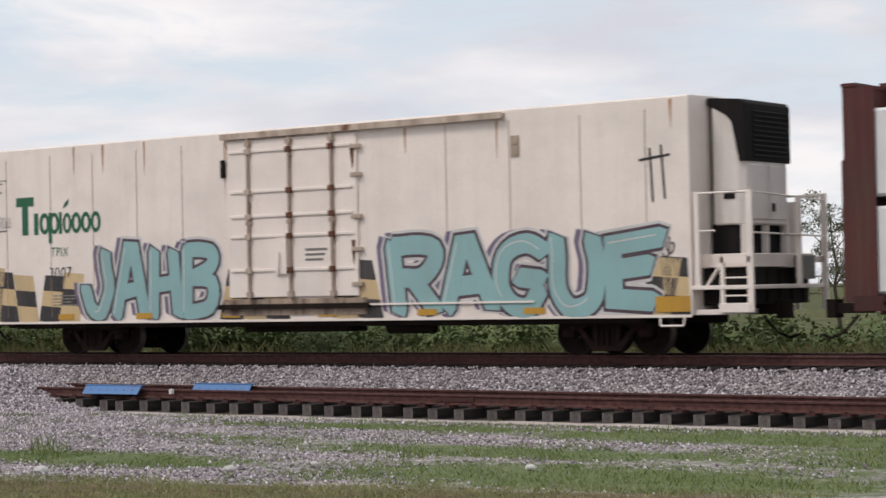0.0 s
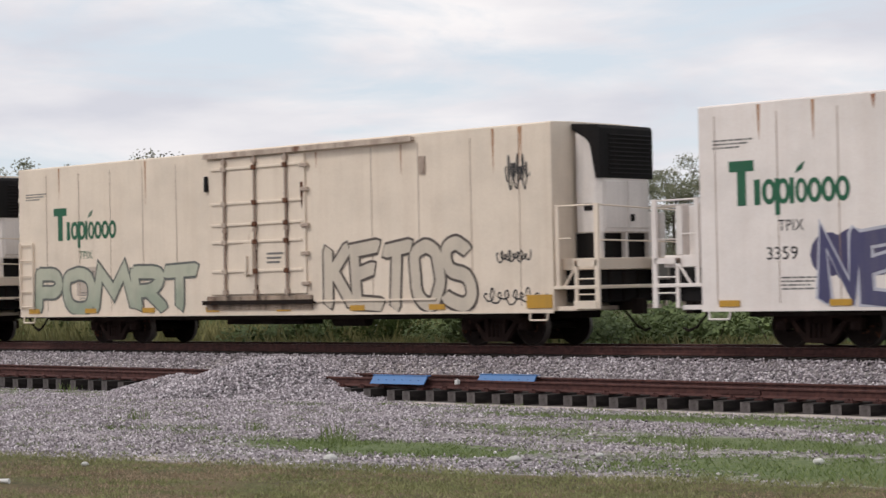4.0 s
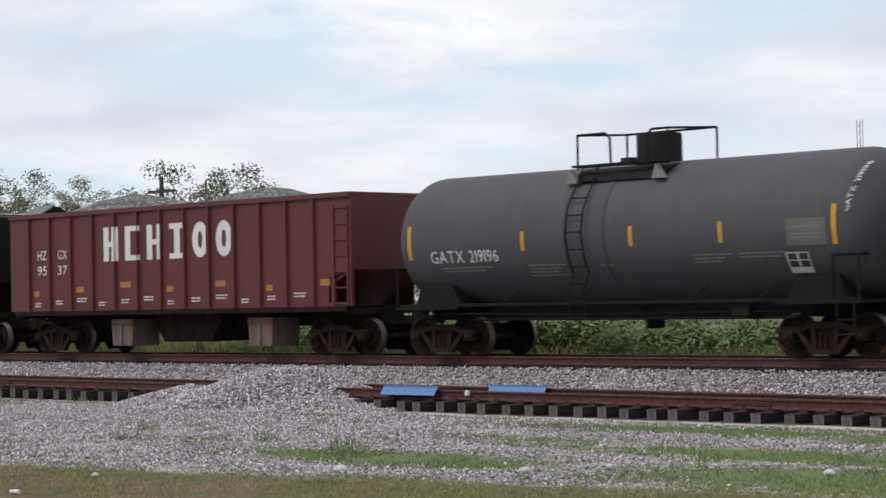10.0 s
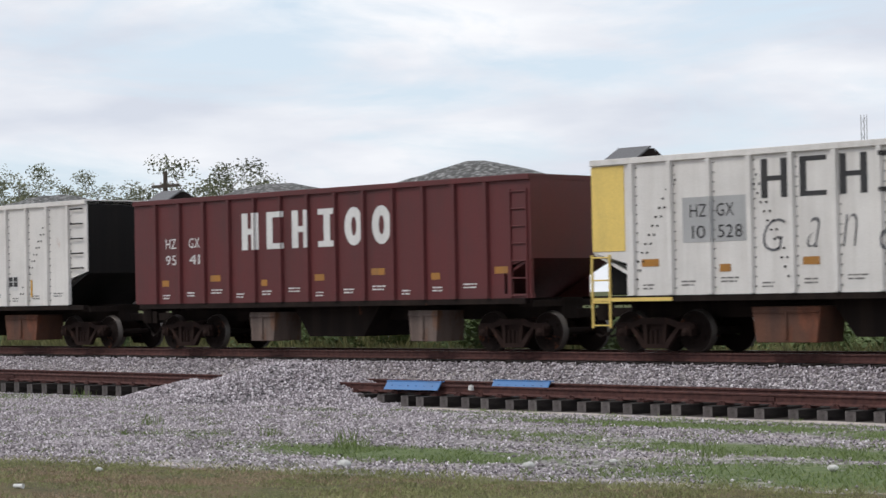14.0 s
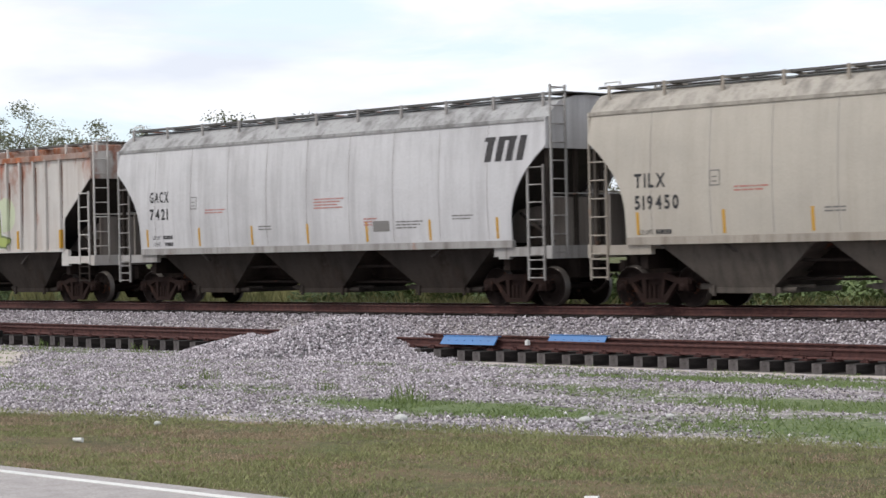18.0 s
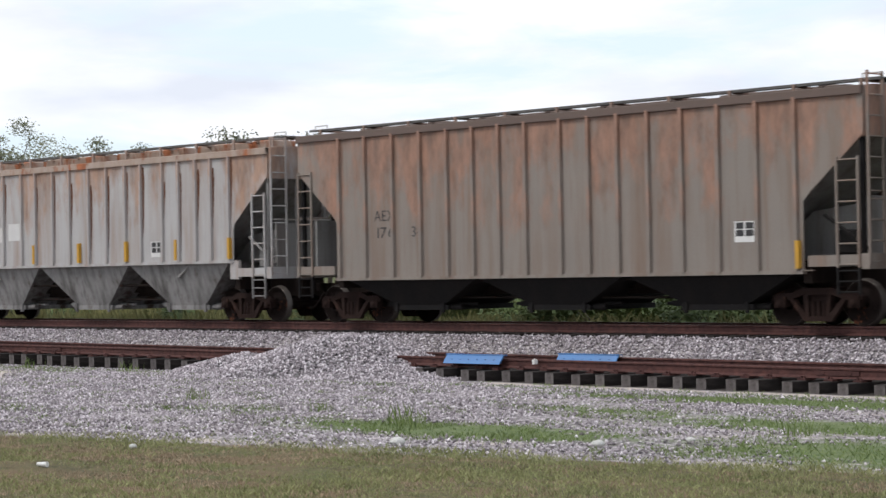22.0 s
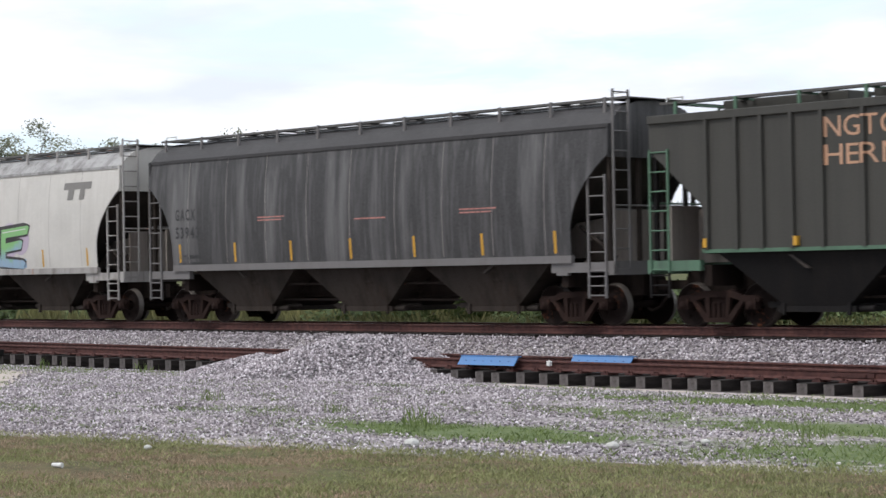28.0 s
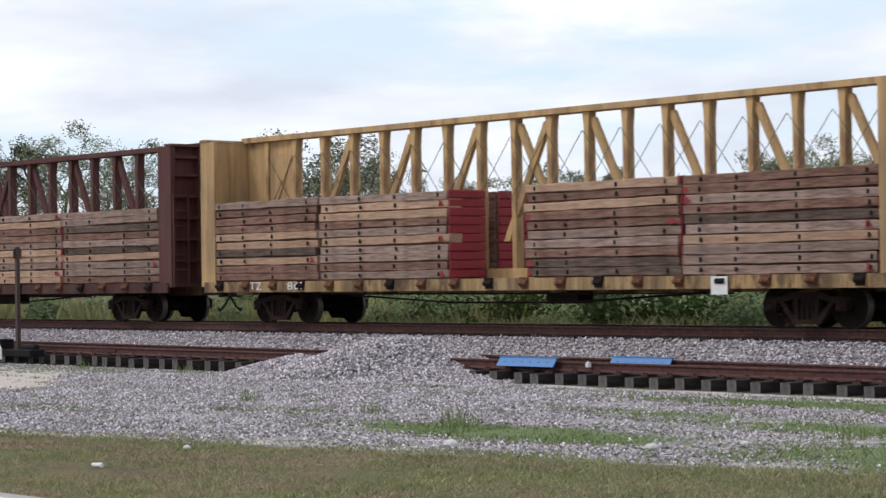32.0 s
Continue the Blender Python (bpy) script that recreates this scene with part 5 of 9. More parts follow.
# ---- ballast hoppers ----
def crushed(name, lo, hi):
    m, n, l, b = nodes(name)
    c = n.new("ShaderNodeTexCoord")
    vor = n.new("ShaderNodeTexVoronoi")
    vor.inputs["Scale"].default_value = 9.0
    l.new(c.outputs["Object"], vor.inputs["Vector"])
    pick = n.new("ShaderNodeSeparateColor")
    l.new(vor.outputs["Color"], pick.inputs["Color"])
    col = blend(n, l, pick.outputs["Red"], lo, hi)
    # Cell edges go nearly black: shade between the stones, painted in.
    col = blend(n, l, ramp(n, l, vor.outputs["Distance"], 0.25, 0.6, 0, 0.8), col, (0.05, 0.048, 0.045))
    l.new(col, b.inputs["Base Color"])
    b.inputs["Roughness"].default_value = 0.95
    bump(n, l, b, vor.outputs["Distance"], 0.05, 1.0)
    return m


LOADM = crushed("crushed stone load", (0.09, 0.088, 0.085), (0.36, 0.355, 0.35))


def bed_side(z):
    return 1.5


def heap(x0, x1, z, tops, seed):
    """Crushed stone heaped over the rim."""
    g = Geo()
    nx, ny = 40, 10
    rng = random.Random(seed)
    v = []
    for j in range(ny + 1):
        for i in range(nx + 1):
            x, y = x0 + (x1 - x0) * i / nx, -1.35 + 2.7 * j / ny
            hgt = sum(a * math.exp(-((x - c) / w) ** 2) for c, w, a in tops) * (1 - (y / 1.5) ** 2)
            v.append((x, y, z - 0.12 + hgt + rng.uniform(-0.03, 0.03)))
    f = [(j * (nx + 1) + i, j * (nx + 1) + i + 1, (j + 1) * (nx + 1) + i + 1, (j + 1) * (nx + 1) + i) for j in range(ny) for i in range(nx)]
    return g.add(v, f)


def ballast_hopper(place, kind, number, seed, extra=""):
    white = kind == "white"
    col = paint("ballast car white", (0.74, 0.71, 0.68), (0.26, 0.22, 0.18), 0.2, 0.02, 21, 0.5) if white else paint("ballast car maroon", (0.115, 0.025, 0.026), (0.055, 0.03, 0.028), 0.3, 0.05, 22, 0.5, 0, 0.2)
    amber = paint("ballast car amber", (0.95, 0.52, 0.14) if extra != "pale" else (0.80, 0.60, 0.20), streak=0.12, seed=23) if extra != "pale" else paint("ballast car yellow", (0.80, 0.58, 0.16), streak=0.12, seed=23)
    car = thing("ballast_hopper", ("white riveted" if white else "maroon ribbed") + " ballast hopper car heaped with crushed stone", "rail car", "cars of the freight train")
    x0, x1, top, low = {"white": (-7.15, 7.35, 4.2, 1.25), "short": (-6.65, 6.7, 3.75, 1.08), "long": (-7.28, 7.42, 4.03, 1.24)}[kind]
    tr = {"white": (-5.8, 6.5), "short": (-4.95, 4.6), "long": (-5.6, 6.4)}[kind]
    running_gear(car, place, tr, (x0 - 0.1, x1 + 0.1))
    cutl, cutr = {"white": (0.95, 0.95), "short": (1.08, 2.4), "long": (0.0, 0.85)}[kind]

    def outline():
        if kind == "short":
            return [(x0 + cutl, low), (x1 - cutr, low), (x1 - cutr, 2.5), (x1 - 1.25, top - 0.32), (x1 - 1.25, top - 0.2), (x1, top - 0.2), (x1, top), (x0, top), (x0, top - 0.35), (x0 + cutl, top - 1.4)]
        if kind == "white":
            return [(x0 + cutl, low), (x1 - cutr, low), (x1 - cutr, low + 0.72), (x1, low + 0.95), (x1, top), (x0, top), (x0, low + 0.95), (x0 + cutl, low + 0.7)]
        return [(x0, low), (x1 - cutr, low), (x1 - cutr, low + 0.7), (x1, low + 0.9), (x1, top), (x0, top)]

    for y in (-1.48, 1.48):
        part("side_wall", shared("bed side %s %.2f" % (kind, y), lambda: Geo().prism(outline(), "y", y - 0.02, y + 0.02)), col, car)

    def end_sheet(s, x):
        xi = x - s * {"white": 0.0, "short": 0.9, "long": 0.0}[kind]
        return Geo().prism([(xi, top), (xi - s * 0.05, top), (xi - s * 0.05, low + 0.95), (xi - s * 2.2, low - 0.1), (xi - s * 2.1, low - 0.1), (xi, low + 0.9)], "y", -1.46, 1.46)
    endm = BLACK if (white and extra != "pale") else col
    for s, x in ((-1, x0), (1, x1)):
        part("end_wall", shared("bed end %s %d" % (kind, s), lambda: end_sheet(s, x)), endm if white else col, car, "black grimy end wall" if endm is BLACK else "")
    part("top_rim", shared("bed rim " + kind, lambda: Geo().box(x0, x1, -1.57, -1.44, top - 0.1, top + 0.03).box(x0, x1, 1.44, 1.57, top - 0.1, top + 0.03).box(x0, x0 + 0.12, -1.44, 1.44, top - 0.1, top + 0.03).box(x1 - 0.12, x1, -1.44, 1.44, top - 0.1, top + 0.03), 0.008), col, car)
    part("center_sill", shared("bed under " + kind, lambda: Geo().box(x0 + 0.1, x1 - 0.1, -0.35, 0.35, 0.75, low)), UNDER, car)
    for y in (-1.45, 1.45):
        part("side_sill", shared("bed side sill " + kind, lambda: Geo().box(x0 + 0.2, x1 - 0.2, -0.07, 0.07, low - 0.13, low)), UNDER, car, "", pose(0, y, 0))
    for x in (x0 + 0.3, x1 - 0.3):
        part("end_beam", shared("bed end beam " + kind, lambda: Geo().box(-0.2, 0.2, -1.36, 1.36, low - 0.2, low - 0.05)), UNDER, car, "", pose(x, 0, 0))
    part("hopper_bottom", shared("bed bottom " + kind, lambda: Geo().prism([(-1.5, low), (1.9, low), (1.2, 0.35), (-0.8, 0.35)], "y", -0.9, 0.9)), UNDER, car)
    xs = {"white": [-6.0 + 1.04 * i for i in range(13)], "short": [-5.5 + 1.0 * i for i in range(10)], "long": [-6.3 + 1.03 * i for i in range(13)]}[kind]
    rib = shared("bed rib " + kind, lambda: Geo().prism([(-0.07, -1.495), (-0.05, -1.585), (0.05, -1.585), (0.07, -1.495)], "z", low + 0.02, top - 0.1))
    for x in xs:
        part("side_post", rib, col, car, "", pose(x, 0, 0))
    if white:
        rv, rows = Geo(), Geo()
        for x in xs:
            for k in range(14):
                z = low + 0.15 + 0.2 * k
                rows.box(x + 0.088, x + 0.122, -1.515, -1.5, z - 0.018, z + 0.018)
        part("riveting", KEPT.setdefault("bed rivet rows", rows.mesh("bed rivet rows")), DUST, car)["kind"] = "stuff"
        for a, b in ((-6.0, -4.9), (-1.9, -2.8), (0.3, 1.5), (4.1, 5.4)):
            for k in range(12):
                z = low + 0.35 + 0.19 * k
                x = a + (b - a) * k / 11
                for s in (-0.07, 0.07):
                    rv.box(x + s - 0.021, x + s + 0.021, -1.517, -1.5, z - 0.021, z + 0.021)
        part("riveting", KEPT.setdefault("bed rivets", rv.mesh("bed rivets")), BLACK, car)["kind"] = "stuff"
        part("end_panel", shared("bed amber", lambda: Geo().box(x0 - 0.005, x0 + 0.92, -1.515, -1.44, low + 0.97, top - 0.12).box(x0 - 0.03, x0 - 0.005, -1.44, 1.44, low + 0.97, top - 0.12), 0.004), amber if extra != "red" else col, car, "amber painted end panel")
        ladder(car, x0 - 0.02, -1.52, 0.55, 2.15, 0.5, amber if extra != "red" else WHITE)
        part("end_beam", shared("bed amber beam", lambda: Geo().box(x0 - 0.02, x0 + 2.2, -1.53, -1.40, low - 0.12, low - 0.04)), amber if extra != "red" else WHITE, car)
        # Added black block fills the open end, standing for the dark behind it.
        part("brake_gear", shared("bed end filler", lambda: Geo().box(x0 + 0.15, x0 + 2.0, -1.2, 1.2, low + 0.02, low + 0.95), 0.03), BLACK, car, "black block added to darken the open end")
        for k in range(5):
            part("grab_iron", shared("grab", lambda: Geo().line([(-0.25, -1.5, 0), (-0.25, -1.58, 0), (0.25, -1.58, 0), (0.25, -1.5, 0)], 0.02)), BLACK, car, "", pose(x1 - 0.45, 0, low + 1.05 + 0.42 * k))
    else:
        for x in (x0 + 0.05, x0 + 0.6, x1 - 0.08, x1 - 0.7):
            part("end_post", shared("bed end post " + kind, lambda: Geo().box(-0.05, 0.05, -1.5, -1.4, low, top - 0.15)), col, car, "", pose(x, 0, 0))
        part("end_sill", shared("bed end sill " + kind, lambda: Geo().box(x0, x0 + 1.3, -1.5, -1.38, low, low + 0.1)), col, car)
        part("end_sill", shared("bed long end sill " + kind, lambda: Geo().box(x1 - 2.5, x1, -1.5, -1.38, low, low + 0.1)), col, car)
        ladder(car, x1 - 0.62, -1.52, low, top - 0.3, 0.5, col)
    # discharge gates
    gate = paint("gate plate", (0.17, 0.12, 0.10), (0.05, 0.035, 0.03), 0.6, 0.35, 25, 0.7, 0, 0.3, (0.10, 0.05, 0.03)) if not white else paint("rusty gate plate", (0.13, 0.055, 0.032), (0.05, 0.03, 0.025), 0.6, 0.4, 25, 0.7, 0, 0.3, (0.10, 0.035, 0.018))
    for a in ((-2.25, 3.65) if kind != "short" else (-2.9, 2.6)):
        gw = {"white": 0.85, "short": 0.42, "long": 0.5}[kind]
        part("discharge_gate", shared("gate " + kind, lambda: Geo().prism([(-gw, 0.98), (gw, 0.98), (gw * 0.88, 0.24), (-gw * 0.88, 0.24)], "y", -1.25, -0.3).box(-gw * 0.95, gw * 0.95, -1.28, -1.25, 0.84, 0.9).box(-0.04, 0.04, -1.29, -1.25, 0.3, 0.9), 0.012), gate, car, "rusty discharge gate", pose(a, 0, 0))
    # control box with its small solar panel
    for s in (1,):
        part("solar_box", shared("solar box", lambda: Geo().prism([(-0.6, 0.03), (0.6, 0.03), (0.12, 0.30), (-0.12, 0.30)], "x", -0.30, 0.50), 0.015), UNDER, car, "dark box with a tilted solar panel", pose(x0 + 0.35, -0.45, top))
        part("solar_panel", shared("solar panel", lambda: Geo().prism([(-0.66, 0.04), (-0.10, 0.345), (-0.08, 0.315), (-0.64, 0.01)], "x", -0.36, 0.56)), paint("solar glass", (0.10, 0.095, 0.10), streak=0.1, seed=26, rough=0.35), car, "", pose(x0 + 0.35, -0.45, top))
    tops = {0: [(-3.2, 2.2, 0.62), (2.6, 2.0, 0.50)], 1: [(-1.0, 4.5, 0.42), (4.5, 1.5, 0.3)], 2: [(-3.0, 1.7, 0.5), (4.3, 2.0, 0.65)], 3: [(4.6, 1.6, 0.62), (-2, 3.0, 0.16)], 4: [(0, 6.0, 0.2), (3.8, 1.6, 0.35)]}[seed]
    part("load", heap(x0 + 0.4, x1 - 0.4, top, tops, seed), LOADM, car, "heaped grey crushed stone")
    # lettering
    ink = INK if white else WHITE
    if kind == "short":
        decal("lettering", company_word(Flat(), -3.3, 2.2, 2.5, 3.48, 0.26), ink, car, bed_side, 0.008, "big white word of plain bars and rings", False, xs)
        decal("lettering", Flat().text("HZ", -5.1, -4.7, 2.66, 2.92).text("GX", -4.2, -3.8, 2.66, 2.92).text(number[:2], -5.1, -4.7, 2.32, 2.58).text(number[2:], -4.2, -3.8, 2.32, 2.58), ink, car, bed_side, 0.008)
    elif kind == "long":
        decal("lettering", company_word(Flat(), -2.8, 3.1, 2.6, 3.55, 0.24), ink, car, bed_side, 0.008, "big white word of plain bars and rings", False, xs)
        decal("lettering", Flat().text("HZ", -5.9, -5.45, 2.72, 2.98).text("GX", -4.9, -4.45, 2.72, 2.98).text(number[:2], -5.9, -5.45, 2.28, 2.54).text(number[2:], -4.9, -4.45, 2.28, 2.54), ink, car, bed_side, 0.008)
    else:
        k = 0.0
        decal("lettering", company_word(Flat(), -2.7 + k, 3.0 + k, 3.2, 4.0, 0.16), ink, car, bed_side, 0.008, "big black word of plain bars and rings", False, xs)
        if extra == "red":
            decal("number_board", Flat().rect(-3.81, -3.15, 2.07, 2.98).rect(-2.85, -2.02, 2.07, 2.98), INK, car, bed_side, 0.008, "black number boards", False, xs)
            decal("lettering", Flat().text("HZ", -3.7, -3.25, 2.6, 2.86).text("GX", -2.68, -2.2, 2.6, 2.86).text(number[:2], -3.65, -3.28, 2.18, 2.44).text(number[2:], -2.75, -2.12, 2.18, 2.44), WHITE, car, bed_side, 0.014, "", False, xs)
            decal("painted_panel", Flat().poly([(-6.94, 2.6), (-6.0, 2.3), (-6.0, 3.88), (-6.94, 3.88)]).rect(-5.65, -5.05, 2.28, 3.88), paint("flag red", (0.42, 0.02, 0.025), streak=0.1, seed=27), car, bed_side, 0.02, "red painted panels")
        else:
            decal("number_board", Flat().rect(-4.65, -3.0, 2.35, 3.3), paint("patch grey", (0.42, 0.42, 0.42), streak=0.1, seed=28), car, bed_side, 0.006, "grey painted-out patch", False, xs)
            decal("lettering", Flat().text("HZ", -4.45, -4.0, 2.88, 3.15).text("GX", -3.75, -3.3, 2.88, 3.15).text(number[:2], -4.4, -4.05, 2.43, 2.70).text(number[2:], -3.72, -3.1, 2.43, 2.70), ink, car, bed_side, 0.012, "", False, xs)
        test_panel(car, bed_side, 3.4, 1.7, False)
    y = paint("stencil orange", (0.40, 0.18, 0.03), streak=0.4, seed=29)
    f = Flat()
    for i, x in enumerate(xs[::2]):
        q = (i * 7 + seed * 3) % 5
        f.mark().rect(x + 0.22, x + 0.45 + 0.06 * q, low + 0.42 + 0.05 * q, low + 0.58 + 0.05 * q)
    if kind != "white" or extra == "pale":
        decal("placard", f, y, car, bed_side, 0.008, "orange stencilled placards")
    else:
        for x in xs[1::3]:
            part("reflector", shared("bed stripe", lambda: Geo().box(-0.03, 0.03, -1.52, -1.495, low + 0.25, low + 0.75)), YELLOW, car, "", pose(x + 0.2, 0, 0))
    small_print(car, bed_side, [(x + 0.25, low + 0.24 + 0.06 * (i % 3), 0.3 + 0.08 * (i % 3), 2) for i, x in enumerate(xs[:-1])], False, WHITE if not white else DUST)
    return car


# ---- centre-beam flat cars ----
def beam(length, kind):
    """One long sawn timber, bowed and nicked a little."""
    g, k = Geo(), 7
    rng = random.Random(kind * 17 + int(length * 10))
    rings = []
    for i in range(k + 1):
        x = length * i / k
        a, b, c = rng.uniform(-0.012, 0.012), rng.uniform(-0.02, 0.004), rng.uniform(-0.015, 0.015)
        rings += [(x, -0.19 + c, 0.004 + a), (x, 0.19, 0.004 + a), (x, 0.19, 0.202 + b), (x, -0.19 + c, 0.202 + b)]
    faces = [(0, 1, 2, 3), tuple(4 * k + q for q in (3, 2, 1, 0))]
    for i in range(k):
        faces += [(4 * i + q, 4 * i + (q + 1) % 4, 4 * i + 4 + (q + 1) % 4, 4 * i + 4 + q) for q in range(4)]
    return g.add(rings, faces)


def centerbeam(place, colour, seed, load, wrapped=False):
    car = thing("centerbeam_flatcar", "%s centre-beam flat car loaded with weathered timber" % colour if not wrapped else "maroon centre-beam flat car loaded with white wrapped lumber", "rail car", "cars of the freight train")
    base = {"yellow": (0.52, 0.335, 0.15), "maroon": (0.085, 0.022, 0.022)}[colour]
    col = paint("centerbeam " + colour, base, (0.10, 0.06, 0.04), 0.6, 0.34, 31 + seed, 0.7, 0, 0.3, (0.13, 0.07, 0.04) if colour == "yellow" else (0.05, 0.02, 0.017), rmix=0.7)
    X = 11.35
    running_gear(car, place, (-8.6, 8.8), (-X - 0.3, X + 0.3))

    def deck():
        g = Geo().box(-X, X, -1.42, 1.42, 1.0, 1.1).box(-X, X, -0.4, 0.4, 0.75, 1.0)
        g.box(-X, X, -1.5, -1.42, 0.84, 1.12).box(-X, X, 1.42, 1.5, 0.84, 1.12)
        return g
    worn = paint("centerbeam deck " + colour, tuple(0.8 * k for k in base), (0.05, 0.03, 0.022), 0.85, 0.58, 41 + seed, 0.75, 0, 0.4, (0.06, 0.032, 0.02), rmix=0.85)
    part("deck", shared("centerbeam deck", deck), worn, car, "stained side sill and deck")
    part("brake_rigging", shared("centerbeam rigging", lambda: Geo().line([(-6, -0.9, 0.75), (-2, -0.9, 0.55), (2, -0.9, 0.55), (6, -0.9, 0.75)], 0.025).line([(-7, -1.2, 0.78), (7, -1.2, 0.74)], 0.02).box(1.2, 2.2, -0.9, -0.4, 0.52, 0.76)), UNDER, car)
    winch = shared("winch", lambda: Geo().prism([(-0.14, 1.14), (0.14, 1.14), (0.1, 0.88), (-0.1, 0.88)], "y", -1.55, -1.5).tube((-0.12, -1.56, 1.0), (0.12, -1.56, 1.0), 0.06, 8))
    for i in range(19):
        part("winch", winch, RUSTM if i % 3 else UNDER, car, "", pose(-10.6 + 1.17 * i, 0, 0))
    for s in (1, -1):
        turn = Matrix.Identity(4) if s > 0 else FLIP

        bh = part("bulkhead", shared("centerbeam bulkhead", lambda: Geo().box(X - 0.10, X - 0.04, -1.42, 1.42, 1.1, 4.95)), col, car, "", turn)
        for y in (-1.40, -0.48, 0.42, 1.32):
            part("upright", shared("bulkhead upright", lambda: Geo().box(X - 0.04, X + 0.16, 0, 0.09, 1.0, 4.92)), col, bh, "", pose(0, y, 0))
        for z in (1.7, 2.3, 2.9, 3.5, 4.1, 4.6):
            part("cross_bar", shared("bulkhead bar", lambda: Geo().box(X - 0.04, X + 0.10, -1.39, 1.39, 0, 0.09)), col, bh, "", pose(0, 0, z))
        for y in (-1.46, 1.40):
            part("side_plate", shared("bulkhead plate", lambda: Geo().box(X - 0.45, X + 0.16, 0, 0.055, 1.0, 4.92)), col, bh, "", pose(0, y, 0))
        part("cap", shared("bulkhead cap", lambda: Geo().box(X - 0.12, X + 0.18, -1.47, 1.47, 4.93, 5.0)), col, bh)
        part("notice", shared("bulkhead notice", lambda: (lambda g: [g.box(X - 0.106, X - 0.10, -1.2 + 0.5 * (i % 2) * 0.3, -0.1 - 0.25 * (i % 3), 3.62 - 0.13 * i, 3.68 - 0.13 * i) for i in range(4)] and g)(Geo())), UNDER, bh, "faded print as plain bars")["kind"] = "stuff"
        ladder(car, (X + 0.2) * s, -1.4, 1.0, 3.6, 0.5, col, "y")
    part("top_chord", shared("centerbeam chord", lambda: Geo().box(-X, X, -0.19, 0.19, 4.93, 5.08).box(-X, X, -0.16, 0.16, 1.1, 1.35), 0.01), col, car)
    part("gusset_panel", shared("centerbeam gusset", lambda: Geo().box(-X + 0.12, -X + 2.1, -0.05, 0.05, 3.3, 4.93)), col, car)
    part("gusset_panel", shared("centerbeam short gusset", lambda: Geo().box(X - 1.3, X - 0.12, -0.05, 0.05, 3.3, 4.93)), col, car)
    post = shared("centerbeam post", lambda: Geo().prism([(-0.11, 4.94), (0.11, 4.94), (0.07, 4.55), (0.07, 1.3), (-0.07, 1.3), (-0.07, 4.55)], "y", -0.12, 0.12))
    diag = shared("centerbeam brace", lambda: Geo().prism([(0.0, 4.80), (0.20, 4.80), (1.62, 2.0), (1.42, 2.0)], "y", -0.06, 0.06))
    back = shared("centerbeam brace back", lambda: Geo().prism([(0.0, 4.80), (-0.20, 4.80), (-1.62, 2.0), (-1.42, 2.0)], "y", -0.06, 0.06))
    for i in range(18):
        x = -10.3 + 1.209 * i
        part("post", post, col, car, "", pose(x, 0, 0))
        if i in (8, 10, 12, 14, 16):
            part("brace", diag, col, car, "", pose(x, 0.02, 0))
        if i in (1, 3, 5, 7, 9):
            part("brace", back, col, car, "", pose(x, -0.02, 0))
    falling = shared("centerbeam cable falling", lambda: Geo().tube((0, -0.14, 4.5), (1.19, -0.14, 3.0), 0.009, 4))
    rising = shared("centerbeam cable rising", lambda: Geo().tube((1.19, -0.16, 4.5), (0, -0.16, 3.0), 0.009, 4))
    for i in range(17):
        for cable in (falling, rising):
            part("tie_cable", cable, TREAD, car, "", pose(-10.2 + 1.19 * i, 0, 0))
    # timber
    rng = random.Random(seed)
    if wrapped:
        film = paint("white wrap film", (0.74, 0.74, 0.74), (0.5, 0.5, 0.52), 0.15, 0, 36, 0.4)
        for x0, x1, tiers, cap in load:
            for z0, z1 in ((1.14, 2.86), (2.92, 4.5)):
                for y in (-1.4, 0.22):
                    b = part("wrapped_bundle", shared("wrapped %.1f" % (x1 - x0), lambda: Geo().box(0, x1 - x0, 0, 1.18, 0, 1.6), 0.05), film, car, "lumber bundle wrapped in white film", pose(x0, y, z0))
                    if y < 0:
                        part("print", Geo().box(0.7, 1.5, -0.004, 0.0, 0.75, 0.86).box(0.9, 1.3, -0.004, 0.0, 0.95, 1.2), INK, b, "dark print as plain bars")
        return car
    tints = [rough_stuff("timber " + nm, c1, c2, 5.0, 0.9, 0.02, stretch=(0.5, 3, 3)) for nm, c1, c2 in (
        ("grey", (0.19, 0.125, 0.10), (0.47, 0.335, 0.275)), ("brown", (0.13, 0.066, 0.048), (0.36, 0.21, 0.155)),
        ("pale", (0.342, 0.208, 0.135), (0.627, 0.426, 0.297)), ("dark", (0.063, 0.042, 0.032), (0.217, 0.148, 0.117)))]
    redend = paint("timber end red", (0.27, 0.025, 0.035), (0.16, 0.03, 0.035), 0.35, 0, 35, 0.7)
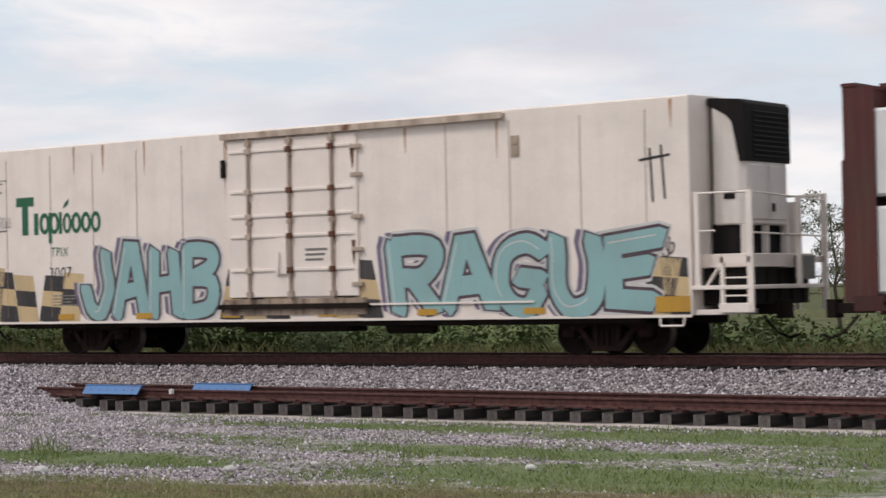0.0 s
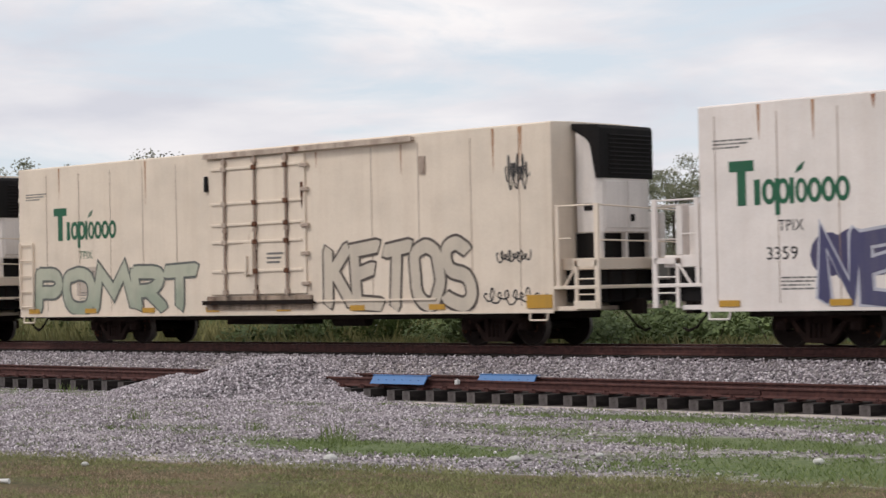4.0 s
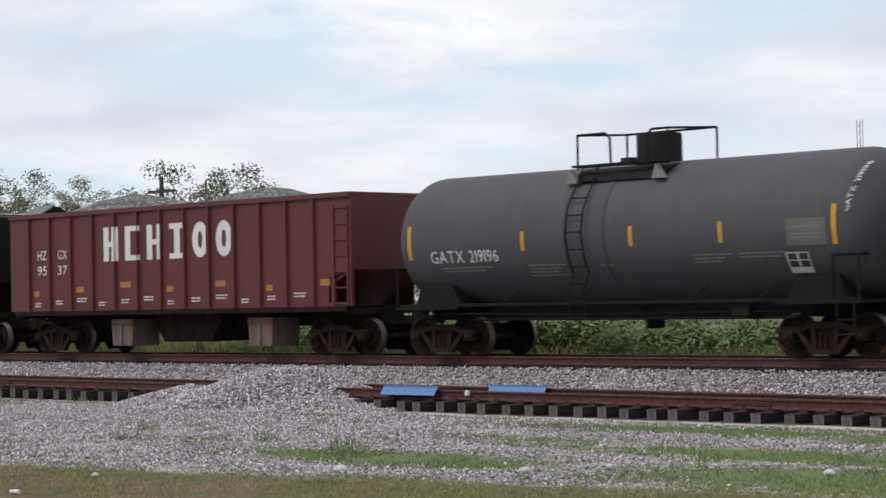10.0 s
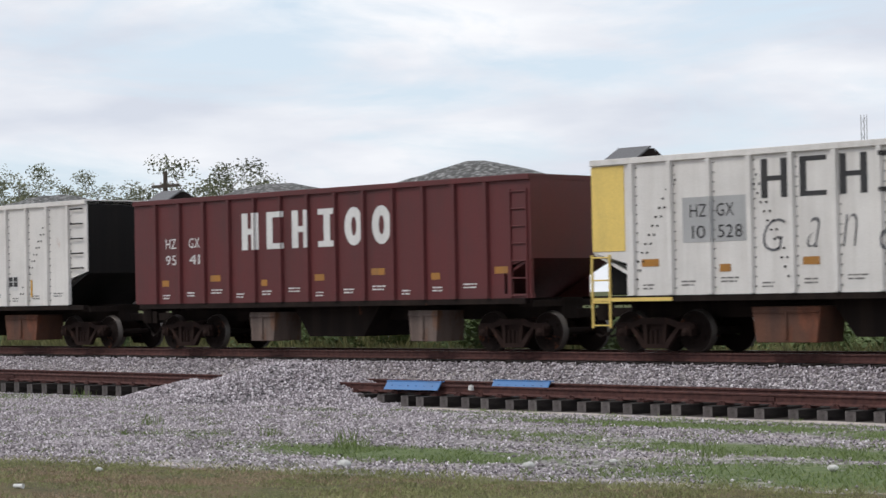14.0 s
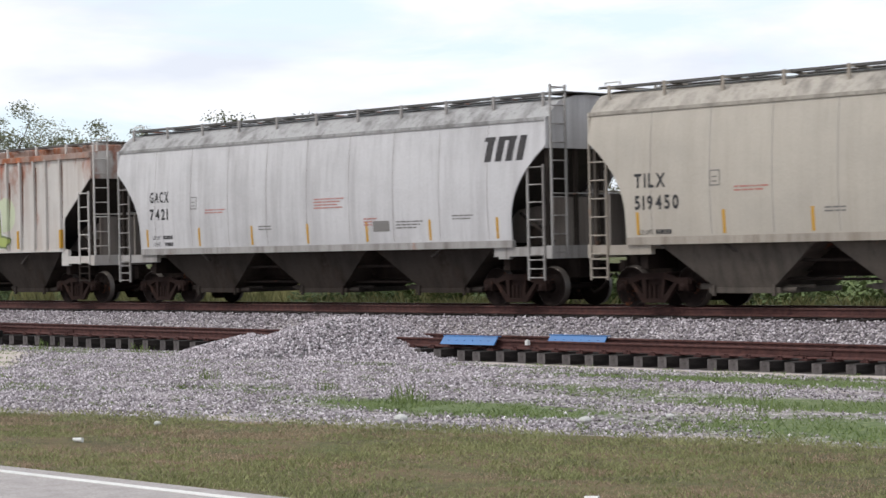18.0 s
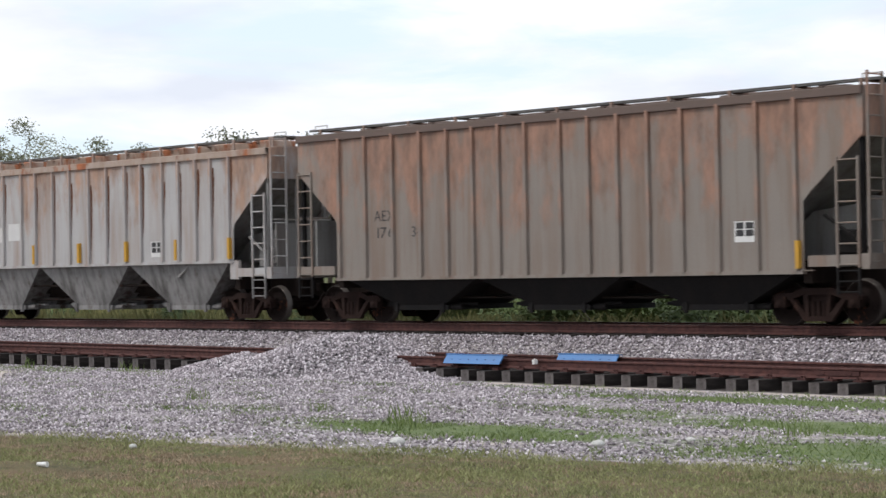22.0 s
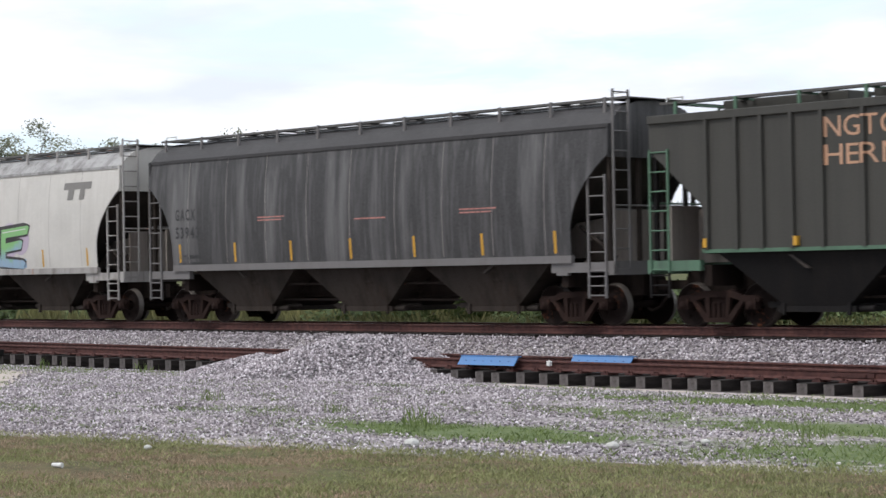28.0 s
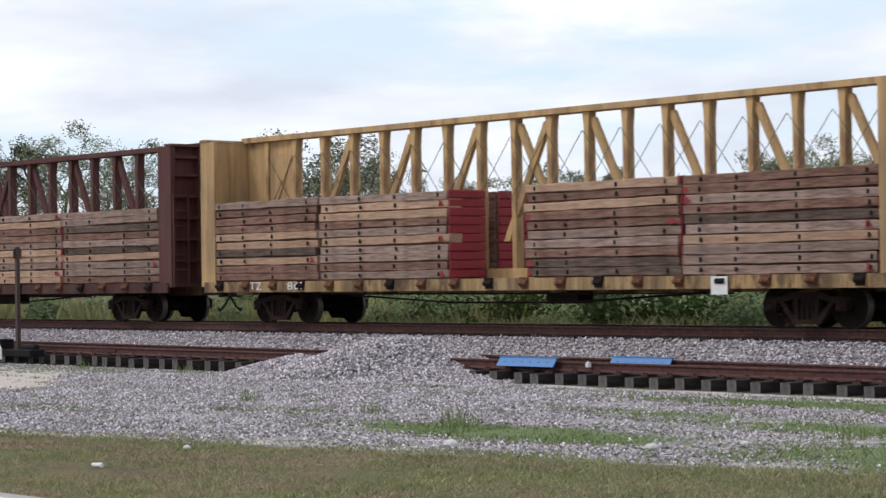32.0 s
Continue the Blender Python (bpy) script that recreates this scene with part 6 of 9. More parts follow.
    for side in (-1, 1):
        for x0, x1, tiers, cap in load:
            z = 1.14
            bundle = part("timber_load", Geo().box(x0 + 0.1, x1 - 0.1, -1.30 if side < 0 else 0.24, -0.24 if side < 0 else 1.30, 1.12, 1.14 + tiers * 0.212 - 0.03), tints[1], car, "stack of weathered railway timbers" + (" with red ends" if cap else ""))
            holes = [rng.uniform(0.04, 0.1), rng.uniform(0.27, 0.33), rng.uniform(0.58, 0.66), rng.uniform(0.9, 0.96)]
            for k in range(tiers):
                mesh = shared("timber %.1f %d" % (x1 - x0, k % 3), lambda: beam(x1 - x0, k % 3), 0.012)
                dx, dy = rng.uniform(-0.07, 0.07), rng.uniform(-0.03, 0.02)
                part("timber", mesh, tints[rng.choice((0, 0, 0, 1, 1, 2, 2, 3))], bundle, "", pose(x0 + dx, side * (1.24 + dy), z + 0.212 * k, rng.uniform(-1.5, 1.5), rng.uniform(-0.3, 0.3)))
                if side < 0:
                    for xb in holes:
                        if rng.random() < 0.85:
                            part("bolt_hole", shared("bolt hole", lambda: Geo().prism([(-0.03, -0.05), (0.03, -0.045), (0.035, 0.03), (-0.02, 0.055)], "y", -0.012, 0.01)), BLACK, bundle, "", pose(x0 + (x1 - x0) * xb + rng.uniform(-0.05, 0.05), -1.436, z + 0.212 * k + 0.10))
                    if rng.random() < 0.4:
                        part("red_smear", shared("red smear %d" % (k % 2), lambda: Geo().prism([(0, 0.02), (0.16 + 0.1 * (k % 2), 0.05), (0.1, 0.15), (0.02, 0.18)], "y", -0.01, 0.0)), redend, bundle, "", pose(x0 + rng.choice((0.02, x1 - x0 - 0.3)), -1.434, z + 0.212 * k))
            if cap:
                for k in range(tiers):
                    part("red_end", shared("red end %d" % (k % 3), lambda: Geo().box(0, 0.05, -0.60, 0.60, 0.0, 0.2), 0.02), redend, bundle, "red painted timber ends", pose(x1 + rng.uniform(-0.02, 0.02), side * 0.82, 1.142 + 0.212 * k))
    return car


# ---- the ground ----
def smooth(a, b, t):
    u = min(1.0, max(0.0, (t - a) / (b - a)))
    return u * u * (3 - 2 * u)


def ground_z(x, y):
    """Height of the ground: main line on a low bank, siding bed, flat verge, road."""
    if y > 0:
        z = -0.26 - 0.5 * smooth(2.2, 4.0, y)
    elif y > -3.5:
        z = -0.26 - 0.05 * smooth(-0.8, -1.2, y) - 0.58 * smooth(-1.9, -3.5, y)
        if -1.9 < y < -1.05:
            z += 0.05 * math.cos(2 * math.pi * (x + 82.0 - 0.275) / 0.55)
    else:
        z = -0.96 + 0.06 * smooth(-6.8, -8.6, y)
    return z


def pile_z(x, y):
    """Height of the heap of ballast tipped over the siding."""
    a = 1.06 * max(0.0, 1 - math.hypot((x + 34.9) / 3.1, (y + 5.1) / (2.0 if y > -5.1 else 3.6))) ** 0.82
    b = 0.52 * max(0.0, 1 - math.hypot((x + 37.6) / 2.3, (y + 5.9) / 1.7)) ** 0.75
    c = 0.40 * max(0.0, 1 - math.hypot((x + 33.0) / 2.6, (y + 6.2) / 2.4)) ** 0.9
    return min(0.86, max(a, b, c))


def lawn_edge(x):
    return min(-16.6, max(-21.2, -18.7 + 0.2 * (x + 20)))


WEEDS = [(-39.9, -6.75, 1.0, 0.3, 1.0), (-41.3, -8.4, 1.3, 0.4, 1.0), (-43.5, -7.0, 2.5, 0.45, 0.95), (-26.5, -7.75, 3.0, 0.4, 0.95), (-17.0, -7.6, 7.0, 0.5, 1.0), (-27.5, -15.0, 2.2, 0.5, 0.6), (-24.2, -9.1, 1.6, 0.45, 1.0), (-20.5, -8.9, 4.2, 0.75, 1.0), (-13.0, -9.2, 6.0, 1.3, 1.05), (-21.0, -15.7, 3.6, 1.15, 1.0), (-30.2, -8.6, 1.0, 0.4, 0.9), (-15.5, -12.6, 5.5, 1.2, 0.8),
         (-12.5, -15.4, 5.0, 1.9, 0.9), (-21.4, -11.9, 2.6, 0.6, 0.6), (-45.5, -7.5, 5.0, 0.8, 0.95), (-40.6, -7.2, 1.4, 0.4, 0.9), (-52.0, -8.2, 5.0, 1.0, 0.85), (-26.8, -14.4, 1.4, 0.6, 0.6), (-31.0, -16.6, 1.8, 0.7, 0.55), (-8.0, -11.0, 6.0, 4.0, 0.8)]


def weed_cover(x, y):
    w = 0.0
    for cx, cy, rx, ry, a in WEEDS:
        w = max(w, a * max(0.0, 1.25 - math.hypot((x - cx) / rx, (y - cy) / ry)))
    return min(1.0, w)


def sand_cover(x, y):
    e = lawn_edge(x)
    s = 0.5 * max(0.0, 1 - abs(y - e - 0.35) / 0.6)
    if x > -29.5:
        s = max(s, 1.2 * max(0.0, 1 - abs(y + 6.45) / 0.6))
        s = max(s, 0.28 * smooth(-29.5, -18, x) * smooth(-6.5, -9.0, y))
    s = max(s, 0.9 * smooth(0.4, -1.6, x + 38.3 + 1.32 * (y + 11.3)) * smooth(-7.6, -9.2, y) * smooth(-14.6, -12.8, y))
    s = max(s, 0.8 * max(0.0, 1.2 - math.hypot((x + 35.0) / 2.2, (y + 17.2) / 1.2)))
    return min(1.0, s)


def build_ground():
    xs = [-3000, -1200, -500, -250, -150, -110, -90] + [-76 + 0.4 * i for i in range(206)] + [12, 30, 80, 200, 600, 1500, 3000]
    ys = [-3000, -800, -200, -80, -45, -32] + [-28 + 0.3 * i for i in range(116)] + [9, 13, 20, 40, 90, 250, 900, 3000]
    g = Geo()
    v = []
    for y in ys:
        for x in xs:
            z = ground_z(x, y)
            if -76 <= x <= 7 and -28 <= y <= 7:
                z += 0.035 * (noise.noise((x * 0.7, y * 0.7, 0)) + 0.6 * noise.noise((x * 2.3, y * 2.3, 3))) * (0.35 if y > -6.4 else 1.0)
            v.append((x, y, z))
    k = len(xs)
    f = [(j * k + i, j * k + i + 1, (j + 1) * k + i + 1, (j + 1) * k + i) for j in range(len(ys) - 1) for i in range(k - 1)]
    g.add(v, f, True)
    m, n, l, b = nodes("verge: gravel, sand and grass")
    c = n.new("ShaderNodeTexCoord")
    sx = n.new("ShaderNodeSeparateXYZ")
    l.new(c.outputs["Object"], sx.inputs["Vector"])

    def math_node(op, a, d):
        q = n.new("ShaderNodeMath")
        q.operation = op
        for i, w in enumerate((a, d)):
            if isinstance(w, (int, float)):
                q.inputs[i].default_value = w
            else:
                l.new(w, q.inputs[i])
        return q.outputs[0]
    wob = math_node("MULTIPLY", math_node("SUBTRACT", noise_of(n, l, 0.35, 5), 0.5), 3.0)
    yy = math_node("ADD", sx.outputs["Y"], wob)
    fine = noise_of(n, l, 22.0, 5, rough=0.7)
    vor = n.new("ShaderNodeTexVoronoi")
    vor.inputs["Scale"].default_value = 16.0
    l.new(c.outputs["Object"], vor.inputs["Vector"])
    pick = n.new("ShaderNodeSeparateColor")
    l.new(vor.outputs["Color"], pick.inputs["Color"])
    gravel = blend(n, l, pick.outputs["Red"], (0.20, 0.176, 0.185), (0.74, 0.67, 0.70))
    # Gravel cells darken at their rims, a painted shade of the gaps.
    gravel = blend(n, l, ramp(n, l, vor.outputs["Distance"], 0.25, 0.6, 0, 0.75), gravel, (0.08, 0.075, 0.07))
    gravel = blend(n, l, ramp(n, l, noise_of(n, l, 0.5, 4), 0.4, 0.7, 0, 0.4), gravel, (0.36, 0.32, 0.30))
    sand = blend(n, l, fine, (0.36, 0.305, 0.27), (0.62, 0.55, 0.49))
    lawn = blend(n, l, ramp(n, l, noise_of(n, l, 7.0, 6), 0.35, 0.7), (0.06, 0.055, 0.028), (0.15, 0.125, 0.07))
    lawn = blend(n, l, ramp(n, l, noise_of(n, l, 0.8, 6, rough=0.7), 0.42, 0.62, 0, 0.75), lawn, (0.17, 0.115, 0.072))
    lawn = blend(n, l, ramp(n, l, noise_of(n, l, 1.4, 6, (0.7, 1.3, 1), (9, 4, 0), 0.7), 0.48, 0.62, 0, 0.7), lawn, (0.10, 0.115, 0.045))
    weed = blend(n, l, ramp(n, l, noise_of(n, l, 9.0, 6), 0.35, 0.7), (0.065, 0.105, 0.03), (0.165, 0.20, 0.08))
    col = gravel
    at = n.new("ShaderNodeAttribute")
    at.attribute_name = "cover"
    cov = n.new("ShaderNodeSeparateColor")
    l.new(at.outputs["Color"], cov.inputs["Color"])
    speck = math_node("MULTIPLY", math_node("SUBTRACT", noise_of(n, l, 2.6, 7, (0.8, 1.3, 1), rough=0.7), 0.5), 1.7)
    broad = math_node("MULTIPLY", math_node("SUBTRACT", noise_of(n, l, 0.9, 5, (0.6, 1.4, 1), (7, 2, 0), 0.65), 0.5), 1.8)
    sandy = ramp(n, l, math_node("ADD", cov.outputs["Green"], broad), 0.38, 0.62, 0, 0.85)
    col = blend(n, l, sandy, col, sand)
    verge = ramp(n, l, math_node("ADD", cov.outputs["Red"], speck), 0.20, 0.55, 0, 0.9)
    col = blend(n, l, verge, col, weed)
    col = blend(n, l, ramp(n, l, math_node("ADD", cov.outputs["Blue"], math_node("MULTIPLY", speck, 0.35)), 0.42, 0.58), col, lawn)
    # Siding bed near-black: soil plus the shade between ties, put into its colour.
    gap_shade = math_node("MULTIPLY", ramp(n, l, sx.outputs["Y"], -6.25, -6.0), ramp(n, l, sx.outputs["Y"], -3.3, -3.6))
    col = blend(n, l, gap_shade, col, blend(n, l, fine, (0.02, 0.016, 0.014), (0.06, 0.05, 0.045)))
    far = ramp(n, l, sx.outputs["Y"], 3.0, 4.5)
    col = blend(n, l, far, col, blend(n, l, ramp(n, l, noise_of(n, l, 0.7, 7), 0.35, 0.7), (0.045, 0.058, 0.02), (0.14, 0.135, 0.06)))
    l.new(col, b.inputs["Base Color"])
    b.inputs["Roughness"].default_value = 0.95
    b.inputs["Specular IOR Level"].default_value = 0.15
    bump(n, l, b, vor.outputs["Distance"], 0.03, 0.6)
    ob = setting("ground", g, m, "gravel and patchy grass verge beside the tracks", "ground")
    cover = ob.data.color_attributes.new("cover", "FLOAT_COLOR", "POINT")
    flat = []
    for y in ys:
        for x in xs:
            near = y < -6.0
            flat += [weed_cover(x, y) if near else 0, sand_cover(x, y) if near else 0, 0.5 + 0.6 * max(-0.8, min(0.8, lawn_edge(x) - y)) if near else 0, 1]
    cover.data.foreach_set("color", flat)
    # heap of ballast
    nx, ny = 90, 60
    v = []
    for j in range(ny + 1):
        for i in range(nx + 1):
            x, y = -42.0 + 12.0 * i / nx, -10.0 + 7.0 * j / ny
            h = pile_z(x, y)
            rough = 0.06 * (noise.noise((x * 5, y * 5, 1)) + 0.7 * noise.noise((x * 11, y * 11, 2)))
            v.append((x, y, ground_z(x, y) - 0.10 + h * 1.04 + (rough if h > 0 else 0)))
    f = [(j * (nx + 1) + i, j * (nx + 1) + i + 1, (j + 1) * (nx + 1) + i + 1, (j + 1) * (nx + 1) + i) for j in range(ny) for i in range(nx)]
    hm, n, l, b = nodes("tipped ballast")
    c = n.new("ShaderNodeTexCoord")
    vor = n.new("ShaderNodeTexVoronoi")
    vor.inputs["Scale"].default_value = 9.0
    l.new(c.outputs["Object"], vor.inputs["Vector"])
    pick = n.new("ShaderNodeSeparateColor")
    l.new(vor.outputs["Color"], pick.inputs["Color"])
    hc = blend(n, l, pick.outputs["Red"], (0.13, 0.118, 0.122), (0.58, 0.54, 0.555))
    # Crevices of the mound get their shade from this dark blend.
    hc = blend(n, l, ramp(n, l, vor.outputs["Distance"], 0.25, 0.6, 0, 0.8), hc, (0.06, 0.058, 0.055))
    l.new(hc, b.inputs["Base Color"])
    b.inputs["Roughness"].default_value = 0.95
    bump(n, l, b, vor.outputs["Distance"], 0.05, 1.0)
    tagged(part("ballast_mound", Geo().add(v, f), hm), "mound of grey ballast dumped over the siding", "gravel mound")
    # road
    asphalt = rough_stuff("sunbleached asphalt", (0.30, 0.27, 0.26), (0.42, 0.385, 0.37), 30.0, 0.9, 0.006)
    setting("road", Geo().box(-600, 600, -31.4, -24.35, -1.0, -0.862), asphalt, "pale worn asphalt road along the verge", "road")
    setting("road_line", Geo().box(-600, 600, -24.75, -24.62, -0.87, -0.856), paint("road white", (0.7, 0.68, 0.65), streak=0, seed=41), "white edge line on the road", "road marking")


def rail_profile(y, z):
    """Rail standing with the middle of its head at y and its top at z."""
    h = 0.185
    half = [(0.0, 0), (0.030, -0.002), (0.037, -0.012), (0.037, -0.038), (0.012, -0.05), (0.010, -h + 0.045), (0.072, -h + 0.014), (0.074, -h)]
    return [(y - a, z + d) for a, d in half[::-1]] + [(y + a, z + d) for a, d in half[1:]]


def build_track():
    main = thing("main_track", "main line of rusty rails on grey ballast", "railway track", "", "structure")
    side = thing("siding_track", "rusty siding on dark ties half buried in gravel", "railway track", "", "structure")
    for y in (-0.755, 0.755):
        part("rail", Geo().prism(rail_profile(y, 0.0), "x", -850, 800), RAILM, main)
        part("rail_head", Geo().box(-850, 800, y - 0.028, y + 0.028, -0.01, 0.001), RAILTOP, main, "head run bright")
    for y in (-5.515, -4.005):
        part("rail", Geo().prism(rail_profile(y, -0.505), "x", -260, 90), RAILM, side)
    # joint bars
    bar = shared("joint bar", lambda: Geo().box(-0.45, 0.45, -0.045, -0.012, -0.135, -0.055).box(-0.3, -0.25, -0.06, -0.04, -0.11, -0.08).box(0.25, 0.3, -0.06, -0.04, -0.11, -0.08))
    for x in (-21.9, -46.0, -58.0, -10.0):
        part("joint_bar", bar, RAILM, side, "", pose(x, -5.515, -0.505))
    tie = shared("tie", lambda: Geo().box(-0.115, 0.115, -1.3, 1.3, -0.25, 0.0), 0.012)
    rng = random.Random(3)
    for i in range(116):
        x = -74.0 + 0.612 * i
        t = part("tie", tie, TIEM, side, "", pose(x + rng.uniform(-0.05, 0.05), -4.76 + rng.uniform(-0.06, 0.06), -0.722 + rng.uniform(-0.012, 0.006), rng.uniform(-0.4, 0.4), 0, rng.uniform(-1.5, 1.5)))
        part("end_grain", shared("tie end", lambda: Geo().box(-0.108, 0.108, -1.304, -1.29, -0.24, -0.008)), ENDG, t, "bleached end grain")
        part("tie_plate", shared("tie plate", lambda: Geo().box(-0.09, 0.09, -0.15, 0.15, 0.0, 0.034).box(-0.045, -0.01, -0.125, -0.085, 0.034, 0.075).box(0.02, 0.05, -0.125, -0.085, 0.034, 0.07)), RAILM, t, "", pose(0, -0.755, 0))
    for i in range(150):
        x = -82.0 + 0.55 * i
        part("tie", tie, TIEM, main, "", pose(x + rng.uniform(-0.03, 0.03), rng.uniform(-0.04, 0.04), -0.195, 0, 0, rng.uniform(-1, 1)))
    side.matrix_basis = pose(-36, 0, 0, 0, 0.16, 0) @ pose(36, 0, 0)
    # blue rail guards
    blue = paint("guard blue", (0.075, 0.20, 0.44), (0.12, 0.16, 0.25), 0.25, 0.02, 43, 0.45)
    for x, y in ((-31.4, -5.60), (-29.7, -4.10)):
        th = thing("rail_guard", "blue painted steel guard lying against the siding rail", "rail guard", "blue rail guards")
        th.matrix_basis = pose(x, y, -0.488 if y < -5 else -0.515) @ Matrix.Diagonal((1, 1, 0.85, 1))
        body = part("skirt", Geo().prism([(0.0, 0.03), (-0.03, 0.035), (-0.16, -0.17), (-0.13, -0.17), (-0.02, 0.0)], "x", 0, 1.6), blue, th)
        part("lip", Geo().box(-0.02, 1.62, -0.045, 0.06, 0.025, 0.05), blue, th)
        for k in range(6):
            part("slot", Geo().prism([(0.18 + 0.24 * k, -0.065), (0.23 + 0.24 * k, -0.065), (0.22 + 0.24 * k, -0.09), (0.19 + 0.24 * k, -0.09)], "y", -0.103, -0.085), paint("guard shade", (0.03, 0.09, 0.24), seed=44), body)
    th = thing("marker_box", "small white marker box on the siding rail", "marker")
    th.matrix_basis = pose(-28.95, -5.62, -0.57)
    part("box", Geo().box(-0.042, 0.042, -0.05, 0.04, -0.05, 0.045), WHITE, th, "", None, 0.008)
    part("knob", Geo().tube((0, -0.01, 0.045), (0, -0.01, 0.07), 0.014), WHITE, th)
    # switch stand
    st = thing("switch_stand", "dark switch stand with a white throw lever beside the siding", "switch stand")
    st.matrix_basis = pose(-49.1, -6.25, -0.72)
    part("mast", Geo().box(-0.05, 0.05, -0.05, 0.05, 0, 2.85), paint("mast brown", (0.05, 0.03, 0.026), seed=45), st)
    part("base", Geo().box(-1.0, 0.9, -0.2, 0.25, -0.02, 0.16).box(-1.05, -0.55, -0.2, 0.2, 0.12, 0.42).tube((0.1, 0.1, 0.2), (0.75, 0.1, 0.2), 0.1), BLACK, st, "", None, 0.02)
    part("lever", Geo().line([(-0.75, -0.25, 0.46), (-0.3, -0.35, 0.16), (-0.28, -0.35, -0.1)], 0.035), WHITE, st, "white throw lever")
    part("target", Geo().box(-0.02, 0.02, -0.12, 0.12, 2.55, 2.8), paint("mast brown", (0.05, 0.03, 0.026), seed=45), st)


def soup(name, verts, faces):
    """A mesh of many like pieces: verts (n, k, 3), faces (m, 3) of each piece."""
    n, k = verts.shape[:2]
    all_faces = (faces[None] + (np.arange(n) * k)[:, None, None]).reshape(-1, 3)
    me = bpy.data.meshes.new(name)
    me.vertices.add(n * k)
    me.vertices.foreach_set("co", verts.astype(np.float32).ravel())
    me.loops.add(all_faces.size)
    me.loops.foreach_set("vertex_index", all_faces.astype(np.int32).ravel())
    me.polygons.add(len(all_faces))
    me.polygons.foreach_set("loop_start", np.arange(0, all_faces.size, 3, dtype=np.int32))
    me.polygons.foreach_set("loop_total", np.full(len(all_faces), 3, dtype=np.int32))
    me.update(calc_edges=True)
    me.validate()
    return me


def scatter_stones():
    rng = random.Random(11)
    base = np.array([(1, 0, 0), (-1, 0, 0), (0, 1, 0), (0, -1, 0), (0, 0, 1), (0, 0, -0.8)], dtype=float)
    faces = np.array([(0, 2, 4), (2, 1, 4), (1, 3, 4), (3, 0, 4), (2, 0, 5), (1, 2, 5), (3, 1, 5), (0, 3, 5)])
    spots = []
    for _ in range(42000):
        x, y = rng.uniform(-76, -8), rng.uniform(-3.4, -1.0)
        spots.append((x, y, ground_z(x, y) + 0.02, rng.uniform(0.02, 0.045)))
    for _ in range(30000):
        x, y = rng.uniform(-41, -30.5), rng.uniform(-9, -3.2)
        h = pile_z(x, y)
        if h > 0.06:
            spots.append((x, y, ground_z(x, y) - 0.10 + h * 1.04 + 0.02, rng.uniform(0.02, 0.045)))
    for _ in range(150000):
        x, y = rng.uniform(-54, -10), rng.uniform(-19.5, -6.3)
        if y > lawn_edge(x) + 0.1 and rng.random() > 0.7 * weed_cover(x, y) + 1.2 * sand_cover(x, y) + (0.0 if x < -24 else 0.22):
            spots.append((x, y, ground_z(x, y) + 0.012, rng.uniform(0.012, 0.034)))
    p = np.array(spots)
    gen = np.random.RandomState(12)
    n = len(p)
    q = base[None] * gen.uniform(0.55, 1.25, (n, 6, 1)) * p[:, 3][:, None, None]
    a = gen.uniform(0, 6.28, (n, 1))
    x, y = q[..., 0] * np.cos(a) - q[..., 1] * np.sin(a), q[..., 0] * np.sin(a) + q[..., 1] * np.cos(a)
    z = q[..., 2] * 0.85 + gen.uniform(-0.35, 0.35, (n, 6)) * p[:, 3][:, None]
    g = soup("ballast_stones", np.stack([x, y, z], -1) + p[:, None, :3], faces)
    tagged(part("ballast_stones", g, STONE), "loose grey ballast stones along the tracks", "ballast", "", "stuff")
    for x, y, r in ((-19.6, -17.8, 0.10), (-17.4, -16.6, 0.08), (-16.9, -15.5, 0.06), (-13.9, -14.9, 0.07), (-22.0, -20.0, 0.05)):
        rk = Geo()
        rng2 = random.Random(int(x * 10))
        vs, fs = [], []
        bm = bmesh.new()
        bmesh.ops.create_icosphere(bm, subdivisions=2, radius=r)
        for q in bm.verts:
            q.co *= 1 + 0.22 * noise.noise(q.co * 18 + Vector((x, y, 0)))
            q.co.z *= 0.65
        me = bpy.data.meshes.new("rock")
        bm.to_mesh(me)
        bm.free()
        tagged(part("rock", me, rough_stuff("pale limestone", (0.5, 0.49, 0.46), (0.7, 0.69, 0.66), 20, 0.9), None, "", pose(x, y, -0.88 + r * 0.3)), "pale stone lying in the grass", "rock", "pale rocks")
    for x, y in ((-20.6, -22.2), (-11.6, -22.9)):
        lt = thing("litter", "white crumpled litter lying in the grass", "litter", "litter")
        lt.matrix_basis = pose(x, y, -0.87, 0, 0, 20) @ Matrix.Scale(0.62, 4)
        part("cup", Geo().tube((-0.11, 0, 0.05), (0.09, 0, 0.045), 0.035, 10, 0.048), WHITE, lt)
        part("lid", Geo().tube((0.09, 0, 0.045), (0.105, 0, 0.045), 0.052, 10), WHITE, lt)


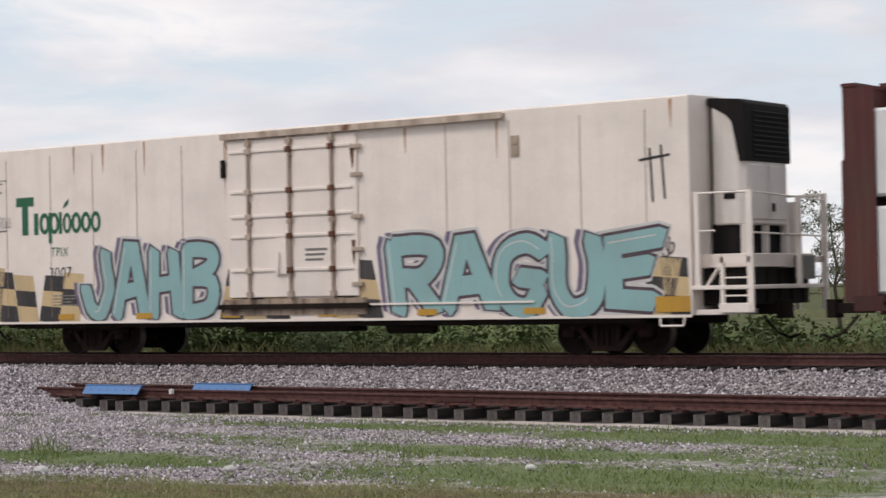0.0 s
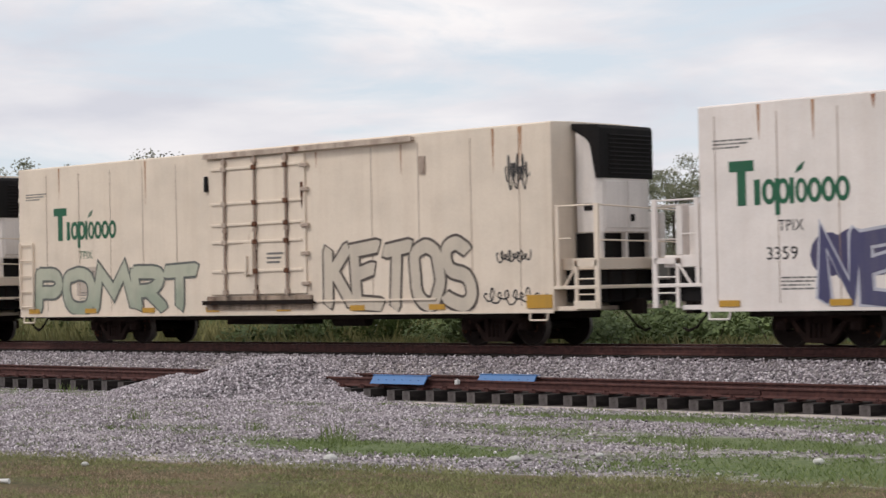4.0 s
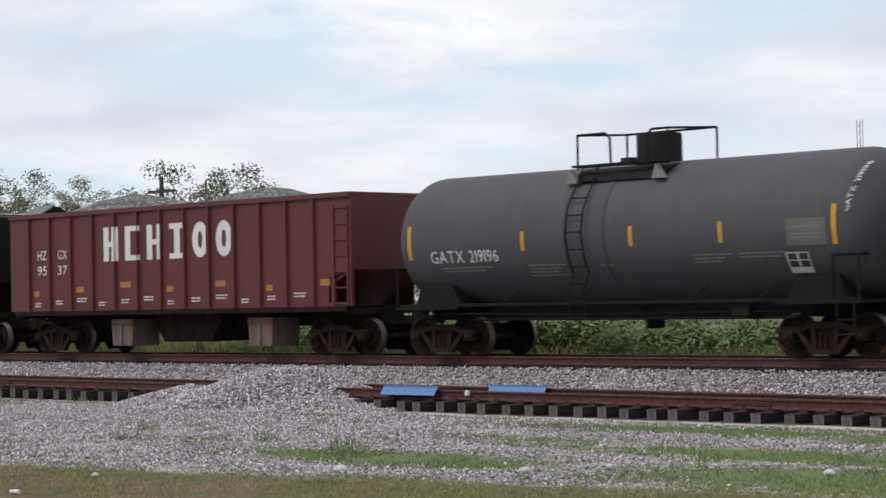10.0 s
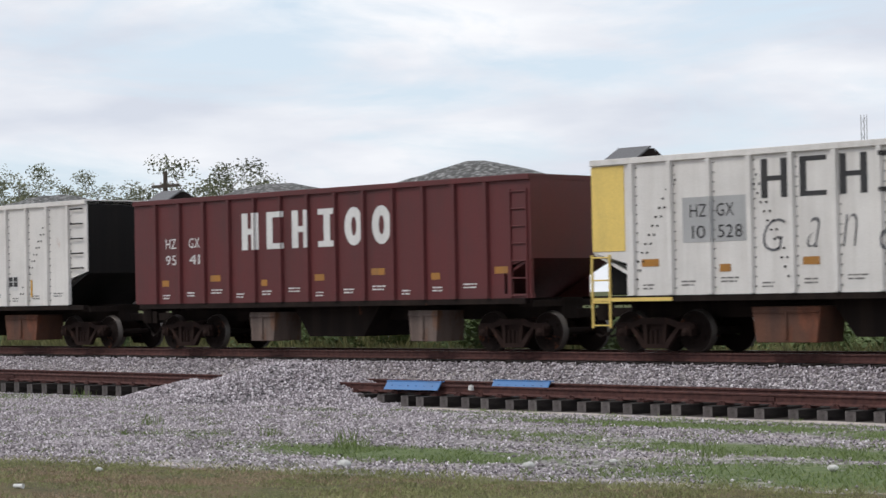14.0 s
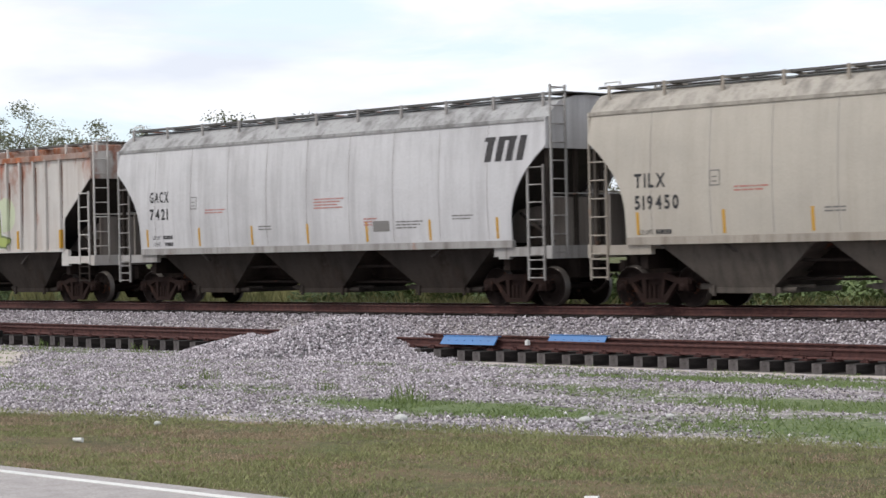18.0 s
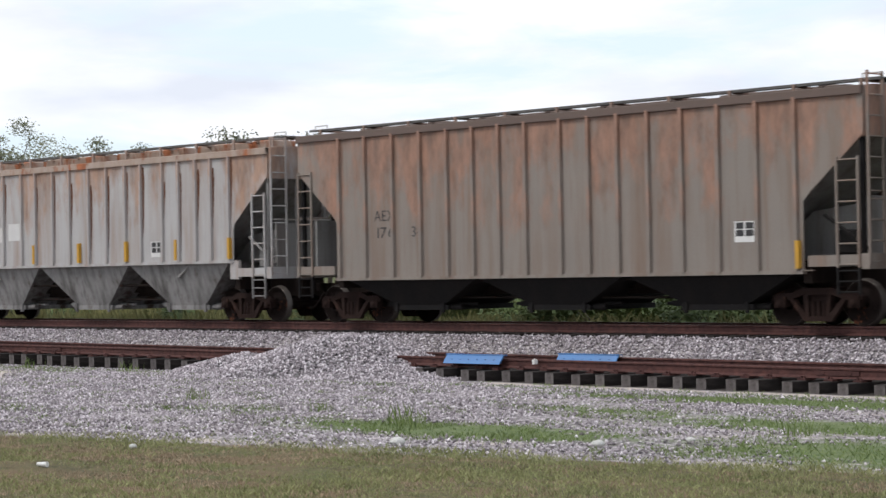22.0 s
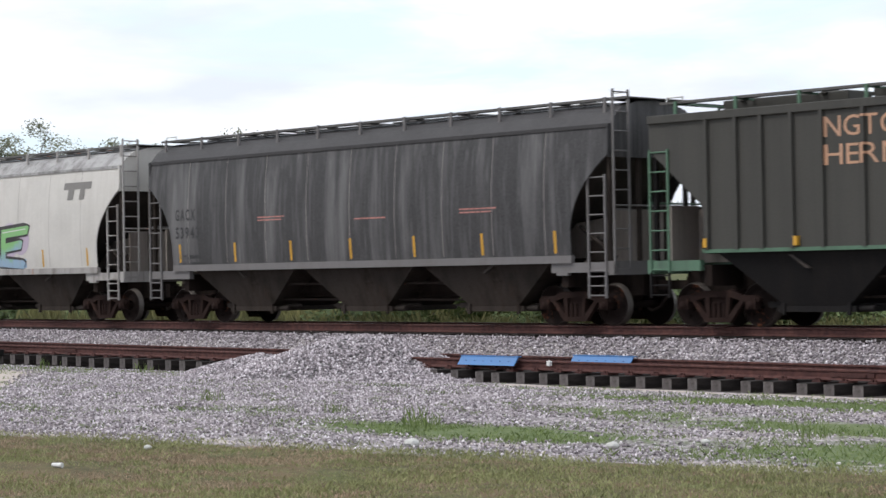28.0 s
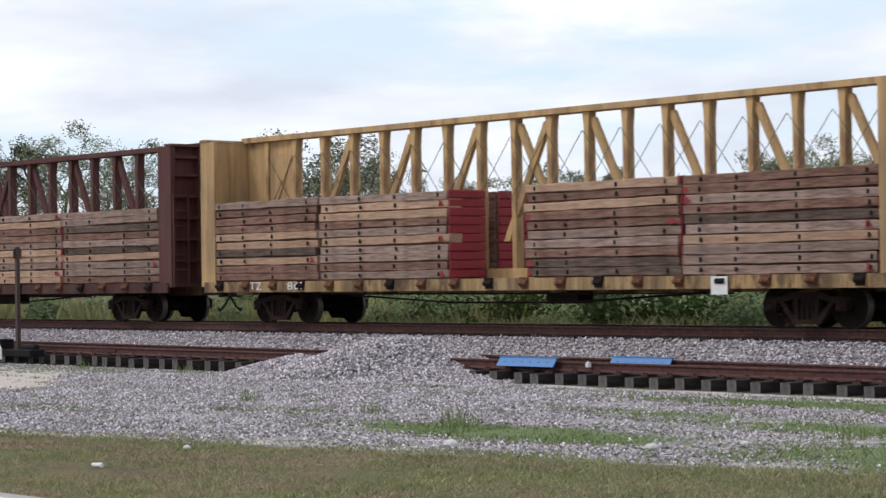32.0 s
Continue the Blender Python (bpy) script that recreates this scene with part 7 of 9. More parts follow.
def blades(name, material, label, spots, seed, lo, hi, width, lean=0.5):
    gen = np.random.RandomState(seed)
    p = np.array(spots)
    n = len(p)
    h, a, w = gen.uniform(lo, hi, n), gen.uniform(0, 6.28, n), width * gen.uniform(0.6, 1.3, n)
    d = np.stack([np.cos(a), np.sin(a), np.zeros(n)], -1) * w[:, None]
    bend = np.stack([gen.uniform(-lean, lean, n) * h, gen.uniform(-lean, lean, n) * h, np.zeros(n)], -1)
    up = np.stack([np.zeros(n), np.zeros(n), h], -1)
    v = np.stack([p - d, p + d, p + bend * 0.4 + d * 0.7 + up * 0.6, p + bend + up], 1)
    return tagged(part(name, soup(name, v, np.array([(0, 1, 2), (0, 2, 3)])), material), label, "grass", "", "stuff")


def plant():
    rng = random.Random(21)
    spots = []
    while len(spots) < 230000:
        x, y = rng.uniform(-42, -5), rng.uniform(-24.5, -16.4)
        if y + 0.5 * noise.noise((x * 0.8, y * 0.8, 0)) > lawn_edge(x) + 0.15:
            continue
        spots.append((x, y, ground_z(x, y) - 0.02))
    green = [noise.noise((x * 0.33, y * 0.75, 2)) + 0.8 * noise.noise((x * 1.1, y * 1.9, 6)) + 0.5 * noise.noise((x * 4, y * 4, 9)) + 0.75 * smooth(-34, -16, x) - 0.5 > rng.uniform(-0.35, 0.35) for x, y, z in spots]
    blades("mown_grass", GRASSM, "short brownish grass of the verge", [p for p, k in zip(spots, green) if not k], 22, 0.025, 0.055, 0.0045, 0.8)
    blades("mown_grass", LAWNG, "short green grass in patches of the verge", [p for p, k in zip(spots, green) if k], 26, 0.03, 0.07, 0.0045, 0.8)
    # ragged rim of the lawn
    spots = []
    for _ in range(260):
        x = rng.uniform(-42, -9)
        y = lawn_edge(x) + rng.gauss(0.15, 0.28)
        r = rng.uniform(0.05, 0.16)
        spots += [(x + rng.gauss(0, 1.8 * r), y + rng.gauss(0, r), ground_z(x, y) - 0.02) for _ in range(int(300 * r))]
    blades("grass_tufts", LAWNG, "ragged green tufts along the edge of the verge", spots, 27, 0.03, 0.10, 0.005, 0.8)
    spots = []
    for _ in range(210000):
        x, y = rng.uniform(-58, -9), rng.uniform(-18.6, -6.35)
        p = weed_cover(x, y) * 0.9 + 0.9 * noise.noise((x * 0.6, y * 1.0, 12)) * min(1, 3 * weed_cover(x, y)) + 0.75 * noise.noise((x * 1.3, y * 1.9, 5)) + 0.4 * noise.noise((x * 4, y * 4, 8))
        if p > 0.2 and pile_z(x, y) < 0.05 and y > lawn_edge(x):
            spots.append((x, y, ground_z(x, y) - 0.02))
    blades("weeds", GREENG, "fresh green weeds in patches on the gravel", spots, 23, 0.025, 0.085, 0.0055, 0.8)
    # tall weeds
    for x, y, h in ((-22.3, -15.2, 0.34), (-21.9, -15.5, 0.25), (-25.2, -14.2, 0.2), (-16.4, -14.1, 0.28), (-29.5, -13.4, 0.26), (-44.5, -7.2, 0.3), (-40.0, -7.4, 0.3)):
        s = [(x + rng.gauss(0, 0.14), y + rng.gauss(0, 0.12), ground_z(x, y)) for _ in range(45)]
        tagged(blades("tall_weed", GREENG, "tall green weed growing on the gravel", s, int(h * 100), h * 0.25, h, 0.006, 0.3), "", "weed", "tall weeds")
    # tall grass behind the main line
    spots = []
    for _ in range(30000):
        x = rng.uniform(-60, -8)
        y = 3.4 + abs(rng.gauss(0, 3.0))
        spots.append((x, y, ground_z(x, y) - 0.05))
    reeds = []
    for _ in range(36000):
        x = rng.uniform(-150, -42)
        y = 4.0 + abs(rng.gauss(0, 6.0))
        if noise.noise((x * 0.25, y * 0.3, 4)) > -0.25:
            reeds.append((x, y, ground_z(x, y) - 0.05))
    blades("tall_grass", TALLG, "taller pale grass farther down the line", reeds, 25, 0.5, 1.45, 0.018, 0.35)
    blades("tall_grass", TALLG, "tall half-dry grass behind the main line", spots, 24, 0.25, 0.95, 0.009, 0.5)


def leaf_mass(g, centre, radius, count, size, rng, squash=0.8):
    for _ in range(count):
        d = Vector((rng.gauss(0, 1), rng.gauss(0, 1), rng.gauss(0, 1))).normalized() * radius * rng.uniform(0.35, 1.0)
        p = Vector(centre) + Vector((d.x, d.y, d.z * squash))
        u = Vector((rng.gauss(0, 1), rng.gauss(0, 1), rng.gauss(0, 0.6))).normalized()
        w = u.orthogonal().normalized()
        s = size * rng.uniform(0.6, 1.4)
        g.add([p - u * s, p + w * s * 0.5, p + u * s, p - w * s * 0.5], [(0, 1, 2, 3)])


def tree_mesh(height, spread, seed, airy):
    """Trunk with limbs, and a crown of many leaves in loose clumps."""
    rng = random.Random(seed)
    wood, crown = Geo(), Geo()
    pts = [Vector((0, 0, -0.3))]
    for i in range(6):
        pts.append(pts[-1] + Vector((rng.uniform(-0.25, 0.25), rng.uniform(-0.25, 0.25), height * 0.15)))
    for i in range(6):
        wood.tube(pts[i], pts[i + 1], 0.20 * (1 - i / 8) * height / 9, 7, 0.20 * (1 - (i + 1) / 8) * height / 9)
    for i in range(15):
        base = pts[rng.randint(2, 6)]
        a = rng.uniform(0, 6.28)
        reach = spread * rng.uniform(0.4, 1.0)
        tip = base + Vector((math.cos(a) * reach, math.sin(a) * reach, height * rng.uniform(0.02, 0.30)))
        midp = (base + tip) / 2 + Vector((0, 0, -0.1 * reach))
        wood.tube(base, midp, 0.05 * height / 9, 5, 0.035 * height / 9)
        wood.tube(midp, tip, 0.035 * height / 9, 5, 0.01)
        for k in range(3):
            c = midp.lerp(tip, rng.uniform(0.3, 1.1)) + Vector((rng.gauss(0, 0.4), rng.gauss(0, 0.4), rng.gauss(0, 0.3)))
            leaf_mass(crown, c, spread * rng.uniform(0.18, 0.34), int(140 * airy), 0.09, rng, 0.7)
    leaf_mass(crown, pts[-1] + Vector((0, 0, height * 0.05)), spread * 0.4, int(330 * airy), 0.09, rng)
    return wood.mesh("trunk"), crown.mesh("crown")


def build_trees():
    kinds = [tree_mesh(9.0, 3.2, 5, 1.0), tree_mesh(8.0, 3.6, 6, 0.7), tree_mesh(10.0, 2.6, 7, 1.2)]
    rng = random.Random(31)
    spots = [(-92.5, 38, 10.1, 1), (-99, 42, 9.0, 1), (-105.4, 42, 9.1, 0), (-111, 44, 8.8, 1), (-116.7, 42, 10.0, 0), (-123, 45, 10.8, 1), (-128.5, 45, 12.0, 0), (-133, 45, 12.6, 2), (-139, 47, 12.4, 1), (-147, 48, 12.0, 0),
             (-119.3, 60, 11.9, 1), (-111.5, 60, 9.9, 2), (-106.5, 55, 9.8, 0), (-103, 52, 9.6, 1), (-98, 55, 8.4, 2), (-94, 56, 7.9, 0), (-90, 55, 8.0, 2), (-86.2, 55, 8.3, 2), (-80, 56, 7.4, 1), (-73.6, 55, 8.8, 2), (-70.5, 56, 8.3, 0), (-66.9, 50, 7.8, 2), (-64.6, 50, 7.9, 2), (-61, 52, 7.2, 0), (-58, 50, 8.3, 2), (-51.4, 50, 6.7, 0), (-45, 46, 5.6, 1), (-36, 40, 5.1, 0), (-30, 42, 5.0, 2)]
    for x, y, h, k in spots:
        wood, crown = kinds[k]
        t = thing("tree", "dark green tree beyond the railway with loose crown", "tree", "trees beyond the railway")
        sc = h / (9.6, 9.2, 10.6)[k]
        t.matrix_basis = pose(x, y, -0.8, 0, 0, rng.uniform(0, 360)) @ Matrix.Scale(sc, 4)
        part("trunk", wood, BARK, t)
        part("crown", crown, LEAFM, t)
    # bushes behind the main line
    made = []
    for seed in (1, 2, 3):
        g = Geo()
        r2 = random.Random(seed)
        for _ in range(9):
            leaf_mass(g, (r2.uniform(-1.2, 1.2), r2.uniform(-0.6, 0.6), r2.uniform(0.25, 0.9)), r2.uniform(0.35, 0.6), 150, 0.06, r2)
        s = Geo()
        for _ in range(6):
            s.tube((r2.uniform(-0.4, 0.4), r2.uniform(-0.3, 0.3), -0.1), (r2.uniform(-1, 1), r2.uniform(-0.5, 0.5), r2.uniform(0.5, 0.9)), 0.02, 5, 0.008)
        made.append((g.mesh("leaves"), s.mesh("stem")))
    for i in range(96):
        x, y = -66 + 1.0 * (i % 62) + rng.uniform(-0.5, 0.5), rng.uniform(4.6, 8.5) if i < 62 else rng.uniform(10, 17)
        if i < 16 and i % 4:
            x -= 30
        b = thing("bush", "green leafy bush behind the main line", "bush", "bushes behind the main line")
        b.matrix_basis = pose(x, y, -0.75, 0, 0, rng.uniform(0, 360)) @ Matrix.Scale(rng.uniform(0.9, 1.6), 4)
        lv, st = made[i % 3]
        part("leaves", lv, BUSHM, b)
        part("stem", st, BARK, b)


def far_things():
    # utility pole with a cross-arm
    p = thing("utility_pole", "grey wooden utility pole with a cross-arm", "utility pole")
    p.matrix_basis = pose(-84.7, 30, -0.8)
    part("pole", Geo().tube((0, 0, 0), (0, 0, 8.7), 0.16, 10, 0.11), BARK, p)
    part("crossarm", Geo().box(-1.1, 1.1, -0.06, 0.06, 7.9, 8.05), BARK, p)
    for x in (-1.0, -0.4, 0.4, 1.0):
        part("insulator", Geo().tube((x, 0, 8.05), (x, 0, 8.2), 0.05), WHITE, p)
    # lattice mast
    mt = thing("radio_mast", "slender far lattice radio mast", "radio mast")
    mt.matrix_basis = pose(-120.8, 150, -0.8)
    grey = paint("mast grey", (0.5, 0.5, 0.52), seed=47)
    legs = [(0.35, 0), (-0.18, 0.3), (-0.18, -0.3)]
    for a, b in legs:
        part("leg", Geo().tube((a, b, 0), (a, b, 20), 0.04, 6), grey, mt)
    g = Geo()
    for i in range(24):
        for j in range(3):
            q, r = legs[j], legs[(j + 1) % 3]
            g.tube((q[0], q[1], i * 0.83), (r[0], r[1], (i + 1) * 0.83), 0.018, 4)
    part("lattice", g, grey, mt)
    # low white house
    hs = thing("house", "low white house far behind the bushes", "building")
    hs.matrix_basis = pose(-60, 26, -0.8, 0, 0, 25)
    part("wall", Geo().box(-3.2, 3.2, -2, 2, 0, 1.35), WHITE, hs)
    part("roof", Geo().prism([(-2.2, 1.35), (0, 1.55), (2.2, 1.35)], "x", -3.4, 3.4), paint("house roof", (0.3, 0.29, 0.28), seed=51), hs)
    for x in (-2.2, -0.4, 1.4):
        w = part("window", Geo().box(x, x + 0.9, -2.04, -2.0, 0.5, 1.1), paint("pane dark", (0.05, 0.06, 0.07), streak=0, seed=52, rough=0.15), hs)
        for z in (0.44, 1.1):
            part("frame", Geo().box(x - 0.06, x + 0.96, -2.03, -2.0, z, z + 0.06), WHITE, w)
    for x, y in ((-67, 8.0), (-46.5, 9.0)):
        mk = thing("marker_post", "thin white marker post in the tall grass", "post", "marker posts")
        mk.matrix_basis = pose(x, y, -0.8)
        part("post", Geo().tube((0, 0, 0), (0, 0, 1.15), 0.07, 8), WHITE, mk)
        part("cap", Geo().tube((0, 0, 1.15), (0, 0, 1.2), 0.085, 8), WHITE, mk)


build_ground()
far_things()
build_trees()

# ---- the train, from its leading car back ----
def spray(name, col):
    return paint("spray " + name, col, (0.25, 0.22, 0.2), 0.18, 0, 61, 0.6, 0, 0.15)


cream = [paint("reefer white", (0.85, 0.77, 0.71), (0.55, 0.42, 0.34), 0.13, 0.14, 71, rustcol=(0.55, 0.40, 0.32), rmix=0.5), paint("reefer cream", (0.78, 0.64, 0.51), (0.48, 0.34, 0.23), 0.16, 0.22, 72, rustcol=(0.40, 0.24, 0.16), rmix=0.5),
         paint("reefer ivory", (0.84, 0.76, 0.65), (0.52, 0.38, 0.27), 0.13, 0.2, 73, rustcol=(0.40, 0.24, 0.16), rmix=0.45), paint("reefer pale", (0.83, 0.765, 0.725), (0.55, 0.42, 0.35), 0.13, 0.14, 74, rustcol=(0.55, 0.40, 0.33), rmix=0.5),
         paint("reefer buff", (0.80, 0.69, 0.57), (0.48, 0.35, 0.25), 0.15, 0.04, 75)]
grime = paint("reefer grime", (0.56, 0.46, 0.38), (0.16, 0.09, 0.06), 0.6, 0.32, 76, rustcol=(0.13, 0.06, 0.035))
unit_white = paint("unit white", (0.80, 0.74, 0.70), (0.2, 0.17, 0.14), 0.25, 0.02, 77)
MAUVE, AQUA, BLACKS, WHITES, GREY = spray("mauve", (0.065, 0.036, 0.052)), spray("aqua", (0.26, 0.46, 0.47)), spray("black", (0.025, 0.023, 0.026)), spray("white", (0.62, 0.61, 0.6)), spray("grey", (0.36, 0.37, 0.34))
SAGE, PINK, NAVY, LIME, TEAL = spray("sage", (0.34, 0.38, 0.27)), spray("pink", (0.62, 0.27, 0.30)), spray("navy", (0.06, 0.06, 0.16)), spray("lime", (0.30, 0.42, 0.16)), spray("teal", (0.09, 0.25, 0.18))
LILAC, OCHRE, SKYB, MOSS = spray("lilac", (0.50, 0.30, 0.46)), spray("ochre", (0.62, 0.46, 0.25)), spray("sky", (0.28, 0.42, 0.58)), spray("moss", (0.20, 0.26, 0.10))


def duo(name, low, high, z0, z1):
    """Spray paint fading from one colour into another with height."""
    m, n, l, b = nodes("spray " + name)
    c = n.new("ShaderNodeTexCoord")
    s = n.new("ShaderNodeSeparateXYZ")
    l.new(c.outputs["Object"], s.inputs["Vector"])
    a = n.new("ShaderNodeMath")
    a.operation = "ADD"
    l.new(s.outputs["Z"], a.inputs[0])
    l.new(ramp(n, l, noise_of(n, l, 1.3, 4), 0.3, 0.7, -0.45, 0.45), a.inputs[1])
    col = blend(n, l, ramp(n, l, a.outputs[0], z0, z1), low, high)
    col = blend(n, l, ramp(n, l, noise_of(n, l, 5.0, 5, (1.4, 1.4, 0.2)), 0.5, 0.75, 0, 0.3), col, (0.3, 0.26, 0.22))
    l.new(col, b.inputs["Base Color"])
    b.inputs["Roughness"].default_value = 0.6
    return m


def reefers():
    a = reefer(-29.37, 1, cream[0], unit_white, grime)
    decal("lettering", Flat().text("3007", -7.4, -6.65, 1.86, 2.12), INK, a, flat_side, 0.007)
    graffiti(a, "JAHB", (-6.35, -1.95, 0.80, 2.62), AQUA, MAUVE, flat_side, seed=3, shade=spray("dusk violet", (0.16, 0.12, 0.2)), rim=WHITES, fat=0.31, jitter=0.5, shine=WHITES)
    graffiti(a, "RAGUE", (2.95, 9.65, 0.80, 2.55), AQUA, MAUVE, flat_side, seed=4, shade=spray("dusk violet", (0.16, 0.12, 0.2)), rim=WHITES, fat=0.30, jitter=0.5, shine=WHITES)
    for i, x in enumerate([-9.9, -9.2, -8.5, -7.8, -7.1, -1.9, -1.2, -0.5, 1.4, 2.1, 9.1, 9.65]):
        for j in range(3):
            f = Flat()
            lean, top = 0.10 * math.sin(2.3 * x), 0.10 * math.sin(1.1 * x + 0.8)
            zs = [0.83 + 0.42 * q + top * q / 2 for q in (j, j + 1)]
            w = min(0.7, 10.24 - x)
            f.poly([(x + lean * j, zs[0]), (x + w + lean * j, zs[0] - 0.05), (x + w + lean * (j + 1), zs[1] - 0.05), (x + lean * (j + 1), zs[1])])
            decal("graffiti_checker", f, (OCHRE, BLACKS)[(i + j) % 2], a, flat_side, 0.005)
    decal("graffiti_tag", Flat().stroke([(9.15, 3.82), (9.85, 3.9)], 0.05).stroke([(9.4, 4.05), (9.45, 3.0)], 0.05).stroke([(9.65, 4.1), (9.72, 3.05)], 0.05), BLACKS, a, flat_side, 0.008)
    for x, z, w, h, s in ((-10.1, 3.2, 0.9, 0.5, 1), (-10.0, 2.3, 0.7, 0.6, 2), (8.9, 1.9, 1.0, 0.45, 3)):
        scribble(a, x, z, w, h, flat_side, INK, s)
    decal("graffiti_tag", Flat().text("Two Thumbs", -10.05, -8.75, 3.1, 3.4, -0.02, 0.12, 0.1, 0.5), INK, a, flat_side, 0.009, "thin black marker writing")
    for line in ([(-9.75, 3.9), (-9.05, 4.0)], [(-9.55, 4.3), (-9.5, 3.3)], [(-9.65, 4.2), (-9.55, 4.32), (-9.45, 4.2)], [(-9.25, 4.3), (-9.22, 3.3)], [(-10.1, 3.3), (-10.0, 3.0), (-8.9, 3.05)]):
        decal("graffiti_tag", Flat().stroke(line, 0.03), INK, a, flat_side, 0.008, "thin black marker stroke")
    b = reefer(-51.48, -1, cream[1], unit_white, grime)
    decal("number_board", Flat().rect(-8.7, -7.75, 1.7, 2.1), WHITE, b, flat_side, 0.02)
    decal("lettering", Flat().text("3002", -8.6, -7.85, 1.78, 2.04), INK, b, flat_side, 0.024)
    graffiti(b, "TOSUNE", (4.2, 8.05, 3.62, 4.66), BLACKS, spray("ice", (0.45, 0.52, 0.54)), flat_side, seed=5, rim=BLACKS, point=False, fat=0.36, arch=0.28)
    graffiti(b, "AROK", (1.8, 6.4, 0.82, 2.35), duo("faded mint", (0.30, 0.40, 0.28), (0.60, 0.54, 0.42), 0.9, 2.0), spray("mid green", (0.25, 0.36, 0.24)), flat_side, seed=6, point=False, fat=0.40)
    graffiti(b, "LOLI", (6.75, 9.75, 0.82, 2.25), SAGE, spray("cream line", (0.55, 0.50, 0.40)), flat_side, seed=7, point=False, fat=0.38, rim=spray("umber", (0.09, 0.07, 0.06)))
    graffiti(b, "KANER", (-10.2, -3.0, 0.82, 2.3), duo("sage over teal", (0.09, 0.30, 0.22), (0.42, 0.40, 0.30), 1.1, 1.7), spray("umber", (0.09, 0.07, 0.06)), flat_side, seed=8)
    c = reefer(-74.9, -1, cream[2], unit_white, grime)
    decal("lettering", Flat().text("3076", -8.6, -7.85, 1.8, 2.06), INK, c, flat_side, 0.007)
    graffiti(c, "KYEZR", (-8.2, -2.45, 0.85, 2.35), spray("plum", (0.105, 0.035, 0.055)), spray("mud", (0.16, 0.10, 0.12)), flat_side, seed=9, halo_mat=TEAL, rim=spray("pale pink", (0.55, 0.42, 0.43)), fat=0.2, jitter=1.3)
    graffiti(c, "SMAS", (2.1, 7.8, 0.84, 2.5), duo("grey green bubble", (0.14, 0.32, 0.24), (0.50, 0.50, 0.36), 1.1, 2.0), spray("soft purple", (0.17, 0.13, 0.17)), flat_side, seed=10, halo_mat=spray("salmon", (0.66, 0.33, 0.29)), point=False, fat=0.40)
    d = reefer(-98.3, -1, cream[3], unit_white, grime)
    decal("lettering", Flat().text("3359", -8.6, -7.85, 1.8, 2.06), INK, d, flat_side, 0.007)
    graffiti(d, "NEWSE", (-7.4, -2.3, 0.82, 2.4), spray("ink blue", (0.055, 0.055, 0.14)), spray("pale lilac", (0.52, 0.52, 0.60)), flat_side, seed=11, halo_mat=spray("deep navy", (0.05, 0.045, 0.12)))
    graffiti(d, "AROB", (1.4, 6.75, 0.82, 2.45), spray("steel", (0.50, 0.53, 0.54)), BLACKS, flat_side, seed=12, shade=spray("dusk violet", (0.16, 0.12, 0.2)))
    decal("lettering", Flat().text("ALERT", 8.3, 9.1, 1.75, 2.0), INK, d, flat_side, 0.008)
    e = reefer(-122.92, 1, cream[4], unit_white, grime)
    decal("number_board", Flat().rect(-7.5, -6.55, 1.35, 2.15), spray("tan patch", (0.5, 0.42, 0.35)), e, flat_side, 0.004)
    decal("lettering", Flat().text("3061", -7.4, -6.7, 1.8, 2.05), INK, e, flat_side, 0.012)
    graffiti(e, "KETOS", (2.75, 7.85, 0.82, 2.6), spray("putty", (0.62, 0.54, 0.44)), spray("umber", (0.09, 0.07, 0.06)), flat_side, seed=13)
    graffiti(e, "POMRT", (-9.5, -2.2, 0.84, 2.2), duo("grey sage", (0.30, 0.34, 0.26), (0.45, 0.46, 0.36), 1.0, 1.8), spray("shade", (0.12, 0.13, 0.12)), flat_side, seed=14)
    for x, z, w, h, s in ((8.9, 3.5, 0.7, 0.9, 4), (8.2, 0.95, 1.8, 0.4, 5), (8.6, 1.9, 1.0, 0.3, 6), (-0.3, 3.2, 1.2, 0.3, 7)):
        scribble(e, x, z, w, h, flat_side, INK, s)
    g = reefer(-146.3, 1, cream[4], unit_white, grime)
    decal("lettering", Flat().text("3054", -7.4, -6.7, 1.8, 2.05), INK, g, flat_side, 0.007)
    graffiti(g, "FNEMOKM", (2.3, 8.0, 0.82, 2.2), spray("violet", (0.18, 0.13, 0.17)), BLACKS, flat_side, seed=15, halo_mat=spray("rose", (0.55, 0.14, 0.22)))
    scribble(g, -9.4, 1.2, 2.0, 1.5, flat_side, REDINK, 8, k=20)


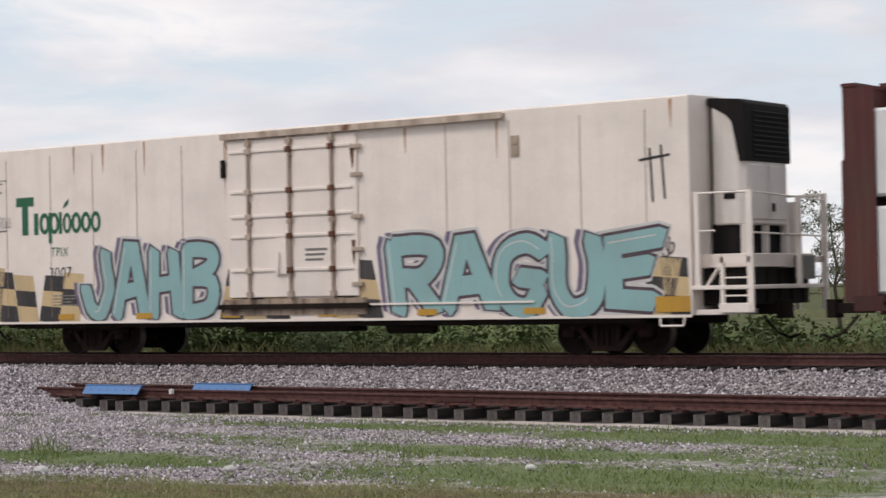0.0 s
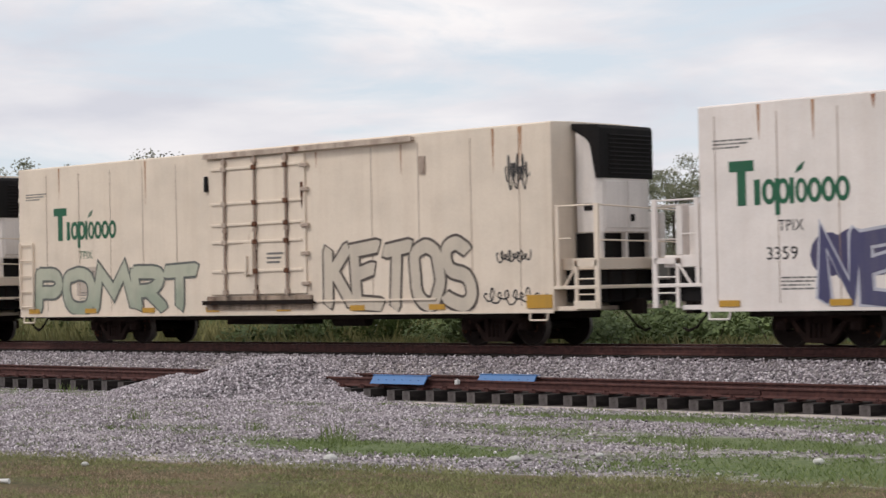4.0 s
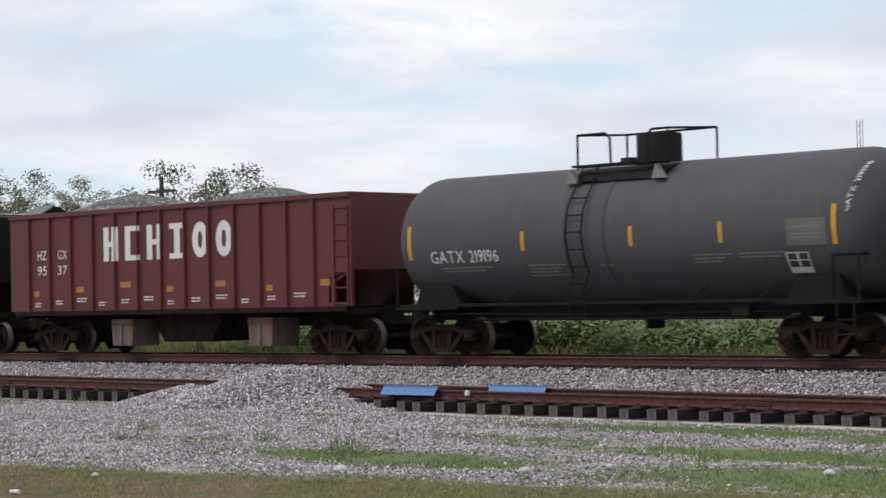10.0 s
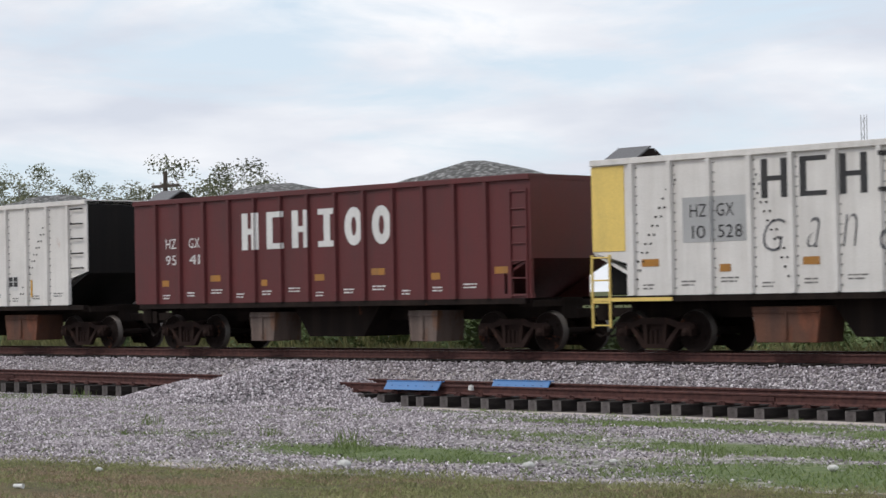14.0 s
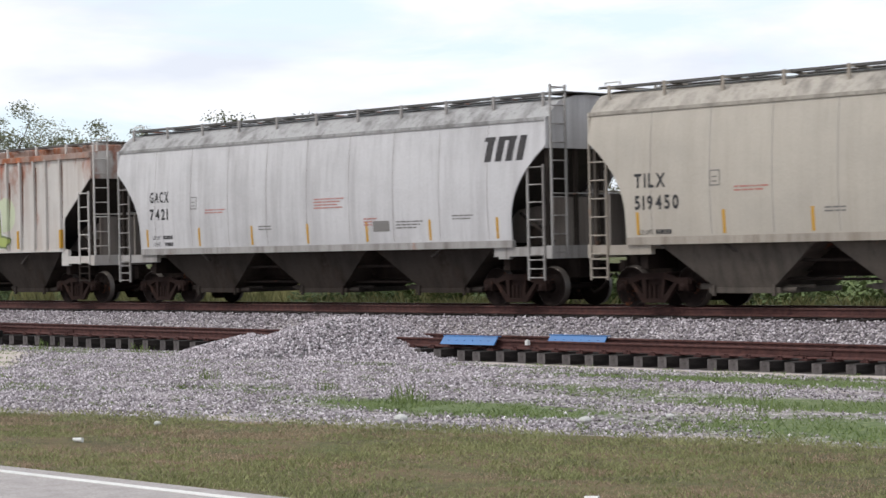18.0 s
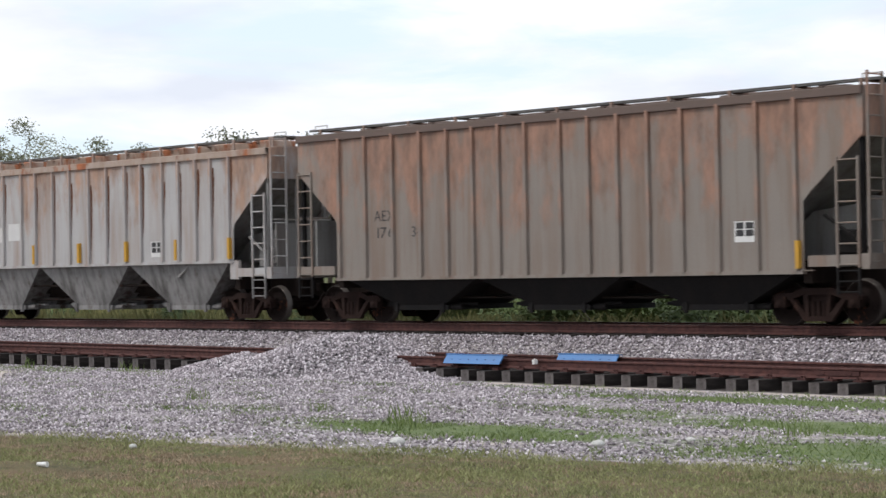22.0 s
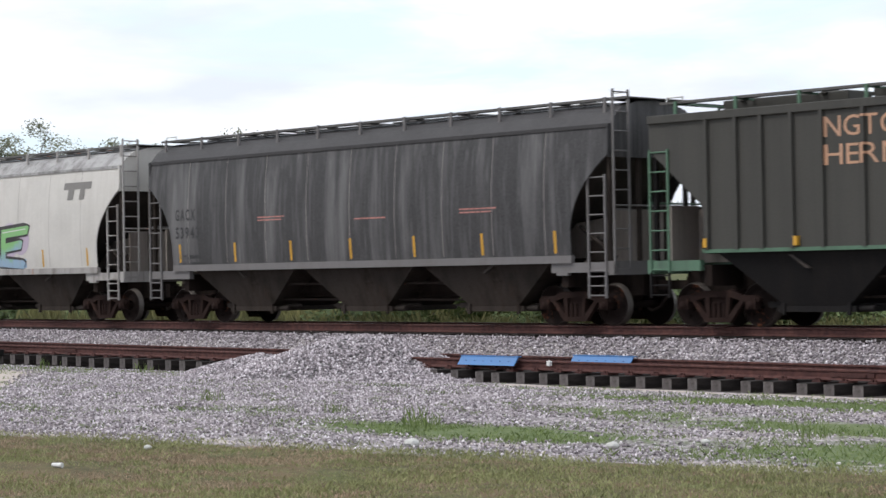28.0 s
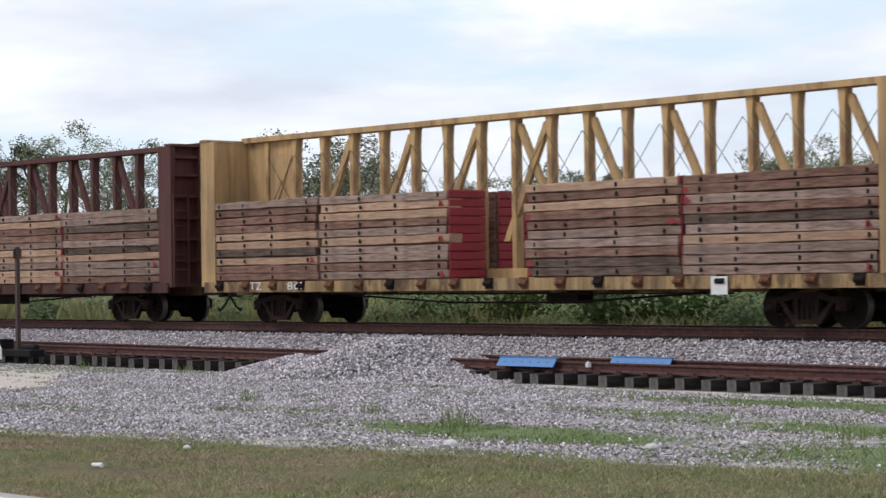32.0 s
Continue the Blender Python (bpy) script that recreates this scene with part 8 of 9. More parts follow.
def hoppers():
    H = "covered hopper car with "
    # Dirt tone taken darker: shade of the inward-leaning faces is in the colour.
    under = paint("hopper bottom dirt and shade", (0.040, 0.031, 0.026), (0.010, 0.008, 0.007), 0.6, 0.40, 81, 0.8, 0, 0.3, (0.020, 0.014, 0.011), spec=0.15)
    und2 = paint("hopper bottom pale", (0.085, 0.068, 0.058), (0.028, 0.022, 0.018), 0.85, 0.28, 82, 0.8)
    greyw = paint("hopper grey-white", (0.52, 0.51, 0.505), (0.2, 0.18, 0.17), 0.42, 0.0, 83)
    roofg = paint("hopper roof grey", (0.36, 0.35, 0.345), (0.08, 0.07, 0.065), 0.8, 0, 84)
    tan = paint("hopper tan", (0.48, 0.435, 0.375), (0.25, 0.2, 0.15), 0.18, 0, 85)
    rooft = paint("hopper roof tan", (0.40, 0.36, 0.31), (0.10, 0.085, 0.07), 0.7, 0, 86)
    whitef = paint("hopper frame white", (0.36, 0.34, 0.325), (0.10, 0.08, 0.07), 0.7, 0.2, 87)
    tanf = paint("hopper frame tan", (0.37, 0.325, 0.275), (0.12, 0.09, 0.065), 0.6, 0.15, 80)
    tanu = paint("hopper bottom tan", (0.10, 0.082, 0.068), (0.035, 0.029, 0.024), 0.9, 0.2, 79, 0.8)

    def print_rows(car, half, red=True):
        f = Flat().rect(-4.95, -4.67, 2.62, 2.645).rect(-4.95, -4.67, 2.935, 2.96).rect(-4.95, -4.925, 2.645, 2.935).rect(-4.695, -4.67, 2.645, 2.935).rect(-4.87, -4.75, 2.70, 2.73).rect(-4.87, -4.75, 2.80, 2.83)
        decal("stencil_frame", f, DUST, car, half, 0.006, "small framed stencil", True)
        decal("data_plate", Flat().rect(2.55, 3.15, 1.86, 2.12), DUST, car, half, 0.007, "grey painted-out patch", True)
        small_print(car, half, [(-2.0, 2.1, 0.6, 2), (3.4, 2.1, 1.0, 3), (5.4, 2.2, 0.7, 2)], True)
        if red:
            small_print(car, half, [(-4.3, 2.6, 0.9, 2), (0.3, 2.75, 1.2, 4), (2.2, 2.2, 0.5, 3)], True, REDINK)

    c, h = covered_hopper(-166.6, "round", greyw, roofg, under, whitef, "sill", band=True, label="grey-white " + H + "bright graffiti")
    marks(c, h, "GACX", "64846")
    slanted_logo(c, h, 5.95, 7.2, 3.32, 3.95, INK)
    graffiti(c, "NEO", (1.3, 6.2, 1.57, 2.82), spray("bottle", (0.02, 0.065, 0.04)), spray("leaf", (0.18, 0.35, 0.05)), h, True, 0.6, 16, halo_mat=PINK, fat=0.38)
    print_rows(c, h)
    small_print(c, h, [(-0.4, 3.1, 1.2, 8)], True)
    c, h = covered_hopper(-185.05, "round", tan, rooft, tanu, tanf, label="pale tan " + H + "rounded sides")
    marks(c, h, "TILX", "519503", z=2.94, x=-7.05)
    print_rows(c, h)
    soot = paint("hopper soot", (0.38, 0.35, 0.34), (0.065, 0.055, 0.055), 0.85, 0.56, 88, patch=0.5, rustcol=(0.085, 0.07, 0.067), rmix=0.7, drip=0.2)
    sroof = paint("hopper roof soot", (0.14, 0.125, 0.12), (0.03, 0.027, 0.027), 0.85, 0, 89)
    c, h = covered_hopper(-203.33, "round", soot, sroof, under, paint("hopper frame soot", (0.30, 0.285, 0.27), (0.12, 0.1, 0.1), 0.5, 0.05, 90), label="soot-streaked grey " + H + "rounded sides")
    marks(c, h, "GACX", "8148", z=2.79, x=-6.58)
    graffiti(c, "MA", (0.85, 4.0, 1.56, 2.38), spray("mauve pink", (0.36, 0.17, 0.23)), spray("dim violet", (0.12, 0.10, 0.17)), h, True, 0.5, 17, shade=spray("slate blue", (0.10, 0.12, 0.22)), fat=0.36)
    test_panel(c, h, 4.75, 2.05, True)
    t = tank_car(-219.93, "219181")
    decal("graffiti_tag", Flat().text("RSUL", 1.3, 2.75, 2.05, 2.5, 0.0, 0.05, 0.1, 0.8), spray("dull teal", (0.10, 0.26, 0.26)), t, tank_side, 0.012, "", True)
    decal("placard", Flat().rect(2.7, 3.5, 2.27, 2.58), YELLOW, t, tank_side, 0.011, "", True)
    decal("placard", Flat().poly([(0.7, 1.95), (1.2, 1.95), (1.7, 1.5), (0.95, 1.5)]), spray("dull yellow", (0.32, 0.27, 0.05)), t, tank_side, 0.011, "", True)
    tank_car(-234.77, "219196")
    ballast_hopper(-250.25, "long", "9537", 0)
    ballast_hopper(-266.55, "white", "10688", 1)
    ballast_hopper(-280.62, "short", "6384", 0)
    ballast_hopper(-294.0, "short", "6333", 2)
    w = ballast_hopper(-309.5, "white", "10528", 3, "pale")
    decal("graffiti_tag", Flat().text("Gandhi!", -2.6, 3.0, 2.1, 2.85, -0.02, 0.6, 0.25, 0.5), spray("pencil", (0.12, 0.12, 0.13)), w, bed_side, 0.01, "", False, [-6.0 + 1.04 * i for i in range(13)])
    scribble(w, 3.9, 1.45, 0.8, 0.3, bed_side, INK, 31)
    ballast_hopper(-325.9, "long", "9541", 2)
    ballast_hopper(-342.75, "white", "10500", 4, "red")
    w = ballast_hopper(-358.85, "white", "10714", 1)
    for x, z, ww, hh, s in ((-4.6, 1.5, 0.6, 0.7, 32), (-2.7, 1.6, 0.5, 0.4, 33), (-1.7, 1.5, 0.5, 0.7, 34), (3.7, 1.5, 0.8, 0.9, 35)):
        scribble(w, x, z, ww, hh, bed_side, SKYB, s, thick=0.06)
    tank_car(-374.25, "212492")
    c, h = covered_hopper(-390.93, "round", tan, rooft, tanu, tanf, label="pale tan " + H + "a pink tag")
    marks(c, h, "TILX", "519450", z=2.94, x=-7.05)
    print_rows(c, h)
    decal("graffiti_tag", Flat().text("GANDHA", 4.7, 5.9, 1.95, 2.3, 0.01, 0.1, 0.2, 0.6), spray("hot pink", (0.65, 0.14, 0.33)), c, h, 0.012, "", True)
    lilacw = paint("hopper cool white", (0.58, 0.565, 0.57), (0.2, 0.18, 0.18), 0.32, 0, 91)
    c, h = covered_hopper(-409.17, "round", lilacw, roofg, under, whitef, label="cool white " + H + "rounded sides")
    marks(c, h, "GACX", "7421", z=3.14, x=-6.82)
    slanted_logo(c, h, 6.5, 8.0, 3.42, 4.0, BLACKS)
    print_rows(c, h)
    rusty = paint("ribbed white rusty", (0.58, 0.55, 0.52), (0.25, 0.15, 0.1), 0.35, 0.36, 92, rustcol=(0.20, 0.075, 0.045), rise=0.10)
    c, h = covered_hopper(-427.48, "ribbed", rusty, paint("ribbed roof rust", (0.36, 0.26, 0.22), (0.15, 0.08, 0.05), 0.4, 0.6, 93), under, rusty, rust_runs=5, label="rust-stained white ribbed " + H + "lime graffiti")
    decal("lettering", Flat().text("AE", -6.8, -6.3, 2.35, 2.65).text("X", -5.95, -5.7, 2.35, 2.65).text("14", -5.1, -4.7, 2.35, 2.65).text("114", -4.0, -3.3, 2.35, 2.65), DUST, c, h, 0.008)
    graffiti(c, "SHEOL", (-0.5, 4.1, 1.66, 3.0), duo("acid", (0.34, 0.40, 0.11), (0.36, 0.42, 0.38), 2.3, 2.9), spray("olive", (0.15, 0.19, 0.08)), h, False, 0.5, 18, posts=RIBS, rim=WHITES, halo_mat=spray("pale lime", (0.55, 0.6, 0.42)))
    deep = paint("ribbed deep rust", (0.60, 0.53, 0.45), (0.16, 0.06, 0.03), 0.8, 0.72, 94, rustcol=(0.125, 0.034, 0.013), rise=0.12, drip=0.30)
    c, h = covered_hopper(-445.85, "ribbed", deep, paint("ribbed roof dark rust", (0.16, 0.06, 0.04), (0.07, 0.04, 0.03), 0.4, 0.6, 95), und2, deep, rust_runs=3, size=(4.60, 1.42, 4.80), recess=paint("recess grey", (0.66, 0.66, 0.64), (0.16, 0.09, 0.06), 0.5, 0.25, 60), label="deeply rusted ribbed " + H + "peeling paint")
    decal("number_board", Flat().rect(-6.9, -6.3, 2.3, 2.9).rect(-6.0, -5.4, 2.3, 2.9), spray("bleached", (0.5, 0.45, 0.4)), c, h, 0.006)
    decal("lettering", Flat().text("AE", -6.85, -6.4, 2.62, 2.86).text("X", -5.9, -5.7, 2.62, 2.86).text("16", -6.85, -6.45, 2.3, 2.54).text("38", -5.9, -5.5, 2.3, 2.54), BLACKS, c, h, 0.012)
    graffiti(c, "ichich", (-4.5, -0.5, 1.66, 2.7), spray("coal", (0.06, 0.058, 0.055)), spray("pale outline", (0.42, 0.42, 0.41)), h, False, 0.6, 19, posts=RIBS, rim=BLACKS, fat=0.34)
    graffiti(c, "CROW", (1.6, 4.65, 1.7, 2.55), spray("faded rose", (0.42, 0.27, 0.22)), spray("faded", (0.5, 0.42, 0.36)), h, False, 0.6, 20, posts=RIBS)
    silver = paint("hopper warm grey", (0.40, 0.37, 0.35), (0.2, 0.17, 0.15), 0.35, 0, 96)
    c, h = covered_hopper(-463.82, "slant", silver, paint("hopper roof warm", (0.40, 0.37, 0.35), (0.16, 0.14, 0.12), 0.4, 0, 97), BLACK, paint("hopper sill grey", (0.44, 0.41, 0.38), seed=98), "sill", 4.25, "warm grey " + H + "pink and white graffiti", 4)
    part("side_band", Geo().box(-8.18, 8.18, -1.572, -1.48, 1.08, 1.42), silver, c, "full-length side sill")
    sill_side = lambda z: max(h(z), 1.574)
    marks(c, h, "HKRX", "500215", z=2.69, x=-6.66)
    decal("logo", Flat().disc(1.09, 2.67, 0.45, 0.52), spray("fresh green", (0.16, 0.32, 0.05)), c, h, 0.008, "green oval logo", True)
    decal("logo", Flat().rect(0.75, 1.3, 2.5, 2.8), WHITES, c, h, 0.013, "", True)
    graffiti(c, "DOPE", (-3.0, 1.2, 1.06, 2.14), spray("blush", (0.66, 0.56, 0.57)), BLACKS, sill_side, True, 0.9, 21, rim=WHITES, fat=0.36)
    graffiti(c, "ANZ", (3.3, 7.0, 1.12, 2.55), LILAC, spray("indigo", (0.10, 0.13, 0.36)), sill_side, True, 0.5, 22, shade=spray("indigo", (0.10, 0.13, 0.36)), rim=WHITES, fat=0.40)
    decal("graffiti_cloud", Flat().poly([(0.97, 2.12), (3.6, 2.16), (3.5, 1.5), (1.7, 1.45)]), spray("butter", (0.62, 0.55, 0.30)), c, h, 0.006, "sprayed pale yellow field", True)
    decal("graffiti_cloud", Flat().poly([(0.85, 2.18), (3.6, 2.23), (3.6, 2.16), (0.97, 2.12), (1.7, 1.45), (1.58, 1.45)]), WHITES, c, h, 0.008, "white edge of the field", True)
    decal("graffiti_cloud", Flat().rect(4.0, 8.12, 1.10, 1.41), LILAC, c, sill_side, 0.004, "pink sprayed sill", True)
    decal("graffiti_cloud", Flat().poly([(2.2, 1.1), (4.0, 1.1), (4.0, 1.4), (2.9, 1.4), (2.4, 1.3)]), spray("indigo", (0.10, 0.13, 0.36)), c, sill_side, 0.005, "blue sprayed patch", True)
    brown = paint("ribbed brown grey", (0.235, 0.205, 0.18), (0.17, 0.105, 0.072), 0.7, 0.60, 99, rustcol=(0.20, 0.10, 0.065), rise=0.12, rmix=0.7)
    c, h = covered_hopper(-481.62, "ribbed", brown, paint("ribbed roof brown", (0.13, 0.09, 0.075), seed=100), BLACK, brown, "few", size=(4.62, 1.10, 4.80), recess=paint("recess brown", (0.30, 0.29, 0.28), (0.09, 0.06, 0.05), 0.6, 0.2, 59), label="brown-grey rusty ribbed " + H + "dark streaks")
    decal("lettering", Flat().text("AEX", -5.6, -4.9, 2.45, 2.7).text("176", -5.5, -4.9, 2.05, 2.3).text("34", -4.3, -3.9, 2.05, 2.3), BLACKS, c, h, 0.008)
    test_panel(c, h, 5.3, 1.7, False)
    pale = paint("ribbed pale grey", (0.42, 0.41, 0.41), (0.24, 0.15, 0.10), 0.55, 0.50, 101, rustcol=(0.22, 0.115, 0.065), rise=0.13, rmix=0.75, drip=0.3)
    c, h = covered_hopper(-499.72, "ribbed", pale, paint("ribbed roof pale", (0.38, 0.30, 0.25), (0.2, 0.1, 0.05), 0.4, 0.5, 102), paint("hopper bottom grey", (0.26, 0.25, 0.245), (0.035, 0.028, 0.024), 0.85, 0.4, 119, 0.8, 0, 0.3, (0.05, 0.035, 0.028)), pale, rust_runs=7, recess=paint("recess brown", (0.30, 0.29, 0.28), (0.09, 0.06, 0.05), 0.6, 0.2, 59), label="pale grey rust-stained ribbed " + H + "posts")
    decal("lettering", Flat().text("AE", -6.7, -6.25, 2.75, 3.05).text("X", -5.85, -5.6, 2.75, 3.05).text("184", -6.1, -5.5, 2.2, 2.5).text("39", -5.1, -4.7, 2.2, 2.5), DUST, c, h, 0.008)
    decal("painted_patch", Flat().rect(-4.5, -3.9, 2.3, 2.75).rect(-3.75, -2.9, 2.35, 2.85), WHITES, c, h, 0.008)
    test_panel(c, h, 3.4, 1.75, False)
    buff = paint("hopper buff", (0.60, 0.55, 0.47), (0.3, 0.2, 0.13), 0.22, 0.05, 103)
    c, h = covered_hopper(-518.02, "round", buff, paint("hopper roof rust stain", (0.44, 0.34, 0.27), (0.2, 0.1, 0.05), 0.4, 0.5, 104, rustcol=(0.24, 0.11, 0.05)), under, whitef, "sill", band=True, label="buff " + H + "rusty eaves")
    marks(c, h, "TCMX", "350479")
    print_rows(c, h)
    small_print(c, h, [(5.0, 3.2, 1.6, 10)], True)
    test_panel(c, h, 5.1, 1.88, True)
    scribble(c, -4.8, 1.8, 2.0, 0.8, h, DUST, 41, True, 9, 0.03)
    scribble(c, 1.0, 1.85, 1.5, 0.7, h, spray("faded orange", (0.55, 0.36, 0.25)), 42, True, 9, 0.04)
    crk = paint("hopper cracked white", (0.55, 0.53, 0.525), (0.25, 0.17, 0.13), 0.25, 0.02, 105, crack=0.9)
    c, h = covered_hopper(-536.43, "round", crk, paint("hopper roof flaking", (0.50, 0.44, 0.40), (0.2, 0.14, 0.1), 0.4, 0.15, 106), under, whitef, label="cracked white " + H + "flaking paint")
    marks(c, h, "GACX", "8075")
    slanted_logo(c, h, 5.65, 7.15, 3.5, 4.0, INK)
    graffiti(c, "SELS", (-3.8, -0.8, 1.62, 2.7), crk, DUST, h, True, 0.6, 44, point=False, fat=0.40)
    print_rows(c, h)
    snow = paint("hopper clean white", (0.55, 0.545, 0.56), (0.25, 0.23, 0.22), 0.16, 0, 107)
    c, h = covered_hopper(-554.86, "round", snow, roofg, under, whitef, label="white " + H + "faint blue scrawl")
    marks(c, h, "GACX", "7416", z=3.01, x=-6.8)
    slanted_logo(c, h, 5.6, 7.2, 3.55, 4.0, BLACKS)
    print_rows(c, h)
    scribble(c, -5.4, 1.75, 4.2, 0.6, h, spray("faint blue", (0.45, 0.48, 0.56)), 43, True, 22, 0.05)
    test_panel(c, h, 4.3, 1.75, True)
    oxide = paint("hopper oxide red", (0.128, 0.025, 0.028), (0.14, 0.068, 0.068), 0.42, 0.0, 108, patch=0.15)
    maroon = paint("hopper bottom maroon", (0.040, 0.017, 0.016), (0.02, 0.013, 0.012), 0.7, 0.1, 121, 0.8)
    c, h = covered_hopper(-572.85, "slant", oxide, oxide, maroon, oxide, "sill", 4.35, "oxide-red " + H + "white lettering")
    marks(c, h, "MWCX", "401854", True, WHITE, 3.37, -6.05)
    decal("painted_patch", Flat().rect(-6.12, -4.6, 2.4, 3.52), spray("patch brown", (0.075, 0.034, 0.034)), c, h, 0.004, "darker repainted patch", True)
    f = Flat().rect(-2.36, -2.32, 2.84, 3.24).rect(-2.09, -2.05, 2.84, 3.24).rect(-2.32, -2.09, 2.84, 2.87).rect(-2.32, -2.09, 3.21, 3.24).rect(-2.27, -2.14, 2.95, 3.12)
    decal("stencil_frame", f, WHITE, c, h, 0.006, "small framed stencil", True)
    small_print(c, h, [(-2.2, 2.28, 0.8, 1), (-2.3, 2.12, 1.05, 5), (1.4, 2.28, 0.8, 1), (1.3, 2.12, 1.05, 5)], True, spray("warning orange", (0.42, 0.17, 0.04)))
    small_print(c, h, [(-5.95, 4.2, 0.5, 4), (-4.0, 2.05, 0.4, 2), (-1.5, 2.05, 1.0, 1), (2.6, 2.1, 0.6, 2), (5.0, 2.5, 0.9, 2)], True, WHITE)
    test_panel(c, h, 4.27, 1.88, True)
    gr = paint("ribbed dark green", (0.055, 0.052, 0.045), (0.03, 0.028, 0.026), 0.4, 0.12, 109)
    grf = paint("frame pale green", (0.09, 0.17, 0.11), (0.05, 0.05, 0.045), 0.4, 0.1, 110)
    c, h = covered_hopper(-590.6, "ribbed", gr, gr, BLACK, grf, "short", label="nearly black green ribbed " + H + "faded white emblem")
    bone = spray("bone", (0.62, 0.47, 0.36))
    peach = spray("faded peach", (0.55, 0.31, 0.19))
    for tone, shape in ((peach, ((0.16, 0.97), (0.5, 0.985), (0.5, 0.5), (0.36, 0.66), (0.12, 0.66))), (bone, ((0.5, 0.985), (0.78, 1), (0.95, 0.93), (1, 0.8), (0.97, 0.72), (0.5, 0.72))), (bone, ((0.72, 0.72), (0.97, 0.72), (0.97, 0.62), (0.85, 0.52), (0.72, 0.5))),
                        (bone, ((0, 0), (0.5, 0.01), (0.5, 0.28), (0.02, 0.27))), (peach, ((0.25, 0.275), (0.5, 0.28), (0.36, 0.48), (0.28, 0.48))), (bone, ((0.5, 0.01), (0.85, 0.02), (0.97, 0.12), (1, 0.28), (0.5, 0.28))), (bone, ((0.72, 0.28), (1, 0.28), (0.95, 0.42), (0.85, 0.48), (0.72, 0.46)))):
        decal("logo", Flat().poly([(2.5 + 3.25 * u, 1.95 + 2.38 * v) for u, v in shape]), tone, c, h, 0.008, "faded emblem of plain shapes", False, RIBS)
    decal("lettering", Flat().text("NGTON", -3.9, -1.7, 3.75, 4.15).text("HERN", -3.9, -2.1, 3.2, 3.6), peach, c, h, 0.008, "", False, RIBS)
    coal = paint("hopper coal streaks", (0.030, 0.028, 0.029), (0.26, 0.25, 0.25), 0.36, 0, 111, patch=0.3)
    c, h = covered_hopper(-608.65, "round", coal, paint("hopper roof coal", (0.035, 0.032, 0.033), (0.07, 0.065, 0.065), 0.3, seed=112), under, paint("hopper frame coal", (0.16, 0.15, 0.15), seed=113), label="black-streaked " + H + "rounded sides")
    marks(c, h, "GACX", "53943", z=3.04, x=-7.15)
    small_print(c, h, [(-3.6, 2.75, 1.1, 2), (0.2, 2.6, 1.2, 1), (3.9, 2.7, 1.2, 2)], True, REDINK)
    c, h = covered_hopper(-627.0, "round", paint("hopper bone white", (0.58, 0.555, 0.52), (0.25, 0.22, 0.19), 0.2, 0, 114), roofg, under, whitef, label="off-white " + H + "blue-green graffiti")
    marks(c, h, "GACX", "8086", z=2.95, x=-6.8)
    graffiti(c, "ESKAE", (-3.0, 3.7, 1.56, 2.85), duo("green over blue", (0.25, 0.36, 0.47), (0.20, 0.42, 0.16), 1.9, 2.4), BLACKS, h, True, 1.5, 23, shade=BLACKS, fat=0.25, shine=WHITES, halo_mat=spray("soft violet", (0.48, 0.40, 0.50)))
    decal("graffiti_cloud", Flat().rect(-3.5, 3.7, 1.6, 1.85), SKYB, c, h, 0.005, "", True)
    decal("logo", Flat().rect(5.7, 7.1, 3.8, 4.0, 0.2).rect(5.9, 6.2, 3.5, 3.8, 0.2).rect(6.5, 6.75, 3.5, 3.8, 0.2), DUST, c, h, 0.008, "flaked dark logo", True)
    decal("graffiti_tag", Flat().text("LAH", -7.95, -7.0, 3.1, 3.75, 0.02, 0.1, 0.2, 0.6), spray("brick", (0.42, 0.15, 0.08)), c, h, 0.012, "", True)
    mouse = paint("hopper mouse grey", (0.46, 0.44, 0.43), (0.13, 0.105, 0.10), 0.75, 0.22, 115, patch=0.35, rustcol=(0.17, 0.12, 0.105), rmix=0.75, drip=0.12)
    c, h = covered_hopper(-645.4, "round", mouse, paint("hopper roof mouse", (0.24, 0.22, 0.215), (0.07, 0.06, 0.06), 0.7, seed=116), under, whitef, "sill", label="grimy mouse-grey " + H + "rounded sides")
    marks(c, h, "GACX", "8088")
    test_panel(c, h, 4.9, 1.78, True)
    print_rows(c, h)
    ash = paint("hopper ash white", (0.55, 0.54, 0.53), (0.2, 0.18, 0.17), 0.4, 0.01, 117)
    c, h = covered_hopper(-663.73, "round", ash, paint("hopper roof ash", (0.40, 0.39, 0.38), seed=118), under, whitef, "sill", label="ash-white " + H + "faded logo")
    marks(c, h, "GACX", "8093")
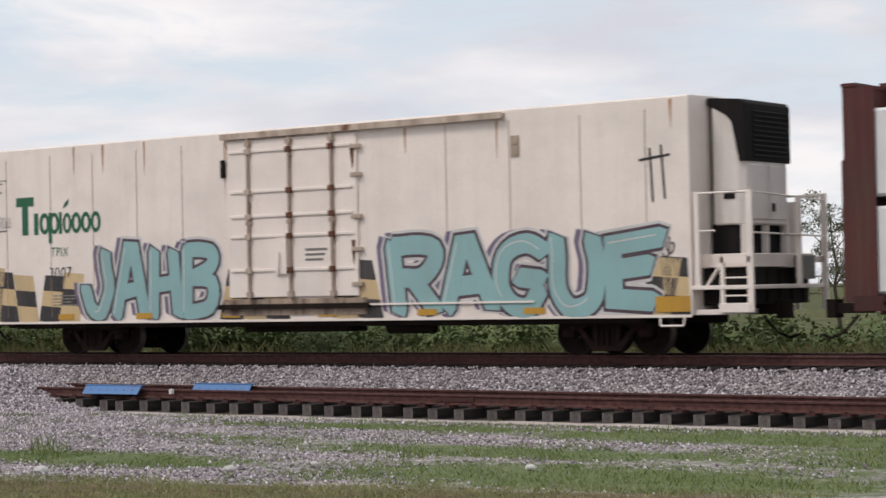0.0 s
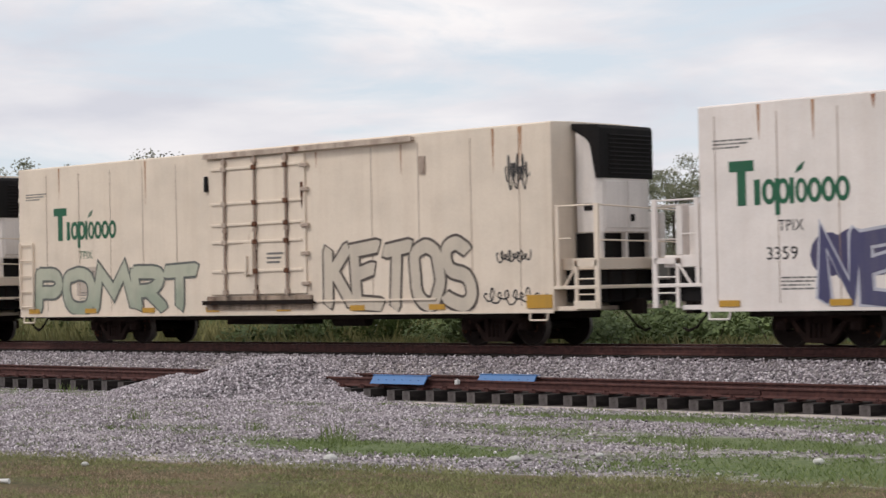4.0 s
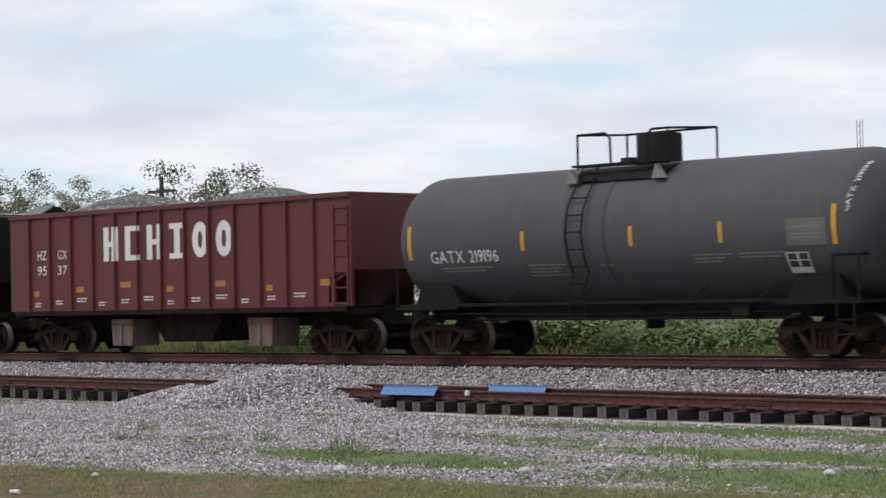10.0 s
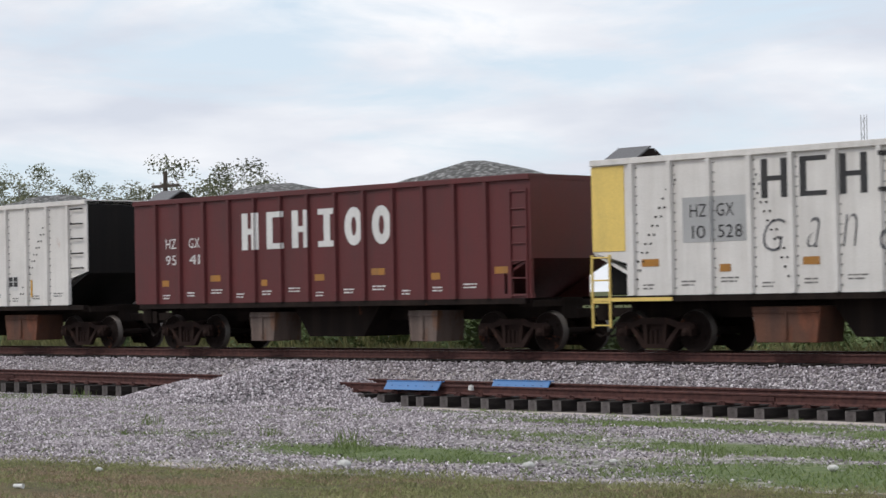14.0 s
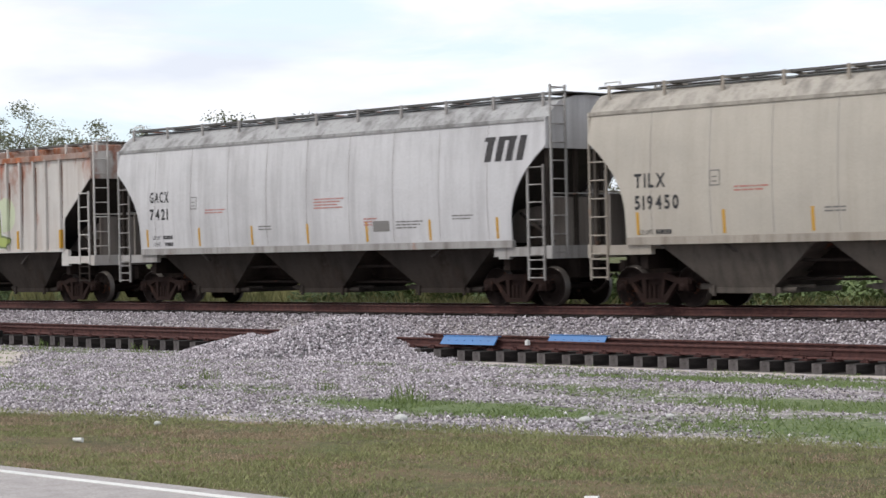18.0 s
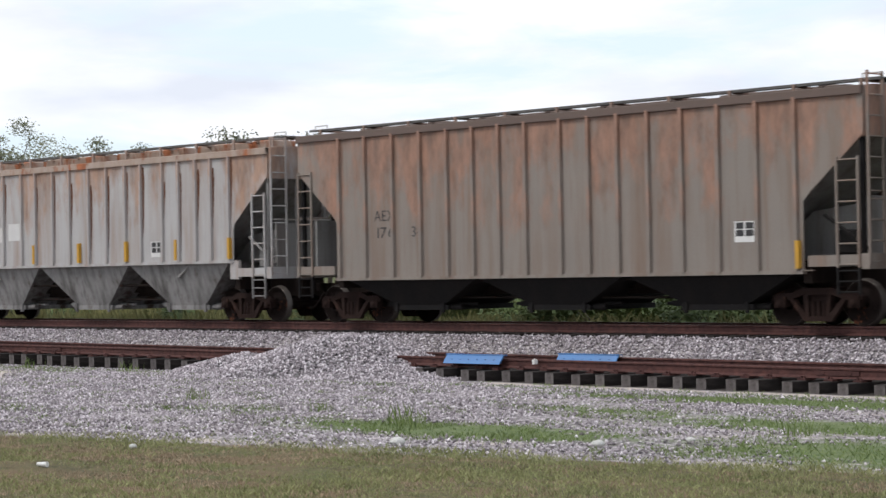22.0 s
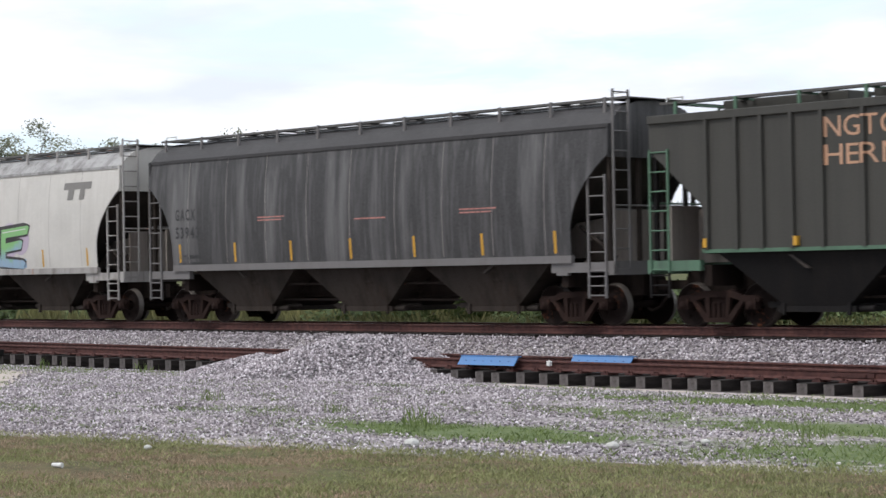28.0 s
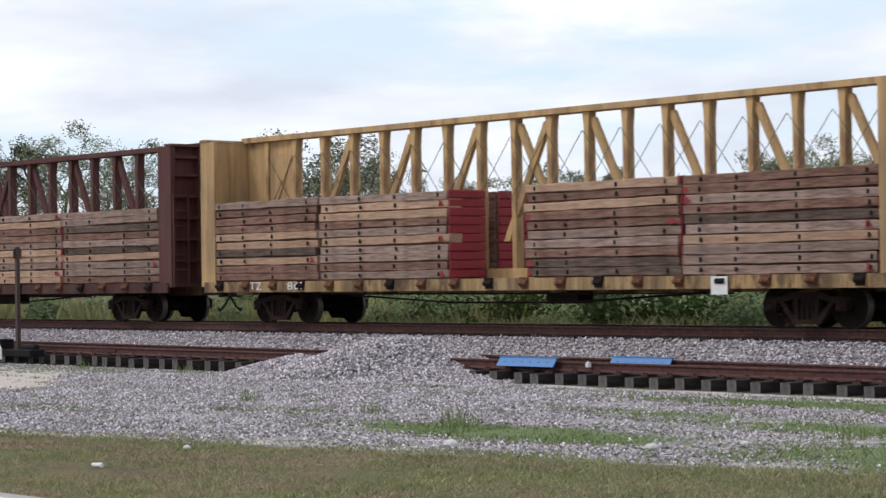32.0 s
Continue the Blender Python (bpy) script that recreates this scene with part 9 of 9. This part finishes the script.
    slanted_logo(c, h, 5.55, 7.0, 3.5, 4.0, spray("ghost white", (0.66, 0.65, 0.64)))
    test_panel(c, h, 5.0, 1.95, True, 0.45)
    print_rows(c, h)
    decal("graffiti_tag", Flat().stroke([(2.6, 2.6), (3.2, 2.66), (4.0, 2.55), (4.8, 2.62), (5.6, 2.66)], 0.03), DUST, c, h, 0.008, "", True)


def flatcars():
    white_wrap = [(-11.2, -6.4, 7, False), (-6.3, -1.5, 7, False), (-1.4, 3.4, 7, False), (3.5, 8.3, 7, False)]
    centerbeam(-4.45, "maroon", 1, white_wrap, True)
    y = centerbeam(-684.75, "yellow", 2, [(-11.15, -6.5, 10, False), (-6.4, -1.55, 10, True), (1.1, 5.75, 10, True), (5.85, 10.85, 10, True)])
    decal("test_panel", Flat().rect(6.7, 7.15, 0.72, 1.1), WHITE, y, bed_side, 0.07)
    decal("lettering", Flat().text("TZ", -9.2, -8.7, 0.9, 1.1).text("861", -7.6, -7.0, 0.9, 1.1), WHITE, y, bed_side, 0.07)
    centerbeam(-709.2, "maroon", 3, [(-10.9, -6.4, 10, False), (-6.3, -1.7, 10, False), (1.1, 5.75, 10, True), (5.85, 10.85, 10, True)])


reefers()
hoppers()
flatcars()
build_track()
scatter_stones()
plant()


# ---- the train rolls past ----
def run(t):
    """Way gone since 0 s, in metres: about 75 km/h, slowing a little."""
    return 20.7918131 * t - 0.0195847329 * t ** 2 + 0.000106443547 * t ** 3


def motions():
    for car, place in ROLLING:
        walk(car, [(t, pose(place + run(t), 0, 0)) for t in range(33)])
    for ws, x in SPIN:
        seat = ws.matrix_basis.translation.copy()
        times = [k / 30 for k in range(961) if -78 < x + run(k / 30) < -4]
        if not times:
            continue
        rows = [(t, pose(seat.x, seat.y, seat.z, 0, math.degrees((run(t) - run(times[0])) / 0.457), 0)) for t in times]
        if times[0] > 0:
            rows.insert(0, (0, pose(seat.x, seat.y, seat.z)))
        if times[-1] < 32:
            rows.append((32, rows[-1][1]))
        walk(ws, rows)


motions()
